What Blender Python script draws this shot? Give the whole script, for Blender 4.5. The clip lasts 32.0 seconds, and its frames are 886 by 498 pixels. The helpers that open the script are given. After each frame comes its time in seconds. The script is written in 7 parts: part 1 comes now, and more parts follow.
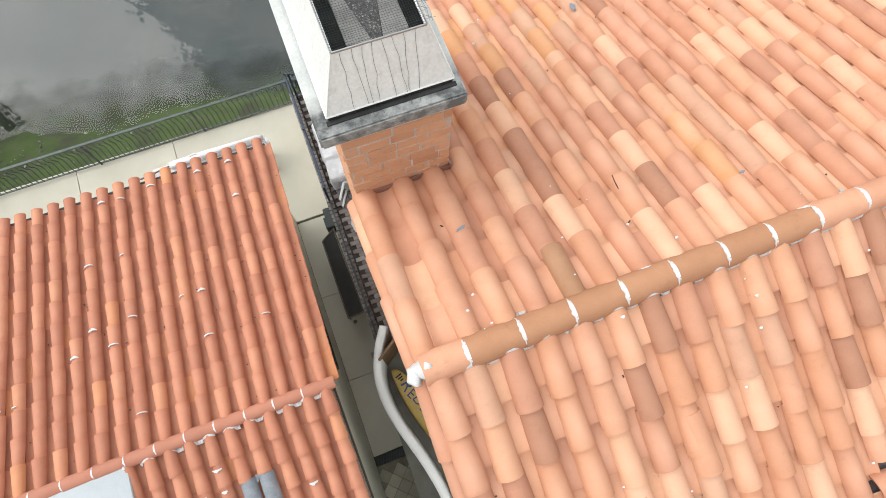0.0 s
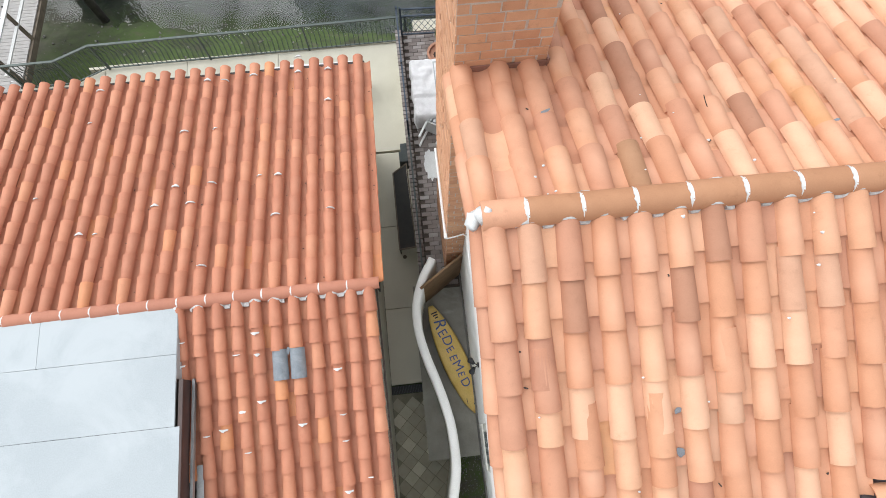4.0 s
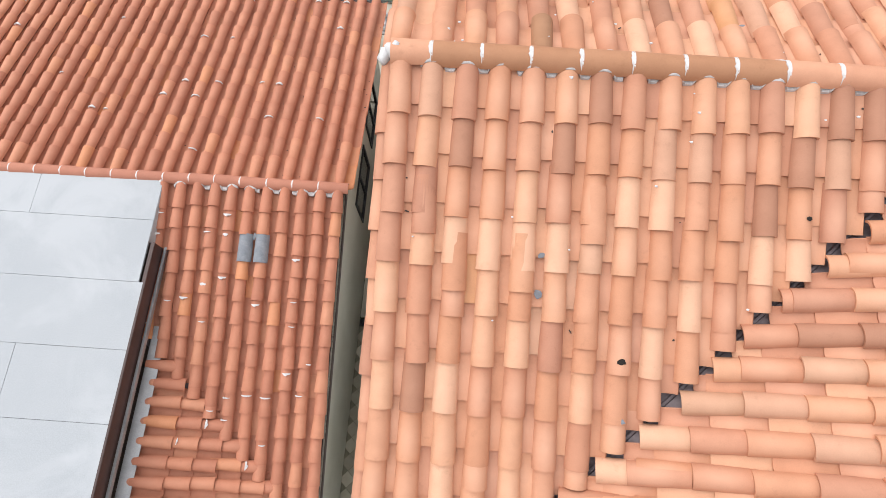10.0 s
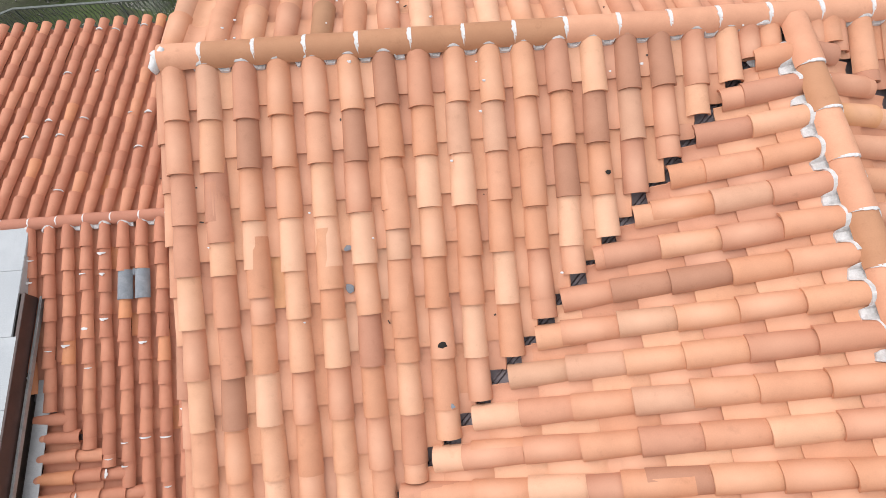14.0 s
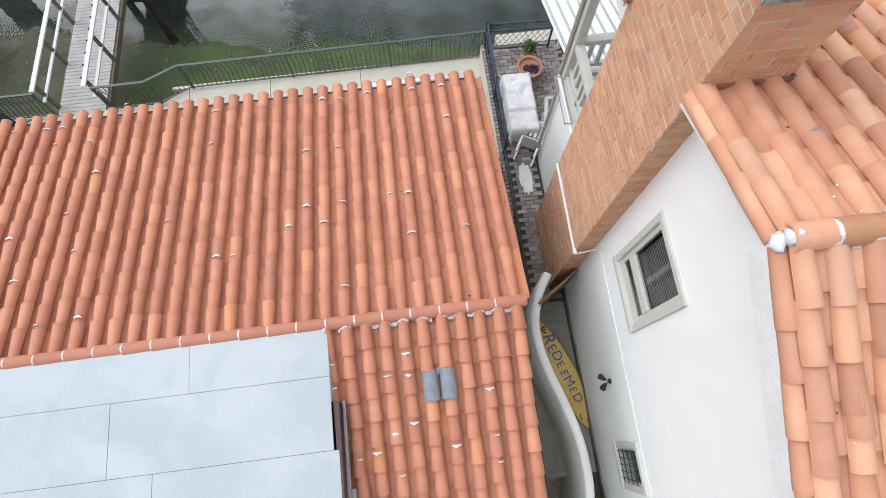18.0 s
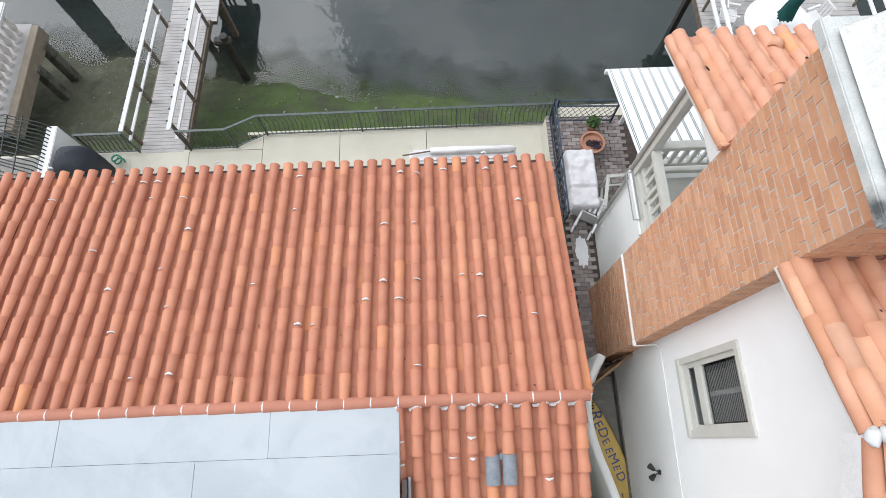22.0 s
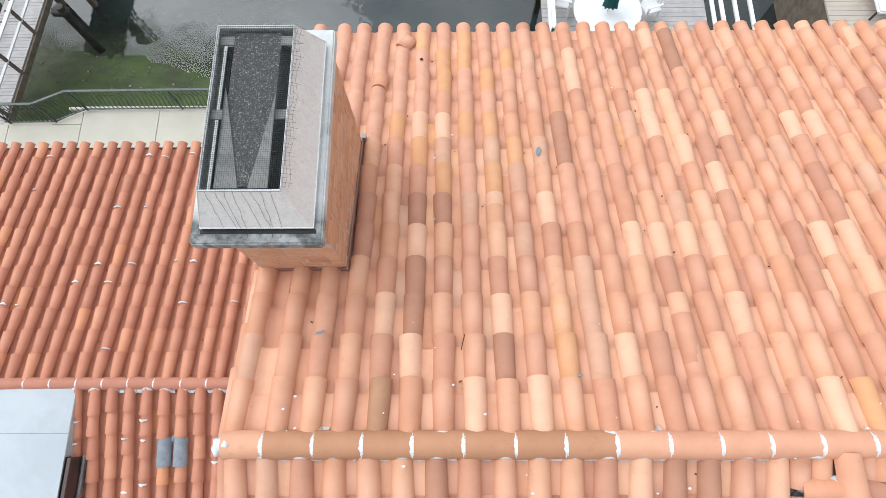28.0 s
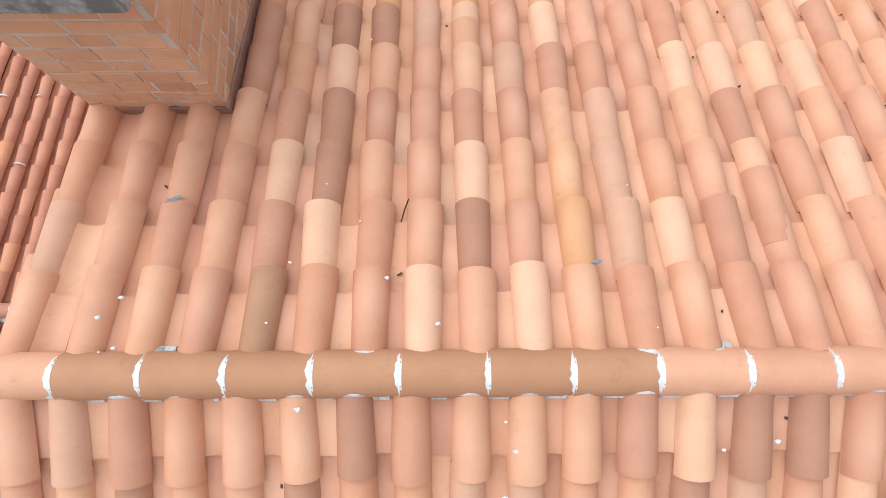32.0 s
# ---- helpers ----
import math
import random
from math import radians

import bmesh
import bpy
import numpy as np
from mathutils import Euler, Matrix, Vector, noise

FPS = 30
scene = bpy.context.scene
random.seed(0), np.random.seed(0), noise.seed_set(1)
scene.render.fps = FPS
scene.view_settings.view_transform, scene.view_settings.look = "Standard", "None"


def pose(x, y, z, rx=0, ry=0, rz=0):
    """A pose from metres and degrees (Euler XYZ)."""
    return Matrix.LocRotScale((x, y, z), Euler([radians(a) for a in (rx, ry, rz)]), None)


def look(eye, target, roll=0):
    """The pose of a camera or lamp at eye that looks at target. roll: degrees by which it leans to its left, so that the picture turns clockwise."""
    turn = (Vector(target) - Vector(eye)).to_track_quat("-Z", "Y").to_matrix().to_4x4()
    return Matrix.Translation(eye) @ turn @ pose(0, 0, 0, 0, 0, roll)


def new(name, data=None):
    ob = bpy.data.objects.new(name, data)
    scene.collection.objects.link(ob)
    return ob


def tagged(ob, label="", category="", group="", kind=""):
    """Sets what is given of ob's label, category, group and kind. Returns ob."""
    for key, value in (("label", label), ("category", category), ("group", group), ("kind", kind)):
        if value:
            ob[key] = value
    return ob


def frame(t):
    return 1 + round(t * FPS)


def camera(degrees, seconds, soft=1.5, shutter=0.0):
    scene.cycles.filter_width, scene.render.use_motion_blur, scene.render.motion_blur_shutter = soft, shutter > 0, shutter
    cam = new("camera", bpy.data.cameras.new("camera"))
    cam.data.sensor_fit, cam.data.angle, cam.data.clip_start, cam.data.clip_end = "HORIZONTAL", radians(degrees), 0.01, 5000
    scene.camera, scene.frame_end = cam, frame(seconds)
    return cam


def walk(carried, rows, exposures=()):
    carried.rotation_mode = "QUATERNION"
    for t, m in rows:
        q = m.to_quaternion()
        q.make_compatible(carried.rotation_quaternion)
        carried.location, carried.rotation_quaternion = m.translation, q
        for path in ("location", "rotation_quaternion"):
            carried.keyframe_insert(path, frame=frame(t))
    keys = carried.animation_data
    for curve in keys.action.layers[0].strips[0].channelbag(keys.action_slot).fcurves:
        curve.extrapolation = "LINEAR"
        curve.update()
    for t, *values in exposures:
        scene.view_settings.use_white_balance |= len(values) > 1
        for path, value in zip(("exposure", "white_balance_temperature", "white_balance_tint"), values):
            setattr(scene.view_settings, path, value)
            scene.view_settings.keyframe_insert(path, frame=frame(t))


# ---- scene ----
import functools

cam = camera(77.70, 32.0, soft=0.6)
PATH = [
    (0, (0.016, -0.294, 11.646), (0.276, 0.241, 9.736), 5.01),
    (0.5, (-0.193, -0.308, 11.575), (0.006, 0.242, 9.663), 4.03),
    (1, (-0.419, -0.332, 11.543), (-0.291, 0.222, 9.626), 3.67),
    (1.5, (-0.573, -0.496, 11.521), (-0.468, 0.054, 9.601), 3.06),
    (2, (-0.637, -0.925, 11.475), (-0.528, -0.358, 9.560), 3.93),
    (2.5, (-0.640, -1.432, 11.433), (-0.548, -0.869, 9.516), 2.94),
    (3, (-0.579, -1.722, 11.428), (-0.499, -1.159, 9.511), 2.13),
    (3.5, (-0.448, -1.634, 11.480), (-0.371, -1.066, 9.563), 1.65),
    (4, (-0.337, -1.256, 11.562), (-0.260, -0.682, 9.647), 1.42),
    (4.5, (-0.336, -0.678, 11.650), (-0.256, -0.100, 9.737), 1.37),
    (5, (-0.420, -0.028, 11.732), (-0.338, 0.552, 9.819), 1.38),
    (5.5, (-0.529, 0.616, 11.858), (-0.445, 1.196, 9.945), 1.34),
    (6, (-0.631, 1.026, 11.974), (-0.549, 1.608, 10.062), 0.89),
    (6.5, (-0.769, 1.101, 12.057), (-0.684, 1.688, 10.146), 1.02),
    (7, (-0.849, 0.889, 12.101), (-0.763, 1.479, 10.192), 0.80),
    (7.5, (-0.901, 0.430, 12.087), (-0.811, 1.028, 10.181), 0.93),
    (8, (-0.891, -0.255, 12.031), (-0.799, 0.353, 10.128), 1.23),
    (8.5, (-0.692, -1.030, 11.894), (-0.618, -0.413, 9.993), 0.96),
    (9, (-0.283, -1.841, 11.729), (-0.235, -1.220, 9.829), 1.26),
    (9.5, (0.228, -2.481, 11.615), (0.233, -1.853, 9.716), 0.86),
    (10, (0.657, -2.700, 11.568), (0.617, -2.082, 9.667), 0.14),
    (10.5, (0.920, -2.947, 11.530), (0.862, -2.321, 9.631), 0.62),
    (11, (0.968, -3.153, 11.499), (0.929, -2.522, 9.602), 0.72),
    (11.5, (0.928, -3.304, 11.430), (0.940, -2.669, 9.534), 0.78),
    (12, (0.891, -3.446, 11.391), (0.937, -2.814, 9.494), 0.70),
    (12.5, (0.962, -3.461, 11.343), (1.035, -2.825, 9.448), 0.63),
    (13, (1.172, -3.340, 11.319), (1.262, -2.703, 9.425), 0.34),
    (13.5, (1.509, -3.060, 11.338), (1.584, -2.421, 9.445), 0.10),
    (14, (1.908, -2.748, 11.397), (1.962, -2.114, 9.501), -0.04),
    (14.5, (2.302, -2.525, 11.420), (2.356, -1.879, 9.528), -0.36),
    (15, (2.532, -2.297, 11.470), (2.586, -1.649, 9.579), -0.63),
    (15.5, (2.398, -2.089, 11.544), (2.453, -1.448, 9.651), -0.78),
    (16, (1.844, -1.939, 11.605), (1.902, -1.308, 9.708), -0.69),
    (16.5, (0.814, -1.890, 11.611), (0.878, -1.259, 9.714), -0.26),
    (17, (-0.472, -1.904, 11.577), (-0.401, -1.266, 9.682), 0.36),
    (17.5, (-1.548, -1.356, 11.555), (-1.473, -0.786, 9.639), 0.24),
    (18, (-2.351, -0.900, 11.523), (-2.276, -0.292, 9.620), -0.08),
    (18.5, (-2.914, -0.226, 11.525), (-2.842, 0.403, 9.627), -0.41),
    (19, (-3.271, 0.170, 11.584), (-3.185, 0.809, 9.690), 0.69),
    (19.5, (-3.318, 0.251, 11.597), (-3.233, 0.887, 9.703), 0.26),
    (20, (-3.270, 0.149, 11.584), (-3.183, 0.787, 9.690), -0.19),
    (20.5, (-3.203, 0.044, 11.700), (-3.116, 0.687, 9.808), -0.42),
    (21, (-3.118, 0.014, 12.037), (-3.049, 0.656, 10.144), -1.06),
    (21.5, (-3.088, 0.027, 12.261), (-3.065, 0.678, 10.370), -1.09),
    (22, (-3.093, 0.085, 12.300), (-3.084, 0.740, 10.410), -1.36),
    (22.5, (-3.073, 0.087, 12.310), (-3.065, 0.747, 10.422), -0.97),
    (23, (-2.951, 0.047, 12.372), (-2.945, 0.707, 10.484), -0.76),
    (23.5, (-2.685, -0.015, 12.378), (-2.683, 0.648, 10.491), -0.79),
    (24, (-2.346, -0.066, 12.433), (-2.348, 0.597, 10.546), -0.77),
    (24.5, (-1.986, -0.161, 12.553), (-1.984, 0.508, 10.668), -0.18),
    (25, (-1.549, -0.206, 12.643), (-1.548, 0.468, 10.760), -0.01),
    (25.5, (-0.997, -0.170, 12.678), (-1.002, 0.506, 10.796), -0.39),
    (26, (-0.386, -0.083, 12.663), (-0.398, 0.591, 10.780), -0.96),
    (26.5, (0.230, 0.025, 12.603), (0.214, 0.695, 10.719), -1.34),
    (27, (0.829, 0.135, 12.523), (0.814, 0.799, 10.637), -1.51),
    (27.5, (1.407, 0.204, 12.462), (1.392, 0.845, 10.568), -1.41),
    (28, (1.786, 0.266, 12.446), (1.769, 0.822, 10.525), -1.90),
    (28.5, (1.909, 0.258, 12.427), (1.892, 0.595, 10.456), -3.00),
    (29, (1.956, 0.254, 12.337), (1.941, 0.589, 10.365), -2.94),
    (29.5, (2.001, 0.247, 12.100), (1.984, 0.587, 10.129), -3.17),
    (30, (2.058, 0.243, 11.771), (2.041, 0.578, 9.799), -3.28),
    (30.5, (2.094, 0.206, 11.471), (2.079, 0.539, 9.499), -3.01),
    (31, (2.102, 0.113, 11.201), (2.092, 0.463, 9.232), -2.07),
    (31.5, (2.097, 0.095, 10.912), (2.090, 0.443, 8.943), -1.63),
    (32, (2.084, 0.087, 10.567), (2.093, 0.460, 8.602), 0.95),
]
walk(cam, [(t, look(eye, target, roll)) for t, eye, target, roll in PATH], exposures=[(0.0, -0.04, 6550, 7), (2.5, -0.05, 6450, 7), (8.0, -0.02, 6350, 8), (10.0, -0.15, 6650, 13), (14.5, -0.19, 6650, 13), (17.0, -0.08, 6400, 9), (18.0, -0.14, 6200, 9), (24.5, -0.12, 6200, 9), (27.0, -0.05, 6100, 8), (29.0, -0.14, 6120, 8), (32.0, -0.13, 6120, 7)])

# ---- world, sun, exposure ----
world = bpy.data.worlds.new("overcast_sky")
scene.world = world
world.use_nodes = True
wn = world.node_tree
sky = wn.nodes.new("ShaderNodeTexSky")
sky.sky_type, sky.sun_disc = "NISHITA", False
sky.sun_elevation, sky.sun_rotation = radians(45.5), radians(302)
sky.dust_density, sky.air_density = 2.0, 1.0
wn.nodes["Background"].inputs["Strength"].default_value = 0.153
cloud_at = wn.nodes.new("ShaderNodeTexCoord")
clouds = wn.nodes.new("ShaderNodeTexNoise")
clouds.inputs["Scale"].default_value, clouds.inputs["Detail"].default_value, clouds.inputs["Roughness"].default_value = 2.6, 7.0, 0.6
wn.links.new(cloud_at.outputs["Generated"], clouds.inputs["Vector"])
cover = wn.nodes.new("ShaderNodeValToRGB")
cover.color_ramp.elements[0].position, cover.color_ramp.elements[0].color = 0.40, (4.2, 4.5, 4.9, 1)
cover.color_ramp.elements[1].position, cover.color_ramp.elements[1].color = 0.64, (10.2, 10.0, 9.9, 1)
wn.links.new(clouds.outputs[0], cover.inputs[0])
veil = wn.nodes.new("ShaderNodeMix")
veil.data_type = "RGBA"
veil.inputs[0].default_value = 0.93
wn.links.new(sky.outputs["Color"], veil.inputs[6])
# an overcast sky is brighter overhead than at the horizon
rise = wn.nodes.new("ShaderNodeSeparateXYZ")
wn.links.new(cloud_at.outputs["Generated"], rise.inputs[0])
lift = wn.nodes.new("ShaderNodeMapRange")
lift.inputs["From Min"].default_value, lift.inputs["From Max"].default_value = 0.0, 1.0
lift.inputs["To Min"].default_value, lift.inputs["To Max"].default_value = 0.55, 1.3
wn.links.new(rise.outputs["Z"], lift.inputs["Value"])
dome_mix = wn.nodes.new("ShaderNodeVectorMath")
dome_mix.operation = "SCALE"
wn.links.new(cover.outputs[0], dome_mix.inputs[0])
# the veil of cloud glows softly round the hidden sun
SUN_FROM = Vector((-7.0, 4.4, 8.4)).normalized()
toward = wn.nodes.new("ShaderNodeVectorMath")
toward.operation = "DOT_PRODUCT"
toward.inputs[1].default_value = SUN_FROM
wn.links.new(cloud_at.outputs["Generated"], toward.inputs[0])
glare = wn.nodes.new("ShaderNodeMapRange")
glare.interpolation_type = "SMOOTHSTEP"
glare.inputs["From Min"].default_value, glare.inputs["From Max"].default_value = 0.35, 1.0
glare.inputs["To Min"].default_value, glare.inputs["To Max"].default_value = 1.0, 1.95
wn.links.new(toward.outputs["Value"], glare.inputs["Value"])
brighter = wn.nodes.new("ShaderNodeMath")
brighter.operation = "MULTIPLY"
wn.links.new(lift.outputs[0], brighter.inputs[0])
wn.links.new(glare.outputs[0], brighter.inputs[1])
wn.links.new(brighter.outputs[0], dome_mix.inputs["Scale"])
wn.links.new(dome_mix.outputs[0], veil.inputs[7])
wn.links.new(veil.outputs[2], wn.nodes["Background"].inputs["Color"])
sun = new("sun", bpy.data.lights.new("sun", "SUN"))
sun.data.energy, sun.data.angle, sun.data.color = 1.65, radians(60), (1.0, 0.96, 0.92)
sun.matrix_world = look(10 * SUN_FROM, (0, 0, 0))


# ---- materials ----
def material(name, rough=0.8, metal=0.0):
    m = bpy.data.materials.new(name)
    m.use_nodes = True
    b = m.node_tree.nodes["Principled BSDF"]
    b.inputs["Roughness"].default_value, b.inputs["Metallic"].default_value = rough, metal
    return m, m.node_tree, b


def node(nt, kind, **values):
    n = nt.nodes.new(kind)
    for k, v in values.items():
        n.inputs[k].default_value = v
    return n


def ramp(nt, stops, source, constant=False):
    n = nt.nodes.new("ShaderNodeValToRGB")
    if constant:
        n.color_ramp.interpolation = "CONSTANT"
    while len(n.color_ramp.elements) < len(stops):
        n.color_ramp.elements.new(0.5)
    for e, (p, c) in zip(n.color_ramp.elements, stops):
        e.position, e.color = p, (*c, 1)
    nt.links.new(source, n.inputs[0])
    return n


def mix(nt, kind, factor, a, b):
    n = nt.nodes.new("ShaderNodeMix")
    n.data_type, n.blend_type = "RGBA", kind
    for socket, v in ((n.inputs[0], factor), (n.inputs[6], a), (n.inputs[7], b)):
        if isinstance(v, (int, float)):
            socket.default_value = v
        elif isinstance(v, tuple):
            socket.default_value = (*v, 1)
        else:
            nt.links.new(v, socket)
    return n.outputs[2]


def bump(nt, b, height, strength=0.3, distance=0.01):
    n = node(nt, "ShaderNodeBump", Strength=strength, Distance=distance)
    nt.links.new(height, n.inputs["Height"])
    nt.links.new(n.outputs[0], b.inputs["Normal"])


def speckled(name, colours, scale=3.0, fine=60.0, rough=0.85, metal=0.0, relief=0.25, stain=None, stain_scale=1.2, stain_from=0.55):
    """A surface with tone drift at a large scale, grain at a small one, and optional stains."""
    m, nt, b = material(name, rough, metal)
    co = nt.nodes.new("ShaderNodeTexCoord")
    big = node(nt, "ShaderNodeTexNoise", Scale=scale, Detail=6.0, Roughness=0.6)
    small = node(nt, "ShaderNodeTexNoise", Scale=fine, Detail=3.0)
    for n in (big, small):
        nt.links.new(co.outputs["Object"], n.inputs["Vector"])
    base = ramp(nt, [(0.3 + 0.4 * i / max(1, len(colours) - 1), c) for i, c in enumerate(colours)], big.outputs[0]).outputs[0]
    grain = ramp(nt, [(0.3, (0.88, 0.88, 0.88)), (0.7, (1.0, 1.0, 1.0))], small.outputs[0]).outputs[0]
    out = mix(nt, "MULTIPLY", 1.0, base, grain)
    if stain:
        st = node(nt, "ShaderNodeTexNoise", Scale=stain_scale, Detail=8.0, Roughness=0.65, Distortion=0.6)
        nt.links.new(co.outputs["Object"], st.inputs["Vector"])
        f = ramp(nt, [(stain_from, (0, 0, 0)), (stain_from + 0.15, (1, 1, 1))], st.outputs[0]).outputs[0]
        out = mix(nt, "MIX", f, out, stain)
    nt.links.new(out, b.inputs["Base Color"])
    if relief:
        bump(nt, b, small.outputs[0], relief, 0.01)
    return m


def clay(name, stops, per_island, rough=0.75, glow=0.0, dirt_low=0.88, relief=0.12):
    """Fired clay: one shade a piece, a paler patch on the belly of a tile, fine grain and faint dirt."""
    m, nt, b = material(name, rough)
    if per_island:
        pick = nt.nodes.new("ShaderNodeNewGeometry").outputs["Random Per Island"]
    else:
        pick = nt.nodes.new("ShaderNodeObjectInfo").outputs["Random"]
    base = ramp(nt, stops, pick).outputs[0]
    co = nt.nodes.new("ShaderNodeNewGeometry")
    blush = node(nt, "ShaderNodeTexNoise", Scale=6.5, Detail=3.0)
    grain = node(nt, "ShaderNodeTexNoise", Scale=110.0, Detail=4.0)
    dirt = node(nt, "ShaderNodeTexNoise", Scale=11.0, Detail=7.0, Roughness=0.72)
    for n in (blush, grain, dirt):
        nt.links.new(co.outputs["Position"], n.inputs["Vector"])
    tone = ramp(nt, [(0.32, (0.95, 0.94, 0.93)), (0.5, (1, 1, 1)), (0.68, (1.04, 1.06, 1.07))], blush.outputs[0]).outputs[0]
    spots = ramp(nt, [(0.28, (dirt_low, dirt_low * 0.98, dirt_low * 0.96)), (0.42, (1, 1, 1))], dirt.outputs[0]).outputs[0]
    fine = ramp(nt, [(0.3, (0.96, 0.96, 0.96)), (0.7, (1.02, 1.02, 1.02))], grain.outputs[0]).outputs[0]
    out = mix(nt, "MULTIPLY", 1.0, mix(nt, "MULTIPLY", 1.0, base, tone), mix(nt, "MULTIPLY", 1.0, spots, fine))
    # each tile is mixed paler towards its belly, by a random amount
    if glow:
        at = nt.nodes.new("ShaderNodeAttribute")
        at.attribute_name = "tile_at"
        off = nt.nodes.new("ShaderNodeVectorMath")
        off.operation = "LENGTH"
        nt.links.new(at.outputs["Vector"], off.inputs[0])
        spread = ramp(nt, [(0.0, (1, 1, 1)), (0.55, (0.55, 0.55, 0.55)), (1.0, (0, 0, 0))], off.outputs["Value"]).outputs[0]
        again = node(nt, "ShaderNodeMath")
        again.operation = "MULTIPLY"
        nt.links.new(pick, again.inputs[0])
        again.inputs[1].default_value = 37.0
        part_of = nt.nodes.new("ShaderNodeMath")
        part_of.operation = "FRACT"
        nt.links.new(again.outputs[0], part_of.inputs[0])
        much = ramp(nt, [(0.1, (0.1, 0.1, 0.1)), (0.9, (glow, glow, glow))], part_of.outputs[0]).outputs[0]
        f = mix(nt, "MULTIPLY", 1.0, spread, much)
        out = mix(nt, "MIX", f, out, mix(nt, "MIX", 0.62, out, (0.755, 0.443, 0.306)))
    nt.links.new(out, b.inputs["Base Color"])
    bump(nt, b, grain.outputs[0], relief, 0.003)
    return m


HOUSE_CLAY = [(0.0, (0.455, 0.214, 0.137)), (0.08, (0.500, 0.235, 0.145)), (0.2, (0.535, 0.250, 0.150)), (0.3, (0.550, 0.268, 0.170)), (0.42, (0.556, 0.263, 0.152)), (0.55, (0.570, 0.272, 0.155)), (0.66, (0.592, 0.298, 0.186)),
              (0.78, (0.605, 0.305, 0.178)), (0.9, (0.640, 0.345, 0.212)), (0.965, (0.690, 0.392, 0.244)), (0.97, (0.620, 0.310, 0.145)), (0.98, (0.615, 0.310, 0.153)), (0.985, (0.520, 0.300, 0.197)), (1.0, (0.530, 0.300, 0.191))]
LOW_CLAY = [(0.0, (0.428, 0.166, 0.100)), (0.3, (0.465, 0.185, 0.111)), (0.7, (0.508, 0.205, 0.123)), (0.95, (0.551, 0.240, 0.140)), (1.0, (0.594, 0.247, 0.113))]
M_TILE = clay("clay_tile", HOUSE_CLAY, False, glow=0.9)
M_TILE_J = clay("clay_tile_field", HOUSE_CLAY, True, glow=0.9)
# tiles whose firing sets them apart; pink and two rose ones hold view tint and shade instead
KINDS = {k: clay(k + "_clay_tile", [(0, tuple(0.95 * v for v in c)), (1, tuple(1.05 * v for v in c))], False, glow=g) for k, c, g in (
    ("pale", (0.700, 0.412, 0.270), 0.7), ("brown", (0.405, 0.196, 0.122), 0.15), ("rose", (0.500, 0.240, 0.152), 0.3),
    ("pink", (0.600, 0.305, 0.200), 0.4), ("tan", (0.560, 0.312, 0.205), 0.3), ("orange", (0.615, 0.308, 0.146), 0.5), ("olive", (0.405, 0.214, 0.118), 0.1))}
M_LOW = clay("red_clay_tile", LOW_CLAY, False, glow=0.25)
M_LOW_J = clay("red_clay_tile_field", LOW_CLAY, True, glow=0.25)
M_RIDGE_BROWN = clay("brown_ridge_clay", [(0, (0.425, 0.210, 0.112)), (1, (0.475, 0.240, 0.132))], False)
M_RIDGE_PALE = clay("pale_ridge_clay", [(0, (0.61, 0.305, 0.19)), (1, (0.67, 0.35, 0.22))], False)
M_RIDGE_LOW = clay("red_ridge_clay", [(0, (0.42, 0.175, 0.115)), (1, (0.47, 0.2, 0.13))], False)
M_MORTAR = speckled("white_mortar", [(0.6, 0.6, 0.6), (0.78, 0.79, 0.8)], 20, 90)
M_PATCH = speckled("grey_sealant", [(0.19, 0.215, 0.245), (0.28, 0.305, 0.335)], 10, 80)
M_FELT = speckled("roofing_felt", [(0.05, 0.04, 0.035), (0.1, 0.075, 0.06)], 6, 50)
M_STUCCO = speckled("white_stucco", [(0.86, 0.87, 0.86), (0.91, 0.92, 0.91)], 1.5, 120, relief=0.2)
M_CREAM = speckled("cream_stucco", [(0.56, 0.55, 0.46), (0.64, 0.63, 0.54)], 1.5, 120, relief=0.35)
M_TRIM = speckled("pale_trim_paint", [(0.56, 0.56, 0.51), (0.63, 0.63, 0.58)], 3, 60, 0.55, relief=0.08)
M_BRICK = clay("brick", [(0, (0.53, 0.272, 0.158)), (0.3, (0.58, 0.308, 0.18)), (0.7, (0.615, 0.34, 0.2)), (0.93, (0.65, 0.372, 0.228)), (1.0, (0.49, 0.265, 0.168))], False, 0.85, dirt_low=0.78, relief=0.7)
M_JOINT = speckled("brick_mortar", [(0.47, 0.40, 0.345), (0.63, 0.56, 0.50)], 9, 70, relief=0.6)
M_CONCRETE = speckled("patio_concrete", [(0.54, 0.51, 0.425), (0.61, 0.58, 0.49)], 1.2, 90, stain=(0.45, 0.425, 0.34), stain_from=0.62)
M_SLAB = speckled("weathered_cap_concrete", [(0.52, 0.54, 0.53), (0.68, 0.69, 0.67)], 4, 60, stain=(0.33, 0.34, 0.335), stain_scale=3.5, stain_from=0.58)
M_HOOD = speckled("white_hood_metal", [(0.76, 0.765, 0.75), (0.85, 0.85, 0.83)], 5, 50, 0.5, relief=0.06, stain=(0.52, 0.52, 0.505), stain_scale=5, stain_from=0.60)
M_PANEL = speckled("flat_roof_membrane", [(0.425, 0.465, 0.494), (0.455, 0.493, 0.52)], 1.3, 60, 0.85, relief=0.05, stain=(0.465, 0.502, 0.528), stain_scale=0.7, stain_from=0.45)
M_PANEL.node_tree.nodes["Principled BSDF"].inputs["Specular IOR Level"].default_value = 0.12
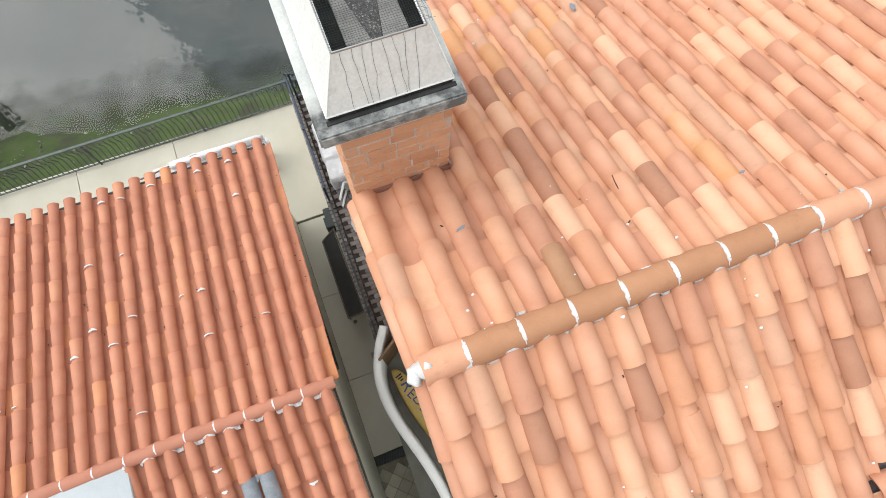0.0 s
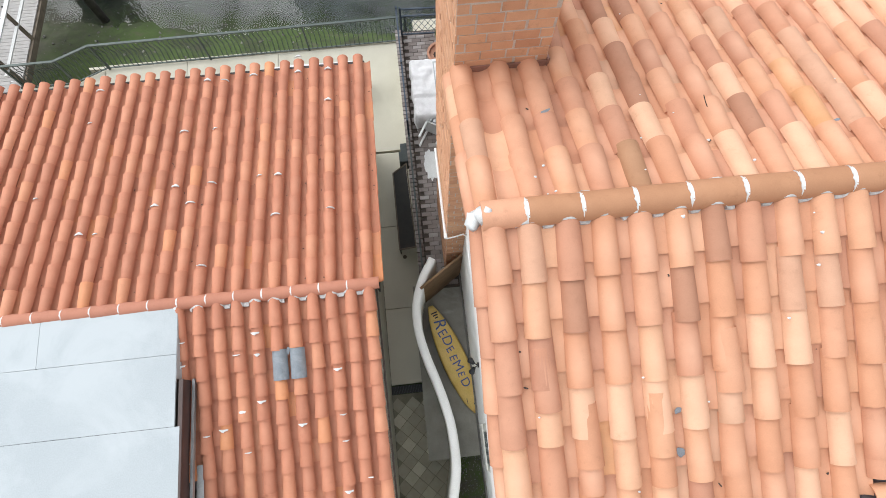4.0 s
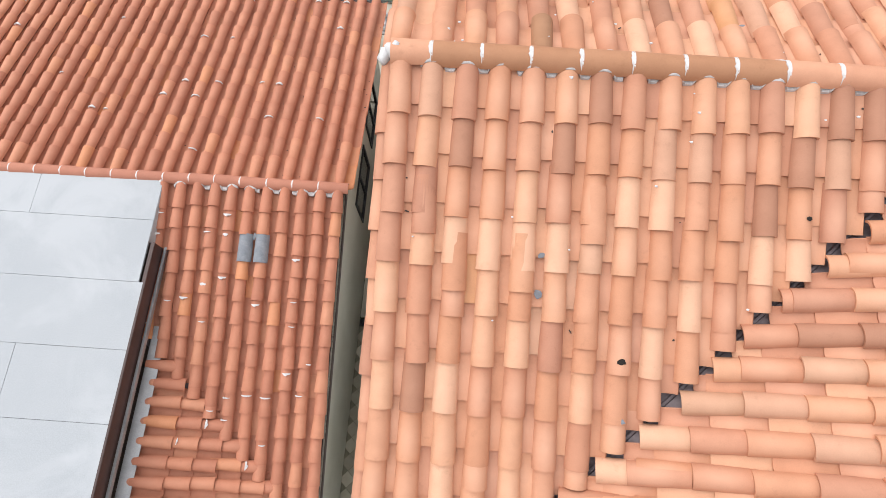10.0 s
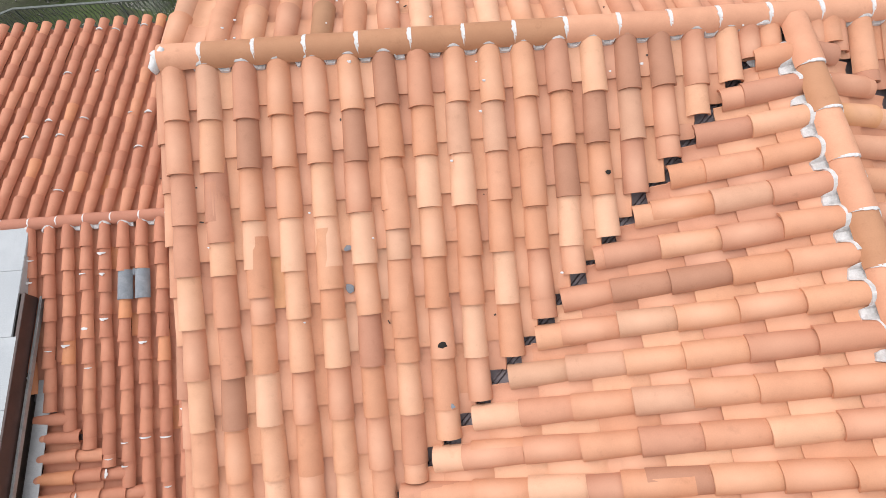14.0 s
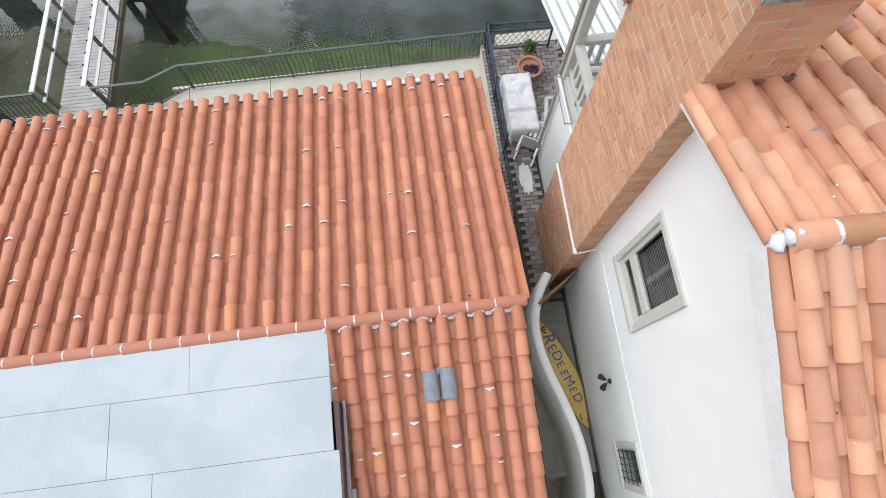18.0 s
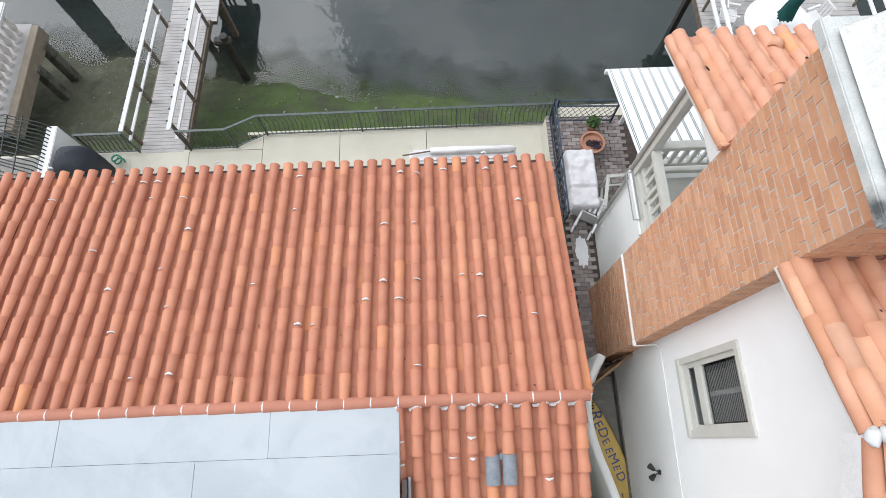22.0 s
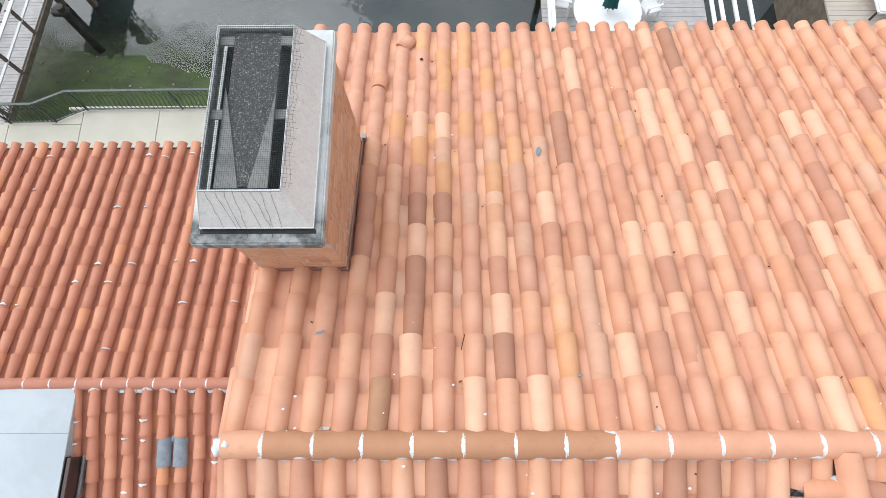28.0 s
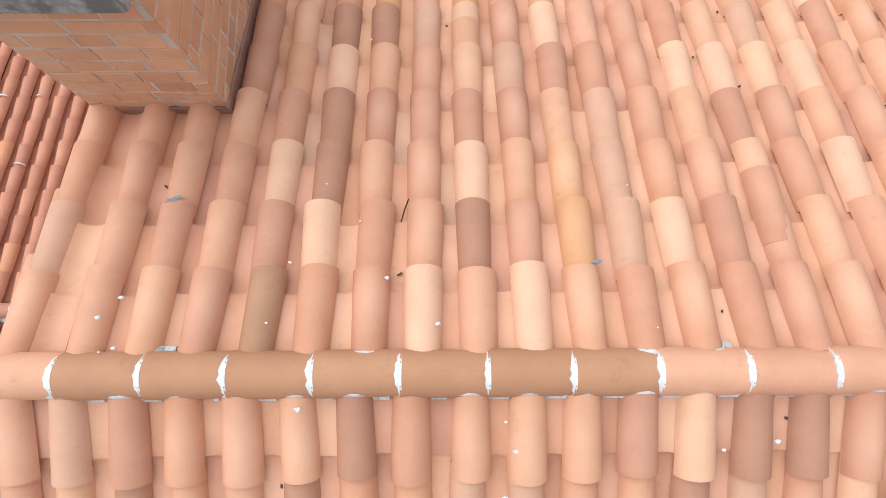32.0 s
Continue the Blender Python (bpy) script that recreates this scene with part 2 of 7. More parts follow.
M_BROWN = speckled("brown_metal_fascia", [(0.05, 0.03, 0.027), (0.08, 0.045, 0.04)], 5, 60, 0.45, relief=0.05)
M_GREYMETAL = speckled("galvanised_flashing", [(0.34, 0.35, 0.36), (0.46, 0.47, 0.48)], 5, 60, 0.45, 0.6, relief=0.05)
M_IRON = speckled("dark_iron", [(0.035, 0.045, 0.045), (0.06, 0.07, 0.07)], 8, 60, 0.5, 0.3, relief=0.1)
M_WATERBED = speckled("algae_bank", [(0.05, 0.047, 0.034), (0.046, 0.056, 0.026), (0.052, 0.078, 0.022), (0.060, 0.094, 0.024), (0.085, 0.084, 0.052)], 1.3, 30, 0.95, relief=0.7, stain=(0.075, 0.07, 0.052), stain_scale=1.4, stain_from=0.56)
M_DOCK = speckled("grey_decking", [(0.38, 0.36, 0.35), (0.5, 0.48, 0.47)], 3, 60, 0.8)
M_TIMBER = speckled("weathered_timber", [(0.1, 0.08, 0.06), (0.2, 0.16, 0.12)], 5, 60, 0.85)
M_WHITE = speckled("white_paint", [(0.74, 0.74, 0.74), (0.82, 0.82, 0.82)], 4, 60, 0.5, relief=0.05)
M_TARP = speckled("white_cloth", [(0.68, 0.66, 0.68), (0.78, 0.77, 0.78)], 4, 60, 0.8, relief=0.1)
M_BLACK = speckled("black_plastic_and_dark_room", [(0.015, 0.015, 0.017), (0.03, 0.03, 0.033)], 6, 60, 0.5, relief=0.05)
M_SOLAR = speckled("dark_screen", [(0.02, 0.02, 0.02), (0.035, 0.033, 0.03)], 6, 60, 0.6, relief=0.1)


# ---- mesh helpers ----
def mesh(name, verts, faces, mat, smooth=False):
    me = bpy.data.meshes.new(name)
    me.from_pydata([tuple(v) for v in verts], [], faces)
    me.materials.append(mat)
    if smooth:
        me.polygons.foreach_set("use_smooth", [True] * len(me.polygons))
    me.update()
    return me


def put(name, me, parent=None, m=None, label=""):
    ob = new(name, me)
    if parent is not None:
        ob.parent = parent
    if m is not None:
        ob.matrix_basis = m
    if label:
        ob["label"] = label
    return ob


def thing(name, label, category, at=(0, 0, 0), group="", turn=0.0):
    ob = new(name)
    ob.matrix_basis = Matrix.Translation(at) @ Matrix.Rotation(radians(turn), 4, "Z")
    ob.empty_display_size = 0.2
    return tagged(ob, label, category, group)


def part(name, bm, mat, parent, label="", smooth=False):
    me = bpy.data.meshes.new(name)
    bm.normal_update()
    bm.to_mesh(me)
    bm.free()
    me.materials.append(mat)
    if smooth:
        me.polygons.foreach_set("use_smooth", [True] * len(me.polygons))
    return put(name, me, parent, None, label)


def box(bm, x0, y0, z0, x1, y1, z1, bevel=0.0, m=None):
    got = bmesh.ops.create_cube(bm, size=1.0, matrix=Matrix.Translation(((x0 + x1) / 2, (y0 + y1) / 2, (z0 + z1) / 2)) @ Matrix.Diagonal((x1 - x0, y1 - y0, z1 - z0, 1)))
    vs = got["verts"]
    if bevel:
        es = list({e for v in vs for e in v.link_edges})
        r = bmesh.ops.bevel(bm, geom=es, offset=bevel, segments=2, affect="EDGES")
        vs = list({v for f in r["faces"] for v in f.verts} | {v for v in vs if v.is_valid})
    if m is not None:
        bmesh.ops.transform(bm, matrix=m, verts=vs)
    return vs


def boxes(*rows, bevel=0.0):
    bm = bmesh.new()
    for r in rows:
        box(bm, *r, bevel=bevel)
    return bm


def bar(bm, a, b, w, h=None, sides=4):
    """A straight bar from a to b, w by h across (or round with more sides)."""
    a, b = Vector(a), Vector(b)
    q = (b - a).to_track_quat("Z", "Y").to_matrix().to_4x4()
    m = Matrix.Translation((a + b) / 2) @ q
    if sides == 4:
        bmesh.ops.create_cube(bm, size=1.0, matrix=m @ Matrix.Diagonal((w, h or w, (b - a).length, 1)))
    else:
        bmesh.ops.create_cone(bm, cap_ends=True, segments=sides, radius1=w / 2, radius2=(h or w) / 2, depth=(b - a).length, matrix=m)


def tube(points, radius, mat, name, parent=None, label="", cyclic=False, sides=2):
    cu = bpy.data.curves.new(name, "CURVE")
    cu.dimensions, cu.bevel_depth, cu.bevel_resolution, cu.use_fill_caps = "3D", radius, sides, True
    sp = cu.splines.new("POLY")
    sp.points.add(len(points) - 1)
    for p, c in zip(sp.points, points):
        p.co = (*c, 1)
    sp.use_cyclic_u = cyclic
    ob = bpy.data.objects.new(name, cu)
    scene.collection.objects.link(ob)
    dg = bpy.context.evaluated_depsgraph_get()
    me = bpy.data.meshes.new_from_object(ob.evaluated_get(dg))
    bpy.data.objects.remove(ob)
    me.name = name
    me.materials.clear()
    me.materials.append(mat)
    me.polygons.foreach_set("use_smooth", [True] * len(me.polygons))
    return put(name, me, parent, None, label)


def sheet(corners, thick, mat, name, parent=None, label=""):
    """A flat plate through the corners, with its thickness below."""
    cs = [Vector(c) for c in corners]
    n = (cs[1] - cs[0]).cross(cs[2] - cs[0]).normalized()
    if n.z < 0:
        n = -n
    k = len(cs)
    vs = cs + [c - n * thick for c in cs]
    fs = [tuple(range(k)), tuple(range(2 * k - 1, k - 1, -1))] + [(i, i + k, (i + 1) % k + k, (i + 1) % k) for i in range(k)]
    me = mesh(name, vs, fs, mat)
    bm = bmesh.new()
    bm.from_mesh(me)
    bmesh.ops.recalc_face_normals(bm, faces=bm.faces)
    bm.to_mesh(me)
    bm.free()
    return put(name, me, parent, None, label)


# ---- plan ----
RIDGE_Z, SLOPE, SLOPE_B = 8.14, 0.335, 0.338          # tall house: ridge over y = 0, top of the felt 0.1 lower
RAKE_X, EAVE_Y, WING_X, EAST_X = 0.05, 5.01, 4.75, 13.0
LOW_Y, LOW_Z, LOW_S = 0.63, 4.04, 0.227   # low house ridge
LOW_X1, LOW_X0, LOW_EAVE = -1.03, -17.0, 5.05
ROOF_Z = RIDGE_Z - 0.15
LOW_ROOF_Z = LOW_Z - 0.14


def felt(y):
    """Height of the main roof's felt: the back slope is a little steeper."""
    return ROOF_Z - (SLOPE_B * y if y > 0 else -SLOPE * y)


# ---- roof tiles ----
def barrel(name, length, r_top, r_low, mat, thick=0.013, seg=9, arc=158.0, sag=1.0):
    """A tapered half-round clay tile: the upper end at the origin, the lower end along +y."""
    vs, fs = [], []
    for y, r in ((0.0, r_top), (length * 0.5, (r_top + r_low) / 2 + 0.001), (length, r_low)):
        for shell in (0, 1):
            for i in range(seg + 1):
                a = radians((180 - arc) / 2 + arc * i / seg)
                rr = r - thick * shell
                vs.append((-rr * math.cos(a), y, rr * math.sin(a) * sag - r * math.sin(radians((180 - arc) / 2)) * sag))
    n = seg + 1
    for ring in (0, 1):
        o = ring * 2 * n
        for i in range(seg):
            fs.append((o + i, o + i + 1, o + 2 * n + i + 1, o + 2 * n + i))
            fs.append((o + n + i + 1, o + n + i, o + 3 * n + i, o + 3 * n + i + 1))
        fs.append((o + n, o, o + 2 * n, o + 3 * n))
        fs.append((o + seg, o + n + seg, o + 3 * n + seg, o + 2 * n + seg))
    e = 4 * n
    for i in range(seg):
        fs.append((i + 1, i, n + i, n + i + 1))
        fs.append((e + i, e + i + 1, e + n + i + 1, e + n + i))
    me = mesh(name, vs, fs, mat, True)
    me.set_sharp_from_angle(angle=radians(40))
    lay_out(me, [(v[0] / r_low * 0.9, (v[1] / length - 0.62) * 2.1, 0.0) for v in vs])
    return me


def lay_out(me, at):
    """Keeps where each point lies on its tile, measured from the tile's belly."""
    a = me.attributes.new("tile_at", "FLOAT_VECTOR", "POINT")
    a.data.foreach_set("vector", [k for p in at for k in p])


def tiles(parent, name, shapes, field_mat, places, near, count=300):
    """Lays tiles: the ones nearest to a place of the plan as pieces of their own, the rest joined."""
    places = sorted(places, key=lambda m: (m.translation.xy - Vector(near)).length)
    rng = random.Random(len(places))
    for m in places[:count]:
        put(name, rng.choice(shapes), parent, m)
    rest = places[count:]
    if rest:
        vs, fs, at = [], [], []
        for m in rest:
            me = rng.choice(shapes)
            o = len(vs)
            vs += [m @ v.co for v in me.vertices]
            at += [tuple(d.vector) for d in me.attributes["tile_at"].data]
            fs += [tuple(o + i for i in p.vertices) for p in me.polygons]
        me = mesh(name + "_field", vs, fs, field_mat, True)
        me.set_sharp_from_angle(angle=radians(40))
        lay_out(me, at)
        tagged(put(name + "_field", me, parent), kind="stuff")


def slope_frame(origin, across, down):
    a, d = Vector(across).normalized(), Vector(down).normalized()
    n = a.cross(d)
    if n.z < 0:
        n = -n
        a = d.cross(n)
    m = Matrix((a, d, n)).transposed().to_4x4()
    m.translation = origin
    return m


def lay(frame_m, columns, rng, gauge, pitch, lift, reach, tilt, loose, phase, flip=False):
    """Poses of tiles on a slope. columns: list of across; reach(u) gives (from, to) down the slope."""
    out = []
    for u in columns:
        lo, hi = reach(u)
        if hi - lo < 0.15:
            continue
        v = lo - rng.uniform(0, phase)
        while v < hi - 0.12:
            w = v
            if v + gauge > hi - 0.065:             # the last tile is set to end at the edge
                w = hi - gauge
            m = Matrix.Translation((u + rng.gauss(0, loose * 0.006), w + rng.gauss(0, loose * 0.008), lift))
            m = m @ Euler((radians(tilt + rng.gauss(0, 0.5 * loose)), radians(rng.gauss(0, 1.2 * loose)), radians(rng.gauss(0, 1.0 * loose)))).to_matrix().to_4x4()
            if flip:
                m = m @ Matrix.Rotation(radians(180), 4, "Y")
            out.append(frame_m @ m)
            v += gauge + rng.gauss(0, loose * 0.012)
    return out


@functools.lru_cache(None)
def house_cap(kind, length, variant):
    """A wide cap tile of the tall house; short lengths are cut at the upper end."""
    r = (0.096, 0.098, 0.093)[variant]
    return barrel("cap_tile", length, r - 0.011 * length / 0.44, r, KINDS[kind] if kind else M_TILE, thick=0.018, seg=11, sag=0.98)


@functools.lru_cache(None)
def house_rake(length):
    return barrel("rake_tile", length, 0.085 - 0.012 * length / 0.44, 0.085, M_TILE, thick=0.017, seg=11, arc=172)


@functools.lru_cache(None)
def house_pan(length):
    return barrel("pan_tile", length, 0.118, 0.108, M_TILE, seg=6, arc=100)


LOW_CAPS = [barrel("cap_tile", 0.44, 0.074, 0.098, M_LOW, thick=0.018), barrel("cap_tile", 0.44, 0.073, 0.095, M_LOW, thick=0.018)]
LOW_PANS = [barrel("pan_tile", 0.44, 0.10, 0.092, M_LOW, seg=5, arc=125)]

K, KB = math.sqrt(1 + SLOPE ** 2), math.sqrt(1 + SLOPE_B ** 2)
PITCH = 0.2565
TILE = 0.44
back_cols = [0.14] + [0.205 + PITCH * i for i in range(1, 49)]
front_cols = [0.165] + [0.155 + PITCH * i for i in range(1, 49)]
CH_X0, CH_X1, CH_Y0, CH_Y1 = 0.09, 0.865, 1.5, 3.03
back_frame = slope_frame((0, 0, ROOF_Z), (1, 0, 0), (0, 1, -SLOPE_B))


def courses(fr, cols, rng, runs, first, gauge, lift, tilt, loose, flip=False, doubles=(), longest=TILE):
    """Tiles laid in level courses, each overlapping the one below. runs(u) gives the stretches down the slope that a column covers.
    Yields pose, length, column and course."""
    out = []
    for ci, u in enumerate(cols):
        for lo, hi in runs(u):
            ends, k = [], 0
            while first + gauge * k < hi - 0.07:
                if first + gauge * k > lo + 0.06:
                    ends.append((first + gauge * k + rng.gauss(0, 0.009) * loose, k, 0.0))
                k += 1
            span = hi - ends[-1][0] + 0.05 if ends else TILE      # the last tile always laps under the one above
            ends.append((hi, k, 0.0))
            ends += [(e, k + 1, 0.013) for c_, e in doubles if c_ == ci and lo < e < hi]
            for e, k, up in ends:
                n = round(min(max(longest if k < 2 else TILE, span if e == hi else 0.0), e - lo), 2)
                m = Matrix.Translation((u + rng.gauss(0, loose * 0.005), e - n, lift + up + (TILE - n) * math.tan(radians(tilt))))
                m = m @ Euler((radians(tilt + rng.gauss(0, 0.35 * loose)), radians(rng.gauss(0, 1.2 * loose)), radians(rng.gauss(0, 0.9 * loose)))).to_matrix().to_4x4()
                if flip:
                    m = m @ Matrix.Rotation(radians(180), 4, "Y")
                out.append((fr @ m, n, ci, k))
    return out


def spread(text):
    """Column and course pairs."""
    return [tuple(int(v) for v in p.split(",")) for p in text.split()]


def house_field(name, label, fr, axis, at, runs, near, seed, first, gauge, pan_first, looks, doubles=(), pan_short=0.0, rake=None):
    top = tagged(new(name), label, "roof", kind="structure")
    rng = random.Random(seed)
    cols, between = along(fr, at, axis)[0], along(fr, [(a + b) / 2 for a, b in zip(at, at[1:])], axis)[0]
    kind_of = {p: kind for kind, text in looks.items() for p in spread(text)}
    caps = courses(fr, cols, rng, runs, first, gauge, 0.046, 3.0, 0.8, doubles=doubles)
    pans = courses(fr, between, rng, lambda u: [(a, b - (pan_short if k == len(runs(u)) - 1 else 0.0)) for k, (a, b) in enumerate(runs(u))], pan_first, gauge, 0.056, 2.2, 0.6, True)
    for name_, laid, shape in (("cap_tile", caps, lambda n, ci, k: house_cap(kind_of.get((ci, k), ""), n, rng.randrange(3))), ("pan_tile", pans, lambda n, ci, k: house_pan(n))):
        own, rest = [], []
        for m, n, ci, k in sorted(laid, key=lambda p: (p[0].translation.xy - Vector(near)).length):
            special = name_ == "cap_tile" and (ci, k) in kind_of
            (own if special or len(own) < 300 else rest).append((m, shape(n, ci, k)))
        for m, me in own:
            put(name_, me, top, m)
        join_tiles(name_ + "_field", rest, top)
    if rake is not None:
        line, s, _ = along(fr, [rake], axis)
        hang = Matrix.Rotation(radians(-38 * s), 4, "Y")
        for m, n, _, _ in courses(fr, line, rng, runs, first + 0.13, gauge, -0.035, 2.6, 0.8, longest=0.62):
            put("rake_tile", house_rake(n), top, m @ hang)
    return top


def join_tiles(name, rest, top):
    if not rest:
        return
    vs, fs, at = [], [], []
    for m, me in rest:
        o = len(vs)
        vs += [m @ v.co for v in me.vertices]
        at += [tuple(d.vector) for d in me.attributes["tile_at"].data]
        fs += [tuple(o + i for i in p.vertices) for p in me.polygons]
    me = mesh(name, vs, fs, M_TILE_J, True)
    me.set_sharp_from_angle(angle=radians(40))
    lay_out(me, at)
    tagged(put(name, me, top), kind="stuff")


def field(name, label, fr, cols, reach, near, seed, phase, caps, pans, cj, pj, pitch, gauge, tilt=2.5, loose=1.0, flecks=0.0, pan_lift=0.058, pan_short=0.0):
    top = tagged(new(name), label, "roof", kind="structure")
    rng = random.Random(seed)
    a = lay(fr, cols, rng, gauge, pitch, 0.064, reach, tilt, loose, phase)
    b = lay(fr, [u + pitch / 2 for u in cols], rng, gauge, pitch, pan_lift, lambda u: (reach(u)[0], reach(u)[1] - pan_short), tilt * 0.7, loose * 0.7, phase, True)
    tiles(top, "cap_tile", caps, cj, a, near)
    tiles(top, "pan_tile", pans, pj, b, near)
    if flecks:
        seen = sorted(a, key=lambda m: (m.translation.xy - Vector(near)).length)[:700]
        for m in rng.sample(seen, int(len(seen) * flecks)):
            put("mortar_fleck", rng.choice(FLECKS), top, m @ Matrix.Translation((0, 0.5, 0)))
    return top


def fleck(seed, a0, a1, wide):
    """A smear of mortar at the lower lip of a tile."""
    rng = random.Random(seed)
    vs, fs = [], []
    for i in range(9):
        t = radians(a0 + (a1 - a0) * i / 8)
        w = wide * math.sin(math.pi * (i + 0.5) / 9) * rng.uniform(0.7, 1.2)
        for y, r in ((-0.003, 0.0985), (w, 0.096), (w, 0.08), (-0.003, 0.08)):
            vs.append((-r * math.cos(t), y, r * math.sin(t) - 0.0175))
    for i in range(8):
        for k in range(4):
            fs.append((i * 4 + k, i * 4 + (k + 1) % 4, i * 4 + 4 + (k + 1) % 4, i * 4 + 4 + k))
    return mesh("mortar_fleck", vs, fs, M_MORTAR)


FLECKS = [fleck(1, 30, 140, 0.02), fleck(2, 50, 130, 0.035), fleck(3, 40, 100, 0.015), fleck(4, 70, 160, 0.018)]
HOUSE_ROOF = "weathered salmon and peach clay barrel tiles on the tall house"
LOW_ROOF = "even red clay barrel tiles with white mortar flecks on the low house"


def along(fr, cols, axis):
    s = 1.0 if fr.col[0][axis] > 0 else -1.0
    o = fr.translation[axis]
    return [(c - o) * s for c in cols], s, o


_, sb_, ob_ = along(back_frame, back_cols, 0)


def back_runs(u):
    x = u * sb_ + ob_
    return [(0.03, (CH_Y0 - 0.02) * KB), ((CH_Y1 - 0.03) * KB, EAVE_Y * KB)] if x < CH_X1 + 0.06 else [(0.03, EAVE_Y * KB)]


BACK_LOOKS = {
    "brown": "5,3 5,2 8,1 5,5 6,5 11,7 11,8 17,12 17,11",
    "olive": "4,0",
    # pink: tint from the angle of view, put into the clay colour
    "pink": "0,8 0,9 0,10 1,8 1,9 1,13 2,8 3,8 3,9 3,13 4,9 4,13 5,9 5,10 5,11 5,13 6,12 6,13 7,13 7,9 7,10 8,12 8,13 9,13 9,12 8,9 9,10 10,10 10,12 0,11 0,12 0,13 1,10 1,11 1,12 2,9 2,10 2,11 2,12 2,13 3,10 3,11 3,12 4,10 4,11 4,12 7,6 7,7 12,6 12,7 13,7 11,5 11,6",
    "pale": "4,2 5,1 7,0 8,2 9,0 10,5 12,1 16,2 13,4 14,4 16,4 17,6 18,8 21,8 22,8 16,7 20,4 21,4 5,4 5,8 6,8 8,5 18,0 12,10 12,11 16,12 15,8 15,9",
    "orange": "10,1 6,6 8,6 7,8 8,8 9,7 5,7 5,12 7,12 6,10 8,10 6,11 9,11 7,11",
    "tan": "0,1 11,1 11,2 11,3 9,6 10,7 7,5 6,7 15,5 14,8 20,7 9,4",
    # 3,5 and 3,4 are rose for the chimney's shade, painted as tile colour
    "rose": "14,3 13,1 4,1 17,7 18,7 17,5 19,8 21,5 8,3 10,4 3,5 3,4"}
roof_back = house_field("roof_back_slope", HOUSE_ROOF, back_frame, 0, back_cols, back_runs, (2.0, 1.0), 11, 0.49, 0.3875, 0.38, BACK_LOOKS, [(14, 1.06), (8, 2.26)], 0.07, rake=0.062)

front_frame = slope_frame((0, 0, ROOF_Z), (1, 0, 0), (0, -1, -SLOPE))
_, sf, of = along(front_frame, front_cols, 0)


def front_runs(u):
    x = u * sf + of
    d = min(5.2, abs(WING_X - x) - 0.052 + 0.025 * math.sin(x * 23) + 0.02 * math.sin(x * 61)) * K
    return [(0.03, d)] if d > 0.2 else []


FRONT_LOOKS = {
    "pale": "2,3 3,3 4,3 5,3 7,2 2,6 2,8 9,4 11,3 12,3 8,5 8,2",
    "brown": "5,1 2,1 6,0 1,6 12,1 11,2 13,0 14,0",
    "rose": "0,2 0,3 10,2 2,0 11,0",
    "tan": "13,1 9,1 8,1 1,0"}
roof_front = house_field("roof_front_slope", HOUSE_ROOF, front_frame, 0, front_cols, front_runs, (1.5, -1.8), 12, 0.468, 0.372, 0.367, FRONT_LOOKS, [(1, 1.353), (2, 1.771), (4, 1.748), (6, 1.357), (6, 2.142), (3, 3.261), (10, 1.27)], 0.02, rake=0.068)

wing_rows = [-0.3265 - 0.2585 * i for i in range(27)]
wing_frame = slope_frame((WING_X, 0, ROOF_Z), (0, 1, 0), (-1, 0, -SLOPE))
_, sw, ow = along(wing_frame, wing_rows, 1)


def wing_runs(u):
    y = u * sw + ow
    d = min(WING_X - RAKE_X, -y - 0.048 + 0.025 * math.sin(y * 19) + 0.02 * math.sin(y * 53)) * K
    return [(0.03, d)] if d > 0.15 else []


WING_LOOKS = {
    "brown": "6,3 6,2 11,3 14,6",
    "rose": "5,3 10,3 12,6 13,6",
    "tan": "4,1 8,4 9,3",
    "pale": "9,7 9,6 10,7 12,8 11,5 13,4"}
house_field("roof_wing_west_slope", HOUSE_ROOF, wing_frame, 1, wing_rows, wing_runs, (2.6, -3.0), 13, 0.45, 0.3875, 0.3, WING_LOOKS, [(10, 2.83), (11, 1.77), (12, 1.275), (7, 2.3)], 0.02)
east_frame = slope_frame((WING_X, 0, ROOF_Z), (0, 1, 0), (1, 0, -SLOPE))
_, se, oe = along(east_frame, wing_rows, 1)


def east_runs(u):
    d = min(4.5, -(u * se + oe) - 0.09) * K
    return [(0.03, d)] if d > 0.15 else []


house_field("roof_wing_east_slope", HOUSE_ROOF, east_frame, 1, wing_rows, east_runs, (5.2, -1.5), 14, 0.45, 0.3875, 0.3, {})

# low house
LK = math.sqrt(1 + LOW_S ** 2)
LPITCH, LGAUGE, LGAUGE_FRONT = 0.2652, 0.377, 0.33
low_cols = [-1.14 - LPITCH * i for i in range(58)]
low_back_frame = slope_frame((0, LOW_Y, LOW_ROOF_Z), (1, 0, 0), (0, 1, -LOW_S))
c = along(low_back_frame, low_cols, 0)[0]
field("roof_low_back_slope", LOW_ROOF, low_back_frame, c, lambda u: (0.03, (LOW_EAVE - LOW_Y) * LK), (-1.5, 2.0), 21, 0.06, LOW_CAPS, LOW_PANS, M_LOW_J, M_LOW_J, LPITCH, LGAUGE, tilt=2.9, loose=0.5, flecks=0.08, pan_lift=0.03, pan_short=0.09)
low_front_frame = slope_frame((0, LOW_Y, LOW_ROOF_Z), (1, 0, 0), (0, -1, -LOW_S))
FLAT_X = -3.78
VAL = -5.45                                       # low valley runs along x + y = VAL
c, sl, ol = along(low_front_frame, [x for x in low_cols if x > FLAT_X - 0.05], 0)


def low_front_reach(u):
    x = u * sl + ol
    return (0.03, min(LOW_Y - (VAL - x) - 0.05, 5.2) * LK)


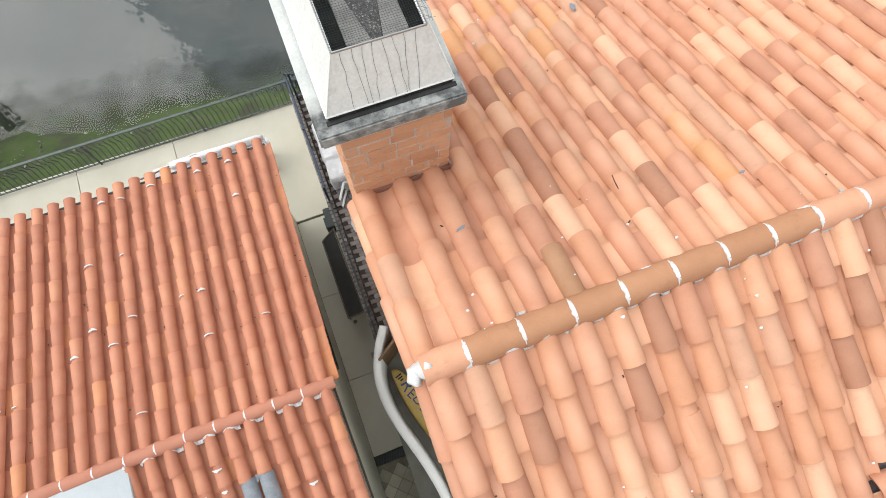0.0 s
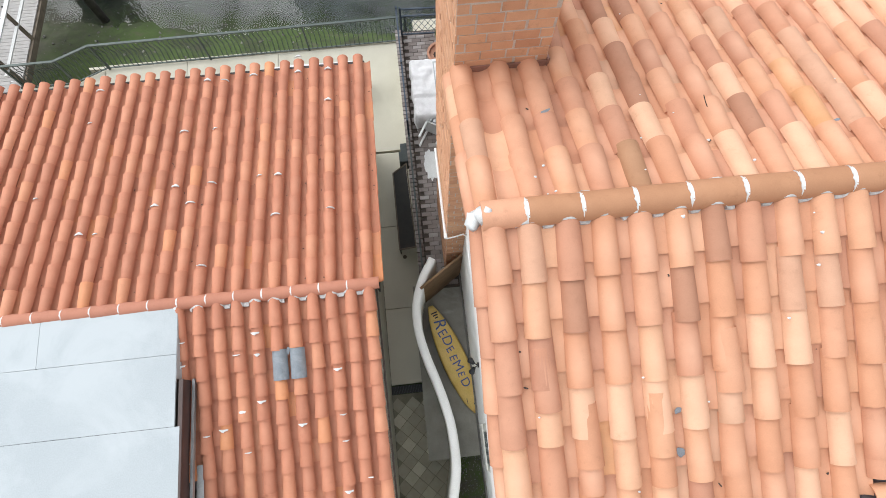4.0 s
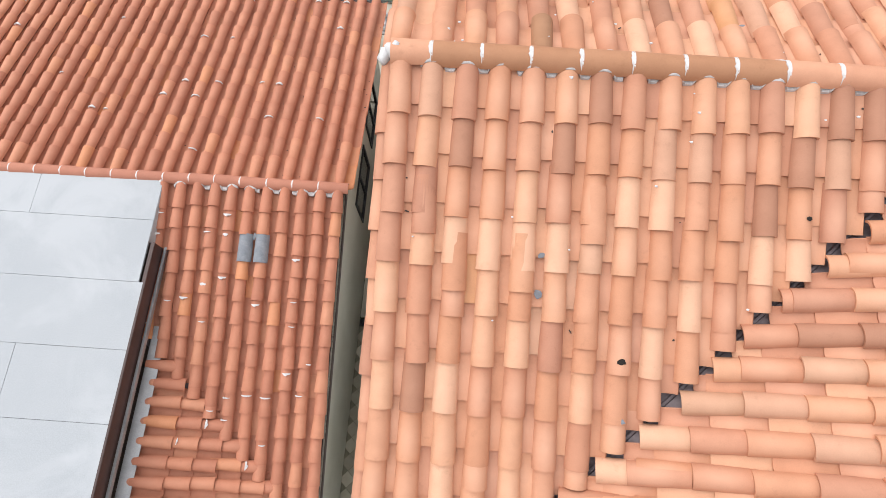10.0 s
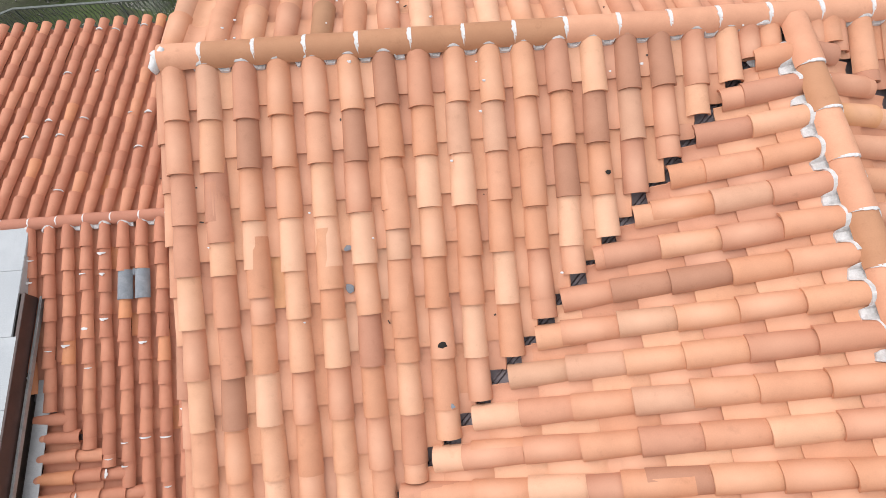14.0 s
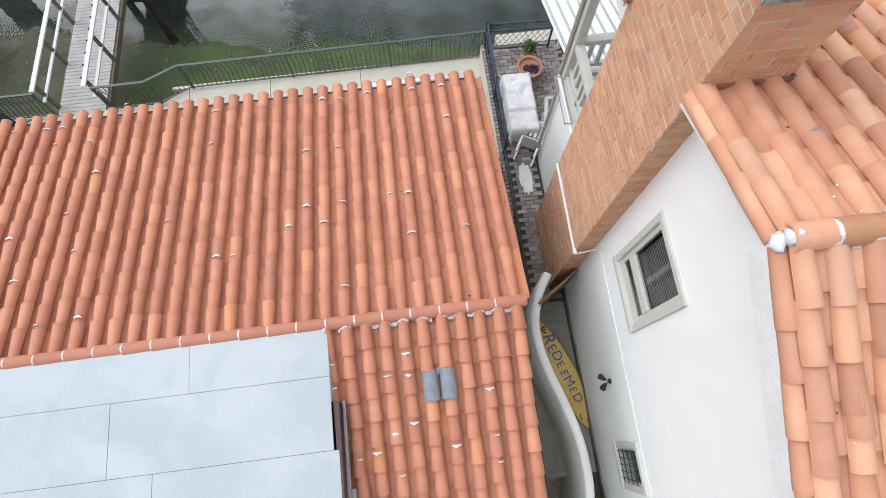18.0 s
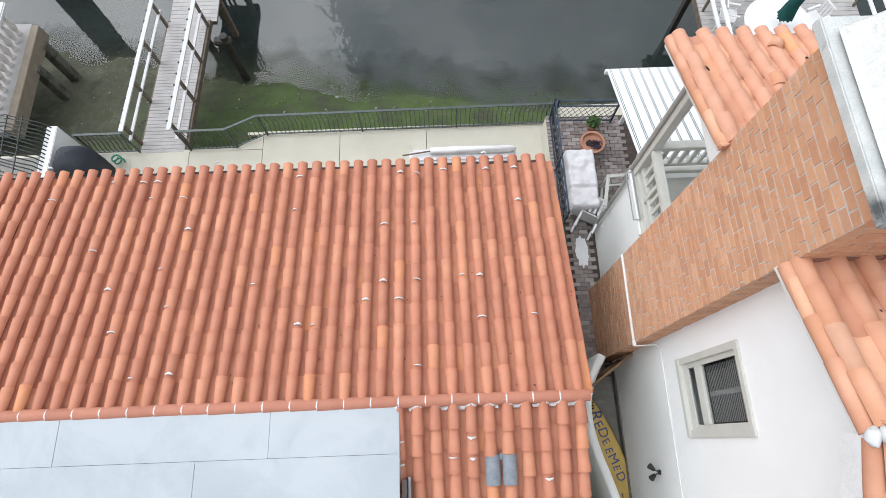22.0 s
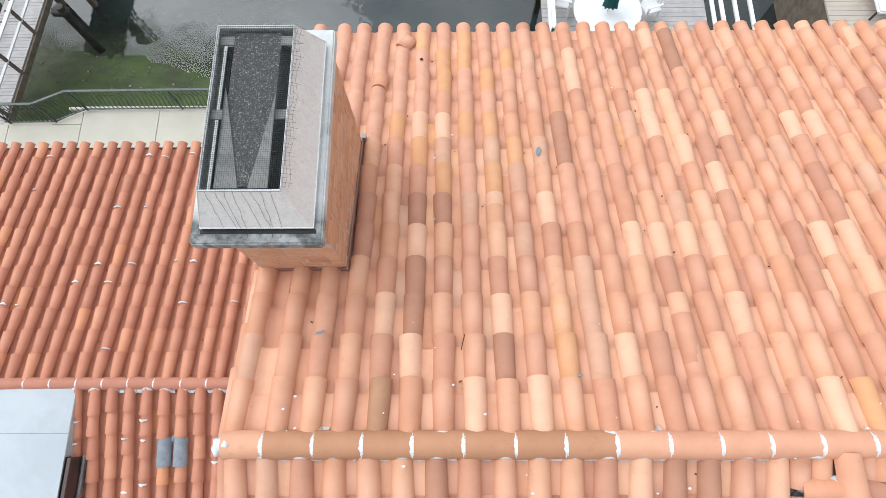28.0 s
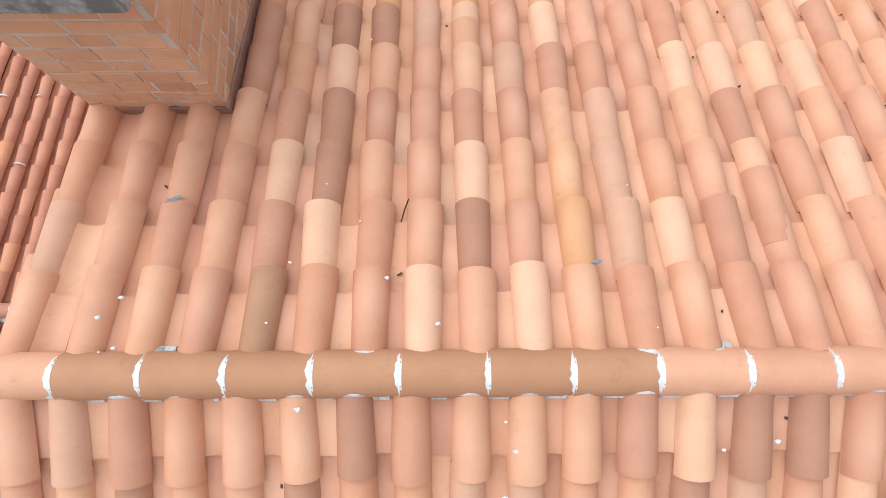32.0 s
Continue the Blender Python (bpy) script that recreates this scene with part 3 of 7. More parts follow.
roof_low_front = field("roof_low_front_slope", LOW_ROOF, low_front_frame, c, low_front_reach, (-2.0, -0.5), 22, 0.1, LOW_CAPS, LOW_PANS, M_LOW_J, M_LOW_J, LPITCH, LGAUGE_FRONT, tilt=3.6, loose=0.9, flecks=0.18, pan_lift=0.024)
low_wing_z = LOW_ROOF_Z - LOW_S * (LOW_Y - VAL + FLAT_X)
low_wing_frame = slope_frame((FLAT_X, 0, low_wing_z), (0, 1, 0), (1, 0, -LOW_S))
c, sv, ov = along(low_wing_frame, [VAL - FLAT_X - 0.15 - LPITCH * i for i in range(10)], 1)


def low_wing_reach(u):
    y = u * sv + ov
    return (0.22, min(VAL - y - FLAT_X - 0.03, 2.7) * LK)


roof_low_wing = field("roof_low_wing_slope", LOW_ROOF, low_wing_frame, c, low_wing_reach, (-3.5, -2.5), 23, 0.02, LOW_CAPS, LOW_PANS, M_LOW_J, M_LOW_J, LPITCH, LGAUGE_FRONT, tilt=3.4, loose=0.9, flecks=0.2, pan_lift=0.026)


bm = bmesh.new()
bmesh.ops.create_uvsphere(bm, u_segments=14, v_segments=8, radius=0.078)
dome = bpy.data.meshes.new("end_dome")
bm.to_mesh(dome)
bm.free()
dome.materials.append(M_LOW)
dome.polygons.foreach_set("use_smooth", [True] * len(dome.polygons))
for u in c:
    put("end_dome", dome, roof_low_wing, low_wing_frame @ Matrix.Translation((u, 0.20 * LK, 0.045)))
DECK_X = 0.125
# dark strip painted in for the shade between the low eave's tile ends
low_eave = boxes((LOW_X0, LOW_EAVE - 0.02, LOW_ROOF_Z - LOW_S * (LOW_EAVE - LOW_Y) - 0.14, LOW_X1, LOW_EAVE + 0.025, LOW_ROOF_Z - LOW_S * (LOW_EAVE - LOW_Y) + 0.015))
tagged(part("eave_board_low", low_eave, M_BROWN, None), "dark strip for the shaded gaps under the low eave's tile ends", "fascia", kind="structure")
# felt decks under the tiles
def deck(name, corners, mat=M_FELT):
    return tagged(sheet(corners, 0.08, mat, name), "dark felt deck beneath the clay tiles", "roof deck", kind="structure")


def zt(y, slope=SLOPE):
    return ROOF_Z - 0.03 - slope * abs(y)


deck("roof_deck_back", [(CH_X1 - 0.02, 0, zt(0)), (EAST_X, 0, zt(0)), (EAST_X, EAVE_Y, zt(EAVE_Y, SLOPE_B)), (CH_X1 - 0.02, EAVE_Y, zt(EAVE_Y, SLOPE_B))])
deck("roof_deck_before_chimney", [(DECK_X, 0, zt(0)), (CH_X1 - 0.025, 0, zt(0)), (CH_X1 - 0.025, CH_Y0, zt(CH_Y0, SLOPE_B)), (DECK_X, CH_Y0, zt(CH_Y0, SLOPE_B))])
deck("roof_deck_behind_chimney", [(DECK_X, CH_Y1, zt(CH_Y1, SLOPE_B)), (CH_X1 - 0.025, CH_Y1, zt(CH_Y1, SLOPE_B)), (CH_X1 - 0.025, EAVE_Y, zt(EAVE_Y, SLOPE_B)), (DECK_X, EAVE_Y, zt(EAVE_Y, SLOPE_B))])
deck("roof_deck_front", [(DECK_X, 0, zt(0)), (WING_X, 0, zt(0)), (DECK_X, DECK_X - WING_X, zt(WING_X - DECK_X))])
deck("roof_deck_front_east", [(WING_X, 0, zt(0)), (EAST_X, 0, zt(0)), (EAST_X, -5.2, zt(5.2)), (WING_X + 5.2, -5.2, zt(5.2))])
zw = zt(WING_X - RAKE_X)
deck("roof_deck_wing", [(WING_X, 0, zt(0)), (RAKE_X, RAKE_X - WING_X, zw), (RAKE_X, -7.2, zw), (WING_X, -7.2, zt(0))])
deck("roof_deck_wing_east", [(WING_X, 0, zt(0)), (WING_X, -7.2, zt(0)), (WING_X + 5.2, -7.2, zt(5.2)), (WING_X + 5.2, -5.2, zt(5.2))])


def lt(y):
    return LOW_ROOF_Z - 0.03 - LOW_S * abs(y - LOW_Y)


deck("low_deck_back", [(LOW_X0, LOW_Y, lt(LOW_Y)), (LOW_X1, LOW_Y, lt(LOW_Y)), (LOW_X1, LOW_EAVE, lt(LOW_EAVE)), (LOW_X0, LOW_EAVE, lt(LOW_EAVE))])
deck("low_deck_front", [(FLAT_X - 0.1, LOW_Y, lt(LOW_Y)), (LOW_X1, LOW_Y, lt(LOW_Y)), (LOW_X1, VAL - LOW_X1, lt(VAL - LOW_X1)), (FLAT_X - 0.1, VAL - FLAT_X + 0.1, lt(VAL - FLAT_X + 0.1))])
deck("low_deck_wing", [(FLAT_X - 0.05, VAL - FLAT_X + 0.05, low_wing_z - 0.02), (LOW_X1, VAL - LOW_X1, low_wing_z - 0.03 - LOW_S * (LOW_X1 - FLAT_X)), (LOW_X1, -6.5, low_wing_z - 0.03 - LOW_S * (LOW_X1 - FLAT_X)), (FLAT_X - 0.05, -6.5, low_wing_z - 0.02)])


# ---- ridges ----
def ridge_tile(name, mat, length, r0, r1):
    return barrel(name, length, r0, r1, mat, thick=0.016, seg=12, arc=176)


def mortar_ring(name, r, mat, seed, wide=0.021):
    """An uneven crescent of mortar round the end of a ridge tile."""
    rng = random.Random(seed)
    vs, fs = [], []
    n = 14
    for i in range(n + 1):
        a = radians(8 + 164 * i / n)
        w = wide * (0.08 + 0.95 * math.sin(a) ** 1.5) * rng.uniform(0.75, 1.2)
        for y, rr in ((0.0, r + 0.001), (w, r - 0.001), (w, r - 0.03), (0.0, r - 0.03)):
            vs.append((-rr * math.cos(a), y, rr * math.sin(a)))
    for i in range(n):
        for k in range(4):
            fs.append((i * 4 + k, i * 4 + (k + 1) % 4, i * 4 + 4 + (k + 1) % 4, i * 4 + 4 + k))
    fs += [(3, 2, 1, 0), (n * 4, n * 4 + 1, n * 4 + 2, n * 4 + 3)]
    return mesh(name, vs, fs, mat)


def lump(name, mat, seed, size, flat=0.45):
    """A small uneven clod."""
    bm = bmesh.new()
    bmesh.ops.create_icosphere(bm, subdivisions=2, radius=1.0)
    for v in bm.verts:
        k = 0.75 + 0.5 * noise.noise(v.co * 1.3 + Vector((seed, 0, seed * 2)))
        v.co = Vector((v.co.x * size * k, v.co.y * size * 0.7 * k, v.co.z * size * flat * k))
    me = bpy.data.meshes.new(name)
    bm.to_mesh(me)
    bm.free()
    me.materials.append(mat)
    if flat >= 1.0:
        me.polygons.foreach_set("use_smooth", [True] * len(me.polygons))
    return me


def ridge(name, label, start, way, count, step, r, mats, ring_mat, seed, end_cap=True, trim=0.0, flip=False):
    top = tagged(new(name), label, "roof ridge", kind="structure")
    rng = random.Random(seed)
    d = Vector(way)
    yaw = math.atan2(-d.x, d.y)
    shapes = {}
    rings = [mortar_ring("mortar_joint", r * 0.965, ring_mat, seed + k, 0.03 if flip else 0.021) for k in range(4)]
    for k in range(count):
        m = mats(k)
        if m.name not in shapes:
            shapes[m.name] = ridge_tile("ridge_tile", m, step + 0.05, r * (0.95 if flip else 0.91), r)
        at = Vector(start) + d * (step * k + rng.uniform(-0.008, 0.008))
        pm = Matrix.Translation(at) @ Euler((radians((-0.5 if flip else 0.5) + rng.gauss(0, 0.25)), radians(rng.gauss(0, 1.5)), yaw + radians(rng.gauss(0, 0.5)))).to_matrix().to_4x4()
        turn = Matrix.Rotation(math.pi, 4, "Z")
        if k == 0 and trim:
            put("ridge_tile", ridge_tile("ridge_tile", m, step + 0.05 - trim, r * 0.95, r), top, pm @ Matrix.Translation((0, step + 0.05, 0)) @ turn)
        else:
            put("ridge_tile", shapes[m.name], top, pm @ Matrix.Translation((0, step + 0.05, 0)) @ turn if flip else pm)
        if not flip:
            put("mortar_joint", rings[k % 4], top, pm @ Matrix.Translation((0, step + 0.044, 0)))
        elif k:
            put("mortar_joint", rings[k % 4], top, pm @ Matrix.Translation((0, 0.008, 0)) @ turn)
    if end_cap:
        put("mortar_plug", lump("mortar_plug", ring_mat, seed, 1.0, 1.0), top, Matrix.Translation(Vector(start) + d * (0.02 + trim) + Vector((0, 0, r * 0.25))) @ Matrix.Diagonal((0.085, 0.115, 0.095, 1)))
        put("mortar_plug", lump("mortar_plug", ring_mat, seed + 3, 1.0, 1.0), top, Matrix.Translation(Vector(start) + d * 0.04 - Vector((0, 0, r * 0.35))) @ Matrix.Diagonal((0.085, 0.14, 0.085, 1)))
    return top


def ridge_mat(k):
    return M_RIDGE_BROWN if 1 <= k <= 7 else M_RIDGE_PALE


RR = 0.108
ridge("roof_ridge_main", "brown and salmon ridge tiles with white mortar joints", (0.008, 0, RIDGE_Z - RR + 0.005), (1, 0, 0), 34, 0.38, RR, ridge_mat, M_MORTAR, 5, trim=0.075, flip=True)
ridge("roof_ridge_wing", "salmon wing ridge tiles bedded in white mortar", (WING_X, -0.05, RIDGE_Z - RR + 0.02), (0, -1, 0), 18, 0.38, RR, lambda k: M_RIDGE_BROWN if k in (1, 4) else M_RIDGE_PALE, M_MORTAR, 6, False)
ridge("roof_ridge_low", "red clay ridge tiles with thin white mortar joints", (-0.99, LOW_Y, LOW_Z - 0.085), (-1, 0, 0), 41, 0.393, 0.095, lambda k: M_RIDGE_LOW, M_MORTAR, 7, False)

# mortar bedding pressed out along the ridges
rng = random.Random(40)
bed_shapes = [lump("mortar_clod", M_MORTAR, k * 3, 0.085, 0.13) for k in range(5)]


def bedding(name, label, spots):
    top = tagged(new(name), label, "mortar", kind="structure")
    for p, k in spots:
        put("mortar_clod", bed_shapes[k % 5], top, Matrix.Translation(p) @ Euler((0.5 if p[1] < 0 else -0.5, 0, rng.uniform(-0.4, 0.4))).to_matrix().to_4x4() @ Matrix.Diagonal((rng.uniform(0.6, 1.2), rng.uniform(0.35, 0.8), rng.uniform(0.7, 1.1), 1)))
    return top


def mortar_ribbon(name, label, cols, place, a0, a1, seed, gaps, most=0.05, extra=0.0):
    """A rough strip of mortar pressed out under a ridge, running up and over the tiles. place(along, out, height) gives the world point."""
    rng = random.Random(seed)
    runs, run = [], []
    k = 0
    t = a0
    while t < a1:
        near = min(abs(t - c_) for c_ in cols)
        bump_ = 0.84 * math.sqrt(max(0.1 ** 2 - near ** 2, 0.0)) - 0.016 if near < 0.097 else 0.0
        h = 0.06 + max(bump_, -0.02)
        n1 = noise.noise(Vector((t * 5.5, seed, 0)))
        if n1 < gaps:
            if len(run) > 2:
                runs.append(run)
            run = []
        else:
            wide = 0.008 + 0.025 * max(0.0, n1 - gaps) + 0.025 * abs(noise.noise(Vector((t * 17, seed, 3)))) + (0.03 if near > 0.085 else 0.0)
            if not run:
                wide = 0.012
            wide = min(wide + extra, most if near > 0.085 else most * 0.4)
            run.append((t, h, wide, 0.004 * noise.noise(Vector((t * 40, seed, 7)))))
        t += 0.016
    if len(run) > 2:
        runs.append(run)
    top = tagged(new(name), label, "mortar", kind="structure")
    for run in runs:
        vs, fs = [], []
        for t, h, w, r in run:
            for out, up in ((0.06, 0.004), (0.075, 0.004 + r), (0.08 + w * 0.6, 0.003 + r), (0.082 + w, -0.002), (0.082 + w, -0.03), (0.06, -0.03)):
                vs.append(place(t, out, h + up))
        n = 6
        for i in range(len(run) - 1):
            for j in range(n):
                fs.append((i * n + j, i * n + (j + 1) % n, (i + 1) * n + (j + 1) % n, (i + 1) * n + j))
        fs += [tuple(range(n - 1, -1, -1)), tuple((len(run) - 1) * n + j for j in range(n))]
        put("mortar_strip", mesh("mortar_strip", vs, fs, M_BED), top)
    return top


M_BED = speckled("smeared_mortar", [(0.44, 0.44, 0.43), (0.59, 0.59, 0.59), (0.69, 0.69, 0.69)], 14, 90, relief=0.6, stain=(0.42, 0.40, 0.39), stain_scale=12, stain_from=0.58)
mortar_ribbon("mortar_bed_front", "white mortar smeared beneath the main ridge", front_cols, lambda t, o, h: (t, -o, ROOF_Z - SLOPE * o + h), 0.25, 12.0, 3, -0.3, 0.034)
mortar_ribbon("mortar_bed_back", "few white mortar smears behind the main ridge", back_cols, lambda t, o, h: (t, o, ROOF_Z - SLOPE_B * o + h), 0.2, 12.0, 5, 0.2)
mortar_ribbon("mortar_bed_wing_west", "white mortar smeared beneath the wing ridge", [-y for y in wing_rows], lambda t, o, h: (WING_X - o, -t, ROOF_Z - SLOPE * o + h), 0.22, 6.6, 8, -0.45, 0.09, 0.03)
mortar_ribbon("mortar_bed_wing_east", "white mortar smeared beneath the wing ridge", [-y for y in wing_rows], lambda t, o, h: (WING_X + o, -t, ROOF_Z - SLOPE * o + h), 0.22, 6.6, 9, -0.45, 0.09, 0.03)
mortar_ribbon("mortar_bed_low", "white mortar smeared beneath the low ridge", low_cols, lambda t, o, h: (t, LOW_Y - o, LOW_ROOF_Z - LOW_S * o + h), -3.9, -1.1, 11, -0.12, 0.055, 0.025)
bedding("mortar_heap", "rough grey-white mortar where the two ridges meet", [((WING_X + sd * (0.10 + 0.05 * k), -0.12 - 0.05 * k, ROOF_Z - SLOPE * (0.11 + 0.05 * k) + 0.05), k) for k in range(5) for sd in (-1, 1)])
# crumbs of mortar left on the tiles
crumb = [lump("mortar_crumb", M_MORTAR, 20 + k, 0.016, 0.6) for k in range(3)]
loose = tagged(new("mortar_crumbs"), "small white mortar crumbs scattered on the roof tiles", "debris", kind="stuff")
vs, fs = [], []
for k in range(70):
    x, y = rng.uniform(0.2, 7.5), rng.gauss(0, 0.5) if rng.random() < 0.6 else rng.uniform(-2.5, 4.5)
    me = crumb[k % 3]
    o = len(vs)
    m = Matrix.Translation((x, y, felt(y) + 0.12)) @ Matrix.Scale(rng.uniform(0.5, 1.4), 4)
    vs += [m @ v.co for v in me.vertices]
    fs += [tuple(o + i for i in p.vertices) for p in me.polygons]
put("crumb_field", mesh("crumb_field", vs, fs, M_MORTAR), loose)

# dry bits of leaf and grit caught between the tiles
grit = lump("roof_grit", M_FELT, 71, 0.02, 0.5)
litter = tagged(new("roof_litter"), "dark dry leaf bits and grit between the roof tiles", "debris", kind="stuff")
vs, fs = [], []
for k in range(150):
    if k % 2:
        x = back_cols[rng.randrange(24)] + PITCH / 2
        y = rng.uniform(0.2, 4.9) if k % 4 == 1 else rng.uniform(-3.0, -0.2)
        if y < x - WING_X + 0.3 and y < 0 or (x < CH_X1 + 0.1 and CH_Y0 - 0.1 < y < CH_Y1 + 0.1):
            continue
        z = felt(y) + 0.052
    else:
        x, y = low_cols[rng.randrange(22)] + LPITCH / 2, rng.uniform(0.8, 4.9)
        z = LOW_ROOF_Z - LOW_S * abs(y - LOW_Y) + 0.03
    o = len(vs)
    m = Matrix.Translation((x + rng.uniform(-0.04, 0.04), y, z)) @ Euler((0, 0, rng.uniform(0, 6.3))).to_matrix().to_4x4() @ Matrix.Diagonal((rng.uniform(0.3, 1.3), rng.uniform(0.3, 0.8), 0.6, 1))
    vs += [m @ v.co for v in grit.vertices]
    fs += [tuple(o + i for i in p.vertices) for p in grit.polygons]
put("litter_field", mesh("litter_field", vs, fs, M_FELT), litter)

# valley metal
M_VALLEY = speckled("dark_valley_metal", [(0.13, 0.105, 0.112), (0.25, 0.21, 0.22)], 5, 60, 0.5, 0.2, relief=0.05)


def valley(name, label, a, b, width, mat, lift):
    a, b = Vector(a), Vector(b)
    d = (b - a).normalized()
    side = d.cross(Vector((0, 0, 1))).normalized()
    n = 24
    prof = ((-width, width * SLOPE * 0.7), (-0.02, 0.0), (-0.010, 0.012), (0.010, 0.012), (0.02, 0.0), (width, width * SLOPE * 0.7))
    vs = [a + (b - a) * t + side * u + Vector((0, 0, w + lift)) for t in (0, 1) for u, w in prof]
    vs += [v - Vector((0, 0, 0.006)) for v in vs]
    k = len(prof)
    fs = [(i, i + 1, k + i + 1, k + i) for i in range(k - 1)]
    fs += [(2 * k + i + 1, 2 * k + i, 3 * k + i, 3 * k + i + 1) for i in range(k - 1)]
    return tagged(put(name, mesh(name, vs, fs, mat)), label, "valley flashing", kind="structure")


valley("valley_flashing_main", "dark brown metal valley between two tiled slopes", (WING_X, 0, ROOF_Z + 0.0), (RAKE_X, RAKE_X - WING_X, ROOF_Z + 0.0 - SLOPE * (WING_X - RAKE_X)), 0.15, M_VALLEY, 0.0)
valley("valley_flashing_east", "dark brown metal valley east of the wing", (WING_X, 0, ROOF_Z), (WING_X + 5.0, -5.0, ROOF_Z - SLOPE * 5.0), 0.15, M_VALLEY, 0.0)
valley("valley_flashing_low", "narrow metal valley on the low house", (FLAT_X, VAL - FLAT_X, low_wing_z - 0.02), (LOW_X1, VAL - LOW_X1, low_wing_z - 0.02 - LOW_S * (LOW_X1 - FLAT_X)), 0.12, M_VALLEY, 0.0)


def bm_plate(corners, thick):
    bm = bmesh.new()
    vs = [bm.verts.new(c) for c in corners]
    f = bm.faces.new(vs)
    bmesh.ops.recalc_face_normals(bm, faces=[f])
    r = bmesh.ops.extrude_face_region(bm, geom=[f])
    n = f.normal.copy()
    if n.z < 0:
        n = -n
    bmesh.ops.translate(bm, verts=[g for g in r["geom"] if isinstance(g, bmesh.types.BMVert)], vec=-n * thick)
    bmesh.ops.recalc_face_normals(bm, faces=bm.faces)
    return bm


# repairs on the tiles: grey sealant dabs and two grey tiles
def patch(at, sx, sy, slope, seed, name="sealant_patch"):
    me = lump("sealant_patch", M_PATCH, seed, 1.0, 0.25)
    ob = put(name, me, None, Matrix.Translation(at) @ Euler((math.atan(slope), 0, 0.3 * math.sin(seed))).to_matrix().to_4x4() @ Matrix.Diagonal((sx, sy, 0.02, 1)))
    return tagged(ob, "dab of grey roofing sealant on a clay tile", "roof repair", "sealant dabs on the tiled roof")


for k, (x, y, sx, sy, up) in enumerate(((0.714, 0.875, 0.05, 0.03, 0.143), (1.321, -1.406, 0.035, 0.04, 0.062), (1.314, -1.687, 0.04, 0.065, 0.062), (1.975, -2.565, 0.045, 0.04, 0.142), (2.745, 2.86, 0.04, 0.11, 0.142), (1.481, 1.578, 0.03, 0.014, 0.125), (1.485, 1.20, 0.024, 0.010, 0.125), (2.775, 1.21, 0.028, 0.012, 0.125), (2.84, 0.52, 0.03, 0.022, 0.12))):
    patch((x, y, felt(y) + up), sx, sy, -SLOPE_B if y > 0 else SLOPE, k + 1)
patch((-2.33, -0.17, LOW_ROOF_Z - LOW_S * 0.80 + 0.085), 0.035, 0.10, LOW_S, 12)
M_VOID = speckled("dark_gap", [(0.012, 0.01, 0.009), (0.03, 0.025, 0.02)], 9, 60, 0.95)
# no real holes: flat black lumps stand in for the shade inside them
for k, (x, y, sx, sy) in enumerate(((1.953, -2.147, 0.042, 0.042), (3.26, -1.054, 0.025, 0.03), (0.22, 4.22, 0.038, 0.10), (1.475, 4.34, 0.024, 0.042))):
    me = lump("tile_hole", M_VOID, 30 + k, 1.0, 0.4)
    tagged(put("tile_hole", me, None, Matrix.Translation((x, y, felt(y) + (0.132 if k == 2 else 0.148))) @ Euler((math.atan(-SLOPE_B if y > 0 else SLOPE), 0.5 if k == 2 else 0.0, 0)).to_matrix().to_4x4() @ Matrix.Diagonal((sx, sy, 0.02, 1))), "black lump for the shade inside a broken tile hole", "tile hole", "broken spots in the tiled roof")
put("tile_stop", lump("tile_stop", M_TILE, 71, 1.0, 0.8), roof_back, Matrix.Translation((0.05, CH_Y1 - 0.02, felt(CH_Y1) + 0.012)) @ Matrix.Diagonal((0.088, 0.065, 0.09, 1)))
twig = tube([(1.893, 0.72, 7.95), (1.905, 0.78, 7.926), (1.925, 0.85, 7.897)], 0.0035, M_VOID, "dry_twig")
tagged(twig, "thin dry dark twig lying between tiles", "twig")
stub = barrel("short_tile", 0.24, 0.088, 0.098, M_TILE, thick=0.016, sag=0.84)
for sd in (-1, 1):
    for dx, dv in ((0.33, 0.06), (0.17, 0.02)):
        put("cap_tile", stub, roof_front, front_frame @ Matrix.Translation(((WING_X + sd * dx - of) * sf, dv, 0.055)))
broken = barrel("broken_tile", 0.2, 0.09, 0.1, M_TILE, thick=0.016, sag=0.84)
for x, y, turn in ((1.21, 4.60, -34), (0.985, 3.88, -5)):
    m = Matrix.Translation((x, y, felt(y) + 0.09)) @ Euler((math.atan(-SLOPE_B) + 0.04, 0, radians(turn))).to_matrix().to_4x4()
    tagged(put("broken_tile", broken, None, m), "broken piece of salmon tile lying loose near the eave", "roof tile", "broken tile pieces near the eave")
grey_cap = barrel("grey_tile", 0.42, 0.106, 0.112, M_PATCH)
for k, (x, v, sx, sy) in enumerate(((-3.0, 1.56, 0.05, 0.05), (-2.74, 0.80, 0.06, 0.025), (-2.74, 0.815, 0.03, 0.03), (-1.34, 2.62, 0.05, 0.02))):
    put("mortar_dab", lump("mortar_dab", M_MORTAR, 60 + k, 1.0, 0.5), roof_low_front, low_front_frame @ Matrix.Translation(((x - ol) * sl, v, 0.158)) @ Matrix.Diagonal((sx, sy, 0.02, 1)))
for k, x in enumerate((-2.453, -2.207)):
    m = low_front_frame @ Matrix.Translation(((x - ol) * sl, 0.77, 0.072)) @ Euler((radians(2.6), 0, 0)).to_matrix().to_4x4()
    tagged(put("painted_roof_tile", grey_cap, None, m), "grey coated replacement barrel tile among red ones", "roof tile", "grey tiles on the low roof")


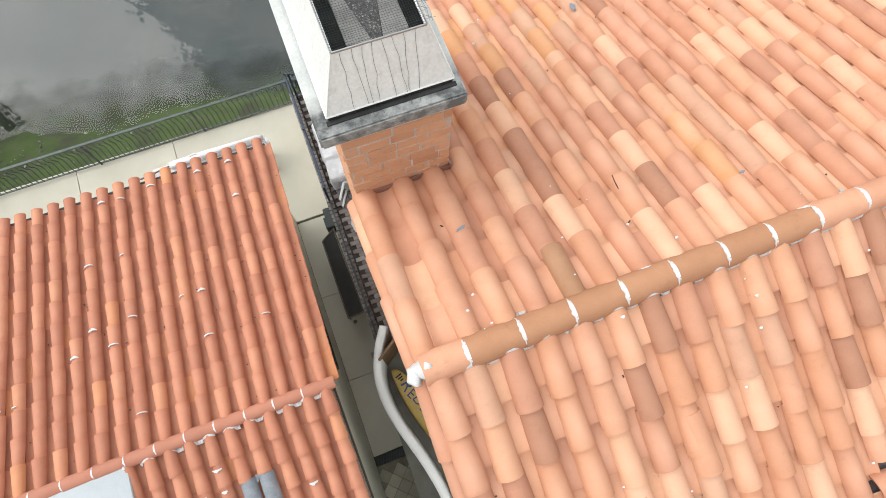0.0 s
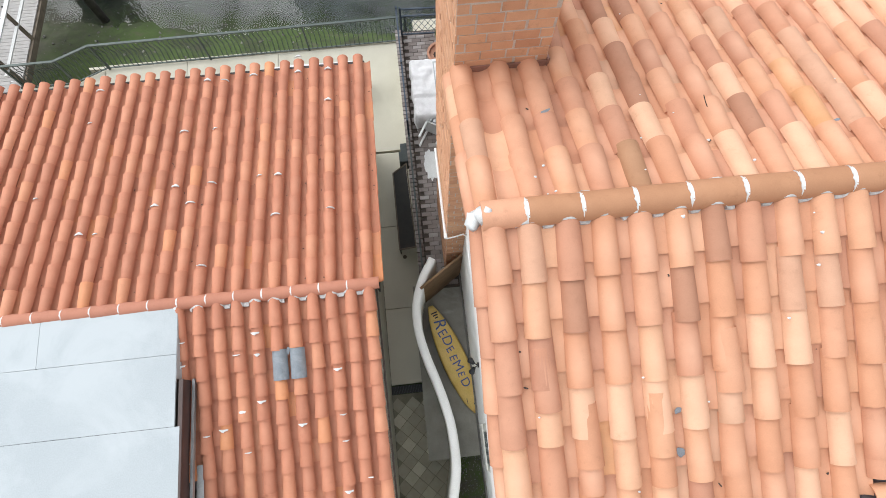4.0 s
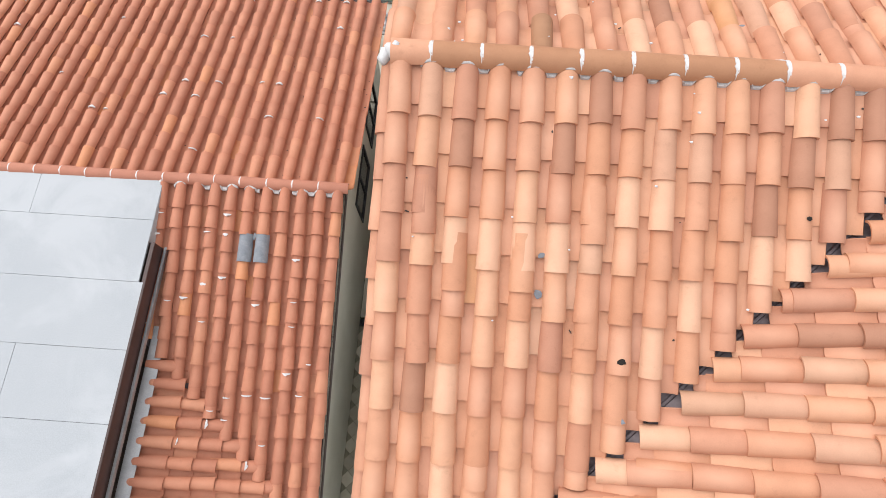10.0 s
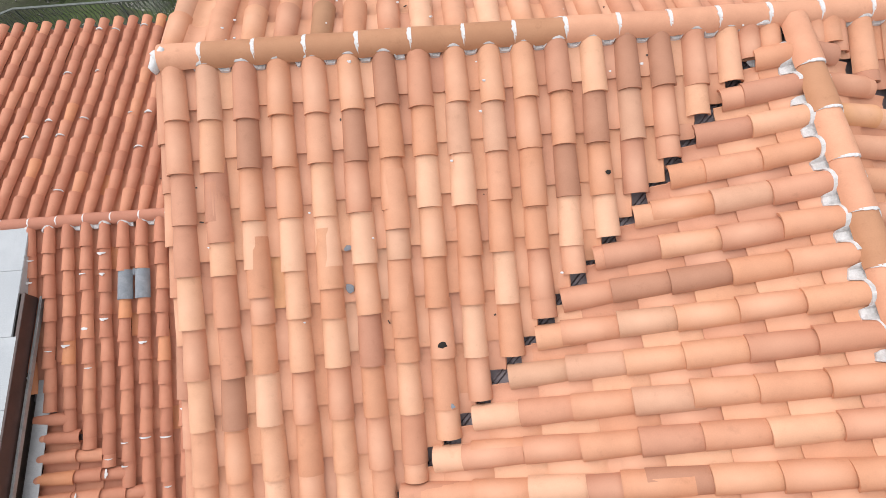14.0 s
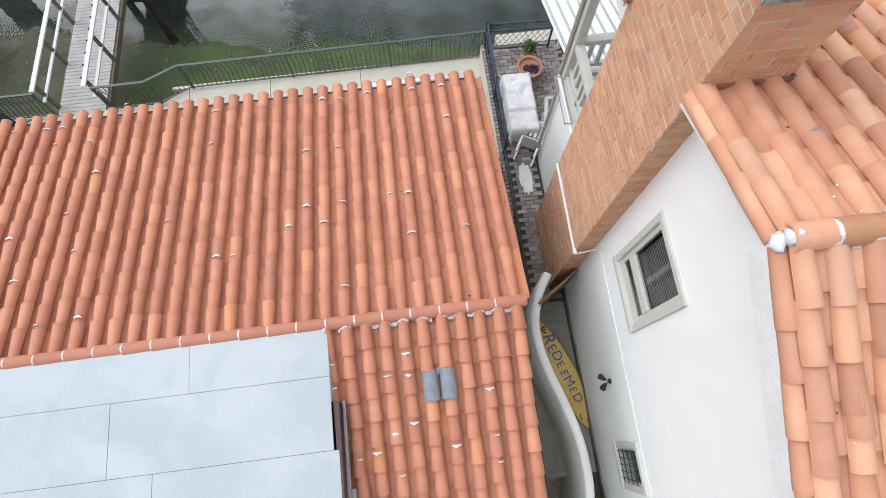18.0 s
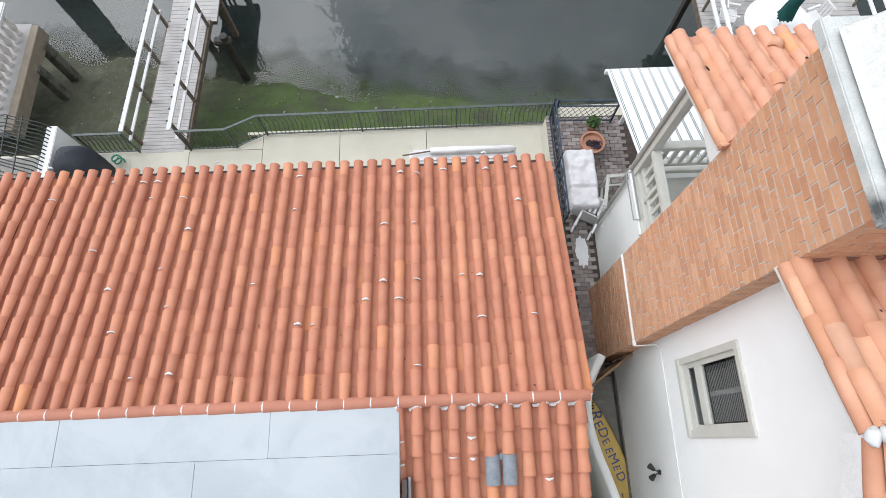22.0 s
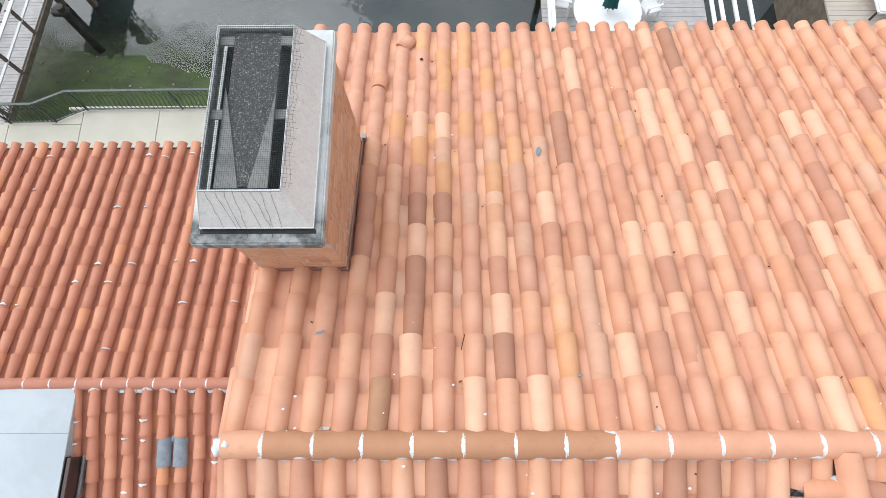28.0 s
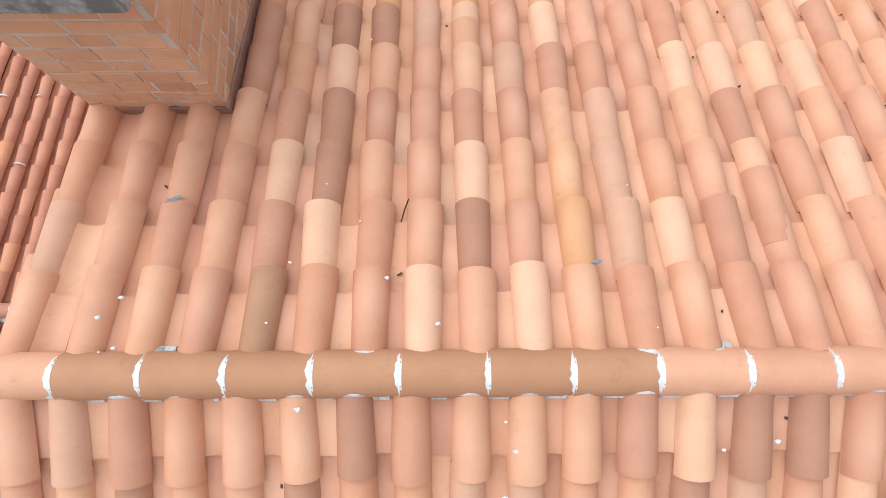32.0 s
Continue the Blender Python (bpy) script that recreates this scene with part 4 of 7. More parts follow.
# ---- chimney ----
def brick_wall(parent, origin, ux, uz, width, height, name="brick", count=300, seed=3, skip=None):
    """Running-bond bricks proud of their mortar on a plane."""
    rng = random.Random(seed)
    L, Hh, J = 0.198, 0.096, 0.013
    ux, uz = Vector(ux), Vector(uz)
    n = ux.cross(uz)
    shapes = {}

    def shape(w):
        key = round(w, 2)
        if key not in shapes:
            bm = bmesh.new()
            box(bm, 0, -0.012, 0, key, 0.005, Hh)
            fr = [f for f in bm.faces if f.normal.y > 0.9]
            bmesh.ops.bevel(bm, geom=[e for f in fr for e in f.edges], offset=0.003, segments=1, affect="EDGES")
            me = bpy.data.meshes.new("brick")
            bm.to_mesh(me)
            bm.free()
            me.materials.append(M_BRICK)
            shapes[key] = me
        return shapes[key]

    rot = Matrix((ux, n, uz)).transposed().to_4x4()
    out = []
    rows = int(height / (Hh + J))
    for r in range(rows):
        z = height - (r + 1) * (Hh + J)
        x = (-0.1 if r % 2 else 0.0) + rng.uniform(-0.03, 0.03)
        while x < width - 0.03:
            long = L * rng.choice((0.88, 1.0, 1.0, 1.06, 1.12, 1.75))
            a, b = max(0.002, x), min(width - 0.002, x + long)
            if b - a > 0.025 and not (skip and skip((a + b) / 2, z)):
                m = rot.copy()
                m.translation = Vector(origin) + ux * a + uz * (z + rng.uniform(-0.004, 0.004)) + n * rng.uniform(-0.004, 0.003)
                out.append((m, shape(b - a)))
            x += long + J * rng.uniform(0.8, 1.3)
    for m, me in out[:count]:
        put(name, me, parent, m)
    if out[count:]:
        vs, fs = [], []
        for m, me in out[count:]:
            o = len(vs)
            vs += [m @ v.co for v in me.vertices]
            fs += [tuple(o + i for i in p.vertices) for p in me.polygons]
        tagged(put("brick_field", mesh("brick_field", vs, fs, M_BRICK_J), parent), kind="stuff")


M_BRICK_J = clay("brick_field", [(0, (0.53, 0.272, 0.158)), (0.3, (0.58, 0.308, 0.18)), (0.7, (0.615, 0.34, 0.2)), (0.93, (0.65, 0.372, 0.228)), (1.0, (0.49, 0.265, 0.168))], True, 0.85, dirt_low=0.78, relief=0.7)
CAP_Z = 8.66
chimney = thing("chimney", "wide orange brick chimney with stained cap and white metal hood", "chimney")
stack = part("masonry_core", boxes((CH_X0, CH_Y0, 0.6, CH_X1, CH_Y1, CAP_Z)), M_JOINT, chimney, "pale mortar core between the bricks")
brick_wall(stack, (CH_X0, CH_Y1, 0.6), (0, -1, 0), (0, 0, 1), CH_Y1 - CH_Y0, CAP_Z - 0.6, count=300, seed=31)
brick_wall(stack, (CH_X0, CH_Y0, 0.6), (1, 0, 0), (0, 0, 1), CH_X1 - CH_X0, CAP_Z - 0.6, count=60, seed=32, skip=lambda x, z: x > 0.62 and z < 6.6)
brick_wall(stack, (CH_X1, CH_Y0, 6.6), (0, 1, 0), (0, 0, 1), CH_Y1 - CH_Y0, CAP_Z - 6.6, count=150, seed=33)
# soot stains on the slab, with shade under the hood lip painted in
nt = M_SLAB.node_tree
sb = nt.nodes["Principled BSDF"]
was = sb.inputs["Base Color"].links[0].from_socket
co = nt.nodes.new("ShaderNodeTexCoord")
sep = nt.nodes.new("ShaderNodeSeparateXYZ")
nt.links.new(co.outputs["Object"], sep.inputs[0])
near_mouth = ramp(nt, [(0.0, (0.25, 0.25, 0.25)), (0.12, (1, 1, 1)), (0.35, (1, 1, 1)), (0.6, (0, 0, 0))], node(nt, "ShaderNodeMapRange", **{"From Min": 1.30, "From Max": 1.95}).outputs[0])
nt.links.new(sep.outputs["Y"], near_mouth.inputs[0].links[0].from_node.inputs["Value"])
soot_shade_n = node(nt, "ShaderNodeTexNoise", Scale=7.0, Detail=7.0, Roughness=0.65)
nt.links.new(co.outputs["Object"], soot_shade_n.inputs["Vector"])
soot_shade_f = ramp(nt, [(0.3, (0.15, 0.15, 0.15)), (0.58, (1, 1, 1))], soot_shade_n.outputs[0]).outputs[0]
nt.links.new(mix(nt, "MIX", mix(nt, "MULTIPLY", 1.0, near_mouth.outputs[0], soot_shade_f), was, (0.10, 0.105, 0.106)), sb.inputs["Base Color"])
part("cap_slab", boxes((-0.03, 1.37, CAP_Z, 0.905, 3.14, CAP_Z + 0.11), bevel=0.012), M_SLAB, chimney, "concrete cap with black soot stains and shade painted along the hood")


def hood():
    """Four leaning sheet-metal sides round the open flue, with turned edges."""
    z0, z1 = CAP_Z + 0.15, 9.19
    B = [(0.055, 1.475), (0.85, 1.475), (0.85, 2.99), (0.055, 2.99)]
    T = [(0.185, 1.60), (0.725, 1.60), (0.725, 2.84), (0.185, 2.84)]
    for i in range(4):
        j = (i + 1) % 4
        a, b, c, d = Vector((*B[i], z0)), Vector((*B[j], z0)), Vector((*T[j], z1)), Vector((*T[i], z1))
        n = (b - a).cross(d - a).normalized()
        vs = [a, b, c, d] + [p - n * 0.012 for p in (a, b, c, d)]
        part("hood_side", bm_hull(vs), M_HOOD, chimney, "white painted sheet metal with rusty wire marks")
    rim = bmesh.new()
    for i in range(4):
        bar(rim, (*T[i], z1), (*T[(i + 1) % 4], z1), 0.008, 0.012)
    part("hood_rim", rim, M_GREYMETAL, chimney, "dull grey metal rim")
    for i in range(4):
        j = (i + 1) % 4
        seam, lip = bmesh.new(), bmesh.new()
        bar(seam, (*B[i], z0), (*T[i], z1), 0.008, 0.008, 8)
        part("corner_seam", seam, M_HOOD, chimney, "folded seam down the corner of the hood")
        bar(lip, (*B[i], z0 + 0.004), (*B[j], z0 + 0.004), 0.011, 0.011, 8)
        part("turned_lip", lip, M_HOOD, chimney)


def bm_hull(vs):
    bm = bmesh.new()
    p = [bm.verts.new(v) for v in vs]
    for f in ((0, 1, 2, 3), (7, 6, 5, 4), (0, 4, 5, 1), (1, 5, 6, 2), (2, 6, 7, 3), (3, 7, 4, 0)):
        bm.faces.new([p[i] for i in f])
    bmesh.ops.recalc_face_normals(bm, faces=bm.faces)
    return bm


def lean(x0, x1, y0, y1, low, high):
    """A strip along the roof slope beside the chimney."""
    def z(y, up):
        return felt(y) + up
    return bm_hull([Vector(v) for v in ((x0, y0, z(y0, high)), (x1, y0, z(y0, high)), (x1, y1, z(y1, high)), (x0, y1, z(y1, high)), (x0, y0, z(y0, low)), (x1, y0, z(y0, low)), (x1, y1, z(y1, low)), (x0, y1, z(y1, low)))])


M_FLASH = speckled("brown_flashing", [(0.26, 0.14, 0.105), (0.36, 0.2, 0.155)], 6, 60, 0.55, 0.1, relief=0.08, stain=(0.3, 0.2, 0.17), stain_scale=9, stain_from=0.58)
flashing = thing("chimney_flashing", "purple-brown metal flashing along the foot of the chimney", "flashing")
part("upstand", lean(CH_X1 + 0.006, CH_X1 + 0.022, CH_Y0 - 0.03, CH_Y1 + 0.04, 0.0, 0.155), M_FLASH, flashing)
part("soaker", lean(CH_X1 + 0.022, CH_X1 + 0.10, CH_Y0 - 0.03, CH_Y1 + 0.04, 0.04, 0.055), M_FLASH, flashing)
part("front_apron", lean(CH_X0 + 0.02, CH_X1 + 0.006, CH_Y0 - 0.022, CH_Y0 - 0.007, 0.0, 0.12), M_FLASH, flashing)
part("folded_end", lean(CH_X1 + 0.01, CH_X1 + 0.05, CH_Y1 + 0.0, CH_Y1 + 0.06, 0.08, 0.2), M_GREYMETAL, flashing, "bent grey metal end")
hnt = M_HOOD.node_tree
hb = hnt.nodes["Principled BSDF"]
paint = hb.inputs["Base Color"].links[0].from_socket
at = hnt.nodes.new("ShaderNodeNewGeometry")
stretch = hnt.nodes.new("ShaderNodeVectorMath")
stretch.operation = "MULTIPLY"
stretch.inputs[1].default_value = (22.0, 22.0, 2.2)
hnt.links.new(at.outputs["Position"], stretch.inputs[0])
runs_n = node(hnt, "ShaderNodeTexNoise", Scale=1.0, Detail=6.0, Roughness=0.62)
hnt.links.new(stretch.outputs[0], runs_n.inputs["Vector"])
streak = ramp(hnt, [(0.3, (0.90, 0.90, 0.88)), (0.46, (0.99, 0.99, 0.98)), (0.7, (1.0, 1.0, 1.0))], runs_n.outputs[0]).outputs[0]
hnt.links.new(mix(hnt, "MULTIPLY", 1.0, paint, streak), hb.inputs["Base Color"])
hood()
M_SOOT_SHADE = speckled("soot_and_shade_black", [(0.02, 0.02, 0.02), (0.05, 0.05, 0.048)], 6, 60, 0.9)
M_SPARK = speckled("grey_spark_arrester", [(0.05, 0.048, 0.047), (0.13, 0.126, 0.122)], 60, 160, 0.8, relief=1.0, stain=(0.46, 0.45, 0.43), stain_scale=75, stain_from=0.535)
# flue soot, whose black block also gives the dark under the raised hood
part("flue_lining", boxes((0.10, 1.54, CAP_Z + 0.105, 0.81, 2.94, CAP_Z + 0.17)), M_SOOT_SHADE, chimney, "black sooty flue floor, also the dark under the hood")
# two black strips painted in as the shadow gap at the hood's lip
part("lip_gap", boxes((0.062, 1.479, CAP_Z + 0.112, 0.843, 1.54, CAP_Z + 0.152)), M_SOOT_SHADE, chimney, "black strip for the shade beneath the hood lip")
part("sooty_joint", boxes((0.045, 1.446, CAP_Z + 0.10, 0.86, 1.4745, CAP_Z + 0.119)), M_SOOT_SHADE, chimney, "black strip for the shadow line before the hood")
# the inner box: a mesh-covered centre with two leaning pale cheeks
core = bmesh.new()
ring_ = [(0.29, 2.82), (0.62, 2.82), (0.62, 2.3), (0.485, 1.65), (0.425, 1.65), (0.29, 2.3)]
top_v = [core.verts.new((x, y, 9.14)) for x, y in ring_]
low_v = [core.verts.new((x, y, 8.84)) for x, y in ring_]
core.faces.new(top_v)
for i in range(6):
    core.faces.new((top_v[i], low_v[i], low_v[(i + 1) % 6], top_v[(i + 1) % 6]))
bmesh.ops.recalc_face_normals(core, faces=core.faces)
part("spark_box", core, M_SPARK, chimney, "grey gravelly spark arrester")
M_CHEEK = speckled("sooty_pale_metal", [(0.18, 0.175, 0.165), (0.31, 0.305, 0.29)], 8, 60, 0.7, stain=(0.1, 0.1, 0.095), stain_scale=9, stain_from=0.58)
for sx in (-1, 1):
    xo, xi = 0.455 + sx * 0.175, 0.455 + sx * 0.032
    v = [Vector(p) for p in ((xo, 1.625, 9.178), (xi, 1.64, 9.145), (0.455 + sx * 0.164, 2.3, 9.145), (xo, 2.36, 9.178))]
    part("cheek_plate", bm_hull(v + [p - Vector((0, 0, 0.012)) for p in v]), M_CHEEK, chimney, "dirty pale metal cheek")
for y in (2.14, 2.72):
    for x0, x1 in ((0.19, 0.29), (0.62, 0.72)):
        part("cross_strap", boxes((x0, y, 9.13, x1, y + 0.07, 9.145)), M_CHEEK, chimney)
# wire netting over the flue
wire = bmesh.new()
for i in range(82):
    y = 1.61 + 1.23 * i / 81
    bar(wire, (0.185, y, 9.2 + 0.006 * math.sin(i * 0.7)), (0.725, y, 9.2 + 0.006 * math.sin(i * 0.7 + 1)), 0.0012)
    if i % 2:
        bar(wire, (0.725, y, 9.2), (0.775 + 0.02 * math.sin(i * 0.9), y + 0.01, 9.165 + 0.02 * math.sin(i * 1.7)), 0.0012)
for i in range(37):
    x = 0.187 + 0.536 * i / 36
    bar(wire, (x, 1.60, 9.2), (x, 2.84, 9.2), 0.0012)
for i in range(20):
    for x, z in ((0.745, 9.193), (0.765, 9.178)):
        bar(wire, (x + 0.012 * math.sin(i * 1.3), 1.62 + 0.061 * i, z), (x + 0.012 * math.sin(i * 1.3 + 1.3), 1.681 + 0.061 * i, z), 0.0012)
part("wire_netting", wire, M_IRON, chimney, "fine galvanised wire netting")
rng = random.Random(8)
for k in range(8):
    x = 0.23 + 0.06 * k
    pts = [(x + 0.01 * math.sin(k), 1.6, 9.195)]
    for i in range(1, 7):
        u = i / 6
        pts.append((x + rng.uniform(-0.006, 0.006) + 0.03 * u * math.sin(k * 1.7), 1.597 - 0.13 * u, 9.19 - 0.4 * u + 0.004))
    pts.append((pts[-1][0] + rng.uniform(-0.02, 0.02), 1.41, CAP_Z + 0.125))
    tube(pts, 0.0009, M_IRON, "stray_wire", chimney, sides=1)

# ---- walls of the tall house ----
WALL_X = 0.39


def roof_under(y):
    return felt(y) - 0.13


def gable_piece(name, y0, y1, z0, z1, mat=M_STUCCO, top=False, label="white painted stucco gable wall"):
    """A piece of the west gable wall between two depths; top: cut along the roof slope."""
    bm = bmesh.new()
    za, zb = (roof_under(y0), roof_under(y1)) if top else (z1, z1)
    pts = [(y0, z0), (y1, z0), (y1, zb)] + ([(0.0, roof_under(0))] if top and y0 < 0 < y1 else []) + [(y0, za)]
    a = [bm.verts.new((WALL_X, y, z)) for y, z in pts]
    b = [bm.verts.new((WALL_X + 0.2, y, z)) for y, z in pts]
    k = len(pts)
    bm.faces.new(a)
    bm.faces.new(list(reversed(b)))
    for i in range(k):
        bm.faces.new((a[i], b[i], b[(i + 1) % k], a[(i + 1) % k]))
    bmesh.ops.recalc_face_normals(bm, faces=bm.faces)
    return tagged(part(name, bm, mat, None), label, "wall", kind="structure")


W1 = (0.07, 1.0, 4.05, 5.68)        # window opening: y0 y1 z0 z1
W2 = (-2.1, -1.55, 2.15, 3.05)
BAL = (3.2, 4.36, 3.72, 5.98)       # balcony opening behind the chimney
gable_piece("wall_west_base_front", -4.7, W2[0], 0.0, W1[2])
gable_piece("wall_west_under_window", W2[1], CH_Y0, 0.0, W1[2])
gable_piece("wall_west_small_window_sill", W2[0], W2[1], 0.0, W2[2])
gable_piece("wall_west_small_window_head", W2[0], W2[1], W2[3], W1[2])
gable_piece("wall_west_upper_front", -4.6, W1[0], W1[2], 0, top=True)
gable_piece("wall_west_window_head", W1[0], W1[1], W1[3], 0, top=True)
gable_piece("wall_west_upper_back", W1[1], CH_Y0, W1[2], 0, top=True)
gable_piece("wall_west_behind_chimney", CH_Y0, BAL[0], 0.0, 0, top=True)
gable_piece("wall_west_patio", BAL[0], BAL[1] + 0.1, 0.6, BAL[2])
gable_piece("wall_west_balcony_head", BAL[0], BAL[1] + 0.1, BAL[3], 0, top=True)


def plain_wall(name, x0, y0, x1, y1, z0, z1, mat=M_STUCCO, label="plain white stucco house wall"):
    return tagged(part(name, boxes((x0, y0, z0, x1, y1, z1)), mat, None), label, "wall", kind="structure")


plain_wall("wall_north", WALL_X + 0.2, 4.26, EAST_X - 0.3, 4.46, 0.6, 3.5)
plain_wall("wall_north_upper", 3.0, 4.26, EAST_X - 0.3, 4.46, 3.5, 6.35)
plain_wall("wall_balcony_back", WALL_X + 0.2, 3.0, 3.0, 3.15, 3.5, 6.8)
plain_wall("wall_balcony_side", 3.0, 3.0, 3.15, 4.26, 3.5, 6.4)
plain_wall("wall_east", EAST_X - 0.5, -5.0, EAST_X - 0.3, 4.62, 0.0, 6.2)
plain_wall("wall_south", WALL_X, -7.2, EAST_X - 0.3, -7.0, 0.0, 6.0)
plain_wall("wall_west_wing", WALL_X, -7.0, WALL_X + 0.2, -4.7, 0.0, 6.1)
plain_wall("wall_plinth", WALL_X - 0.03, -4.0, WALL_X - 0.002, 1.46, 0.3, 0.8, speckled("dark_foot_render", [(0.1, 0.095, 0.085), (0.2, 0.19, 0.17)], 2, 60, 0.6, stain=(0.3, 0.29, 0.27), stain_from=0.58), "dark render at the foot of the wall")
# fascias and soffits along the west rake
for name, y0, y1, tall, x in (("rake_fascia_front", 0.02, -4.65, 0.29, 0.008), ("rake_fascia_back", 0.02, CH_Y0, 0.14, 0.035), ("rake_fascia_eave", CH_Y1, EAVE_Y, 0.14, 0.035)):
    a, b = felt(y0) - 0.02, felt(y1) - 0.02
    bm = bm_hull([Vector(v) for v in ((x, y0, a), (x, y1, b), (x, y1, b - tall), (x, y0, a - tall), (x + 0.025, y0, a), (x + 0.025, y1, b), (x + 0.025, y1, b - tall), (x + 0.025, y0, a - tall))])
    tagged(part(name, bm, M_WHITE, None), "white painted board along the rake of the roof", "fascia", kind="structure")
for name, y0, y1 in (("soffit_front", 0, -4.65), ("soffit_back", 0, CH_Y0), ("soffit_eave", CH_Y1, EAVE_Y)):
    tagged(sheet([(0.062, y0, roof_under(y0) + 0.01), (WALL_X + 0.02, y0, roof_under(y0) + 0.01), (WALL_X + 0.02, y1, roof_under(y1) + 0.01), (0.062, y1, roof_under(y1) + 0.01)], 0.02, M_WHITE, name), "white soffit beneath the roof overhang", "soffit", kind="structure")
# eave board set high so its dark brown gives the shade behind the tiles
tagged(part("eave_board_back", boxes((RAKE_X, EAVE_Y - 0.05, felt(EAVE_Y) - 0.2, EAST_X, EAVE_Y - 0.02, felt(EAVE_Y) + 0.012)), M_BROWN, None), "dark eave board raised to stand for shade between tile ends", "fascia", kind="structure")

# ---- windows of the gable wall ----
M_GLASS, gnt, gb = material("window_glass", 0.03)
gb.inputs["Base Color"].default_value = (0.62, 0.65, 0.66, 1)
gb.inputs["Transmission Weight"].default_value = 1.0
gb.inputs["IOR"].default_value = 1.3


def wall_window(name, label, o, mullion, shutter, s=0.045, low=0.045, half=0.05):
    y0, y1, z0, z1 = o
    win = tagged(new(name), label, "window", kind="structure")
    t = 0.085
    x0, x1 = WALL_X - 0.035, WALL_X + 0.06
    e = 0.012
    for n, r in (("window_frame", (x0, y0 - t, z1 - e, x1, y1 + t, z1 + t)), ("window_sill", (x0 - 0.02, y0 - t, z0 - t, x1, y1 + t, z0 + e)), ("window_frame", (x0, y0 - t, z0 + e, x1, y0 + e, z1 - e)), ("window_frame", (x0, y1 - e, z0 + e, x1, y1 + t, z1 - e))):
        part(n, boxes(r, bevel=0.008), M_TRIM, win)
    xs = WALL_X + 0.005
    for r in ((xs, y0, z0, xs + 0.04, y1, z0 + low), (xs, y0, z1 - s, xs + 0.04, y1, z1), (xs, y0, z0 + low, xs + 0.04, y0 + s, z1 - s), (xs, y1 - s, z0 + low, xs + 0.04, y1, z1 - s)):
        part("sash", boxes(r, bevel=0.005), M_TRIM, win)
    if mullion:
        part("mullion", boxes((xs - 0.02, y0 + s, mullion - half, xs + 0.045, y1 - s, mullion + half), bevel=0.006), M_TRIM, win)
    for a, b in ((z0 + low, mullion - half), (mullion + half, z1 - s)) if mullion else ((z0 + low, z1 - s),):
        g = part("pane", boxes((xs + 0.015, y0 + s, a, xs + 0.021, y1 - s, b)), M_GLASS, win, "dark window glass")
        g.visible_shadow = False
    if shutter:
        n = 21
        for i in range(n):
            z = mullion + 0.06 + (z1 - s - mullion - 0.1) * i / n
            bm = bmesh.new()
            box(bm, 0, 0, 0, 0.004, y1 - y0 - 0.2, 0.016, m=Matrix.Translation((WALL_X + 0.085, y0 + 0.1, z)))
            part("shutter_slat", bm, M_SLAT, win)
        part("shutter_rail", boxes((WALL_X + 0.081, (y0 + y1) / 2 - 0.03, mullion + 0.05, WALL_X + 0.12, (y0 + y1) / 2 + 0.03, z1 - s)), M_SLAT, win)
    # black board in place of the unlit room behind the glass
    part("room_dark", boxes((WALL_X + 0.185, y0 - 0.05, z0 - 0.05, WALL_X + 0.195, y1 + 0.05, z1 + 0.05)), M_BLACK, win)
    return win


M_SLAT = speckled("grey_shutter", [(0.42, 0.42, 0.42), (0.5, 0.5, 0.5)], 5, 50, 0.6)
wall_window("window_1", "cream framed window with grey louvred shutters behind glass", W1, 4.57, True, 0.08, 0.18, 0.09)
w2 = wall_window("window_2", "small cream framed window behind an iron grille", W2, None, False)
grille = bmesh.new()
for i in range(5):
    y = W2[0] + 0.09 + 0.1 * i
    bar(grille, (WALL_X - 0.03, y, W2[2] + 0.03), (WALL_X - 0.03, y, W2[3] - 0.03), 0.012)
for i in range(4):
    z = W2[2] + 0.12 + 0.2 * i
    bar(grille, (WALL_X - 0.035, W2[0] + 0.03, z), (WALL_X - 0.035, W2[1] - 0.03, z), 0.012)
part("iron_grille", grille, M_IRON, w2, "scrolled black iron grille")

# pipe along chimney and wall
pipe = thing("conduit_pipe", "thin white conduit pipe along chimney and wall", "pipe")
tube([(0.065, 3.03, 3.18), (0.065, 1.50, 3.12)], 0.022, M_WHITE, "chimney_run", pipe, "white plastic pipe")
tube([(0.065, 1.50, 3.12), (0.09, 1.44, 3.12), (0.2, 1.43, 3.2), (0.34, 1.42, 3.33), (0.375, 1.36, 3.38), (0.375, 1.2, 3.40), (0.375, -4.0, 3.22)], 0.012, M_WHITE, "wall_run", pipe)
part("elbow", boxes((0.04, 1.44, 3.09, 0.095, 1.54, 3.15), bevel=0.01), M_WHITE, pipe)
for y in (0.3, -0.9, -2.1):
    part("pipe_clip", boxes((0.36, y - 0.015, 3.27 + 0.026 * (y + 2.1), 0.39, y + 0.015, 3.31 + 0.026 * (y + 2.1))), M_WHITE, pipe)

# floodlight
flood = thing("floodlight", "black twin floodlight on the white stucco wall", "floodlight", (0.39, -0.55, 2.5))
flood.scale = (0.8, 0.8, 0.8)
part("base_plate", boxes((-0.03, -0.05, -0.06, 0.0, 0.05, 0.06), bevel=0.008), M_BLACK, flood)
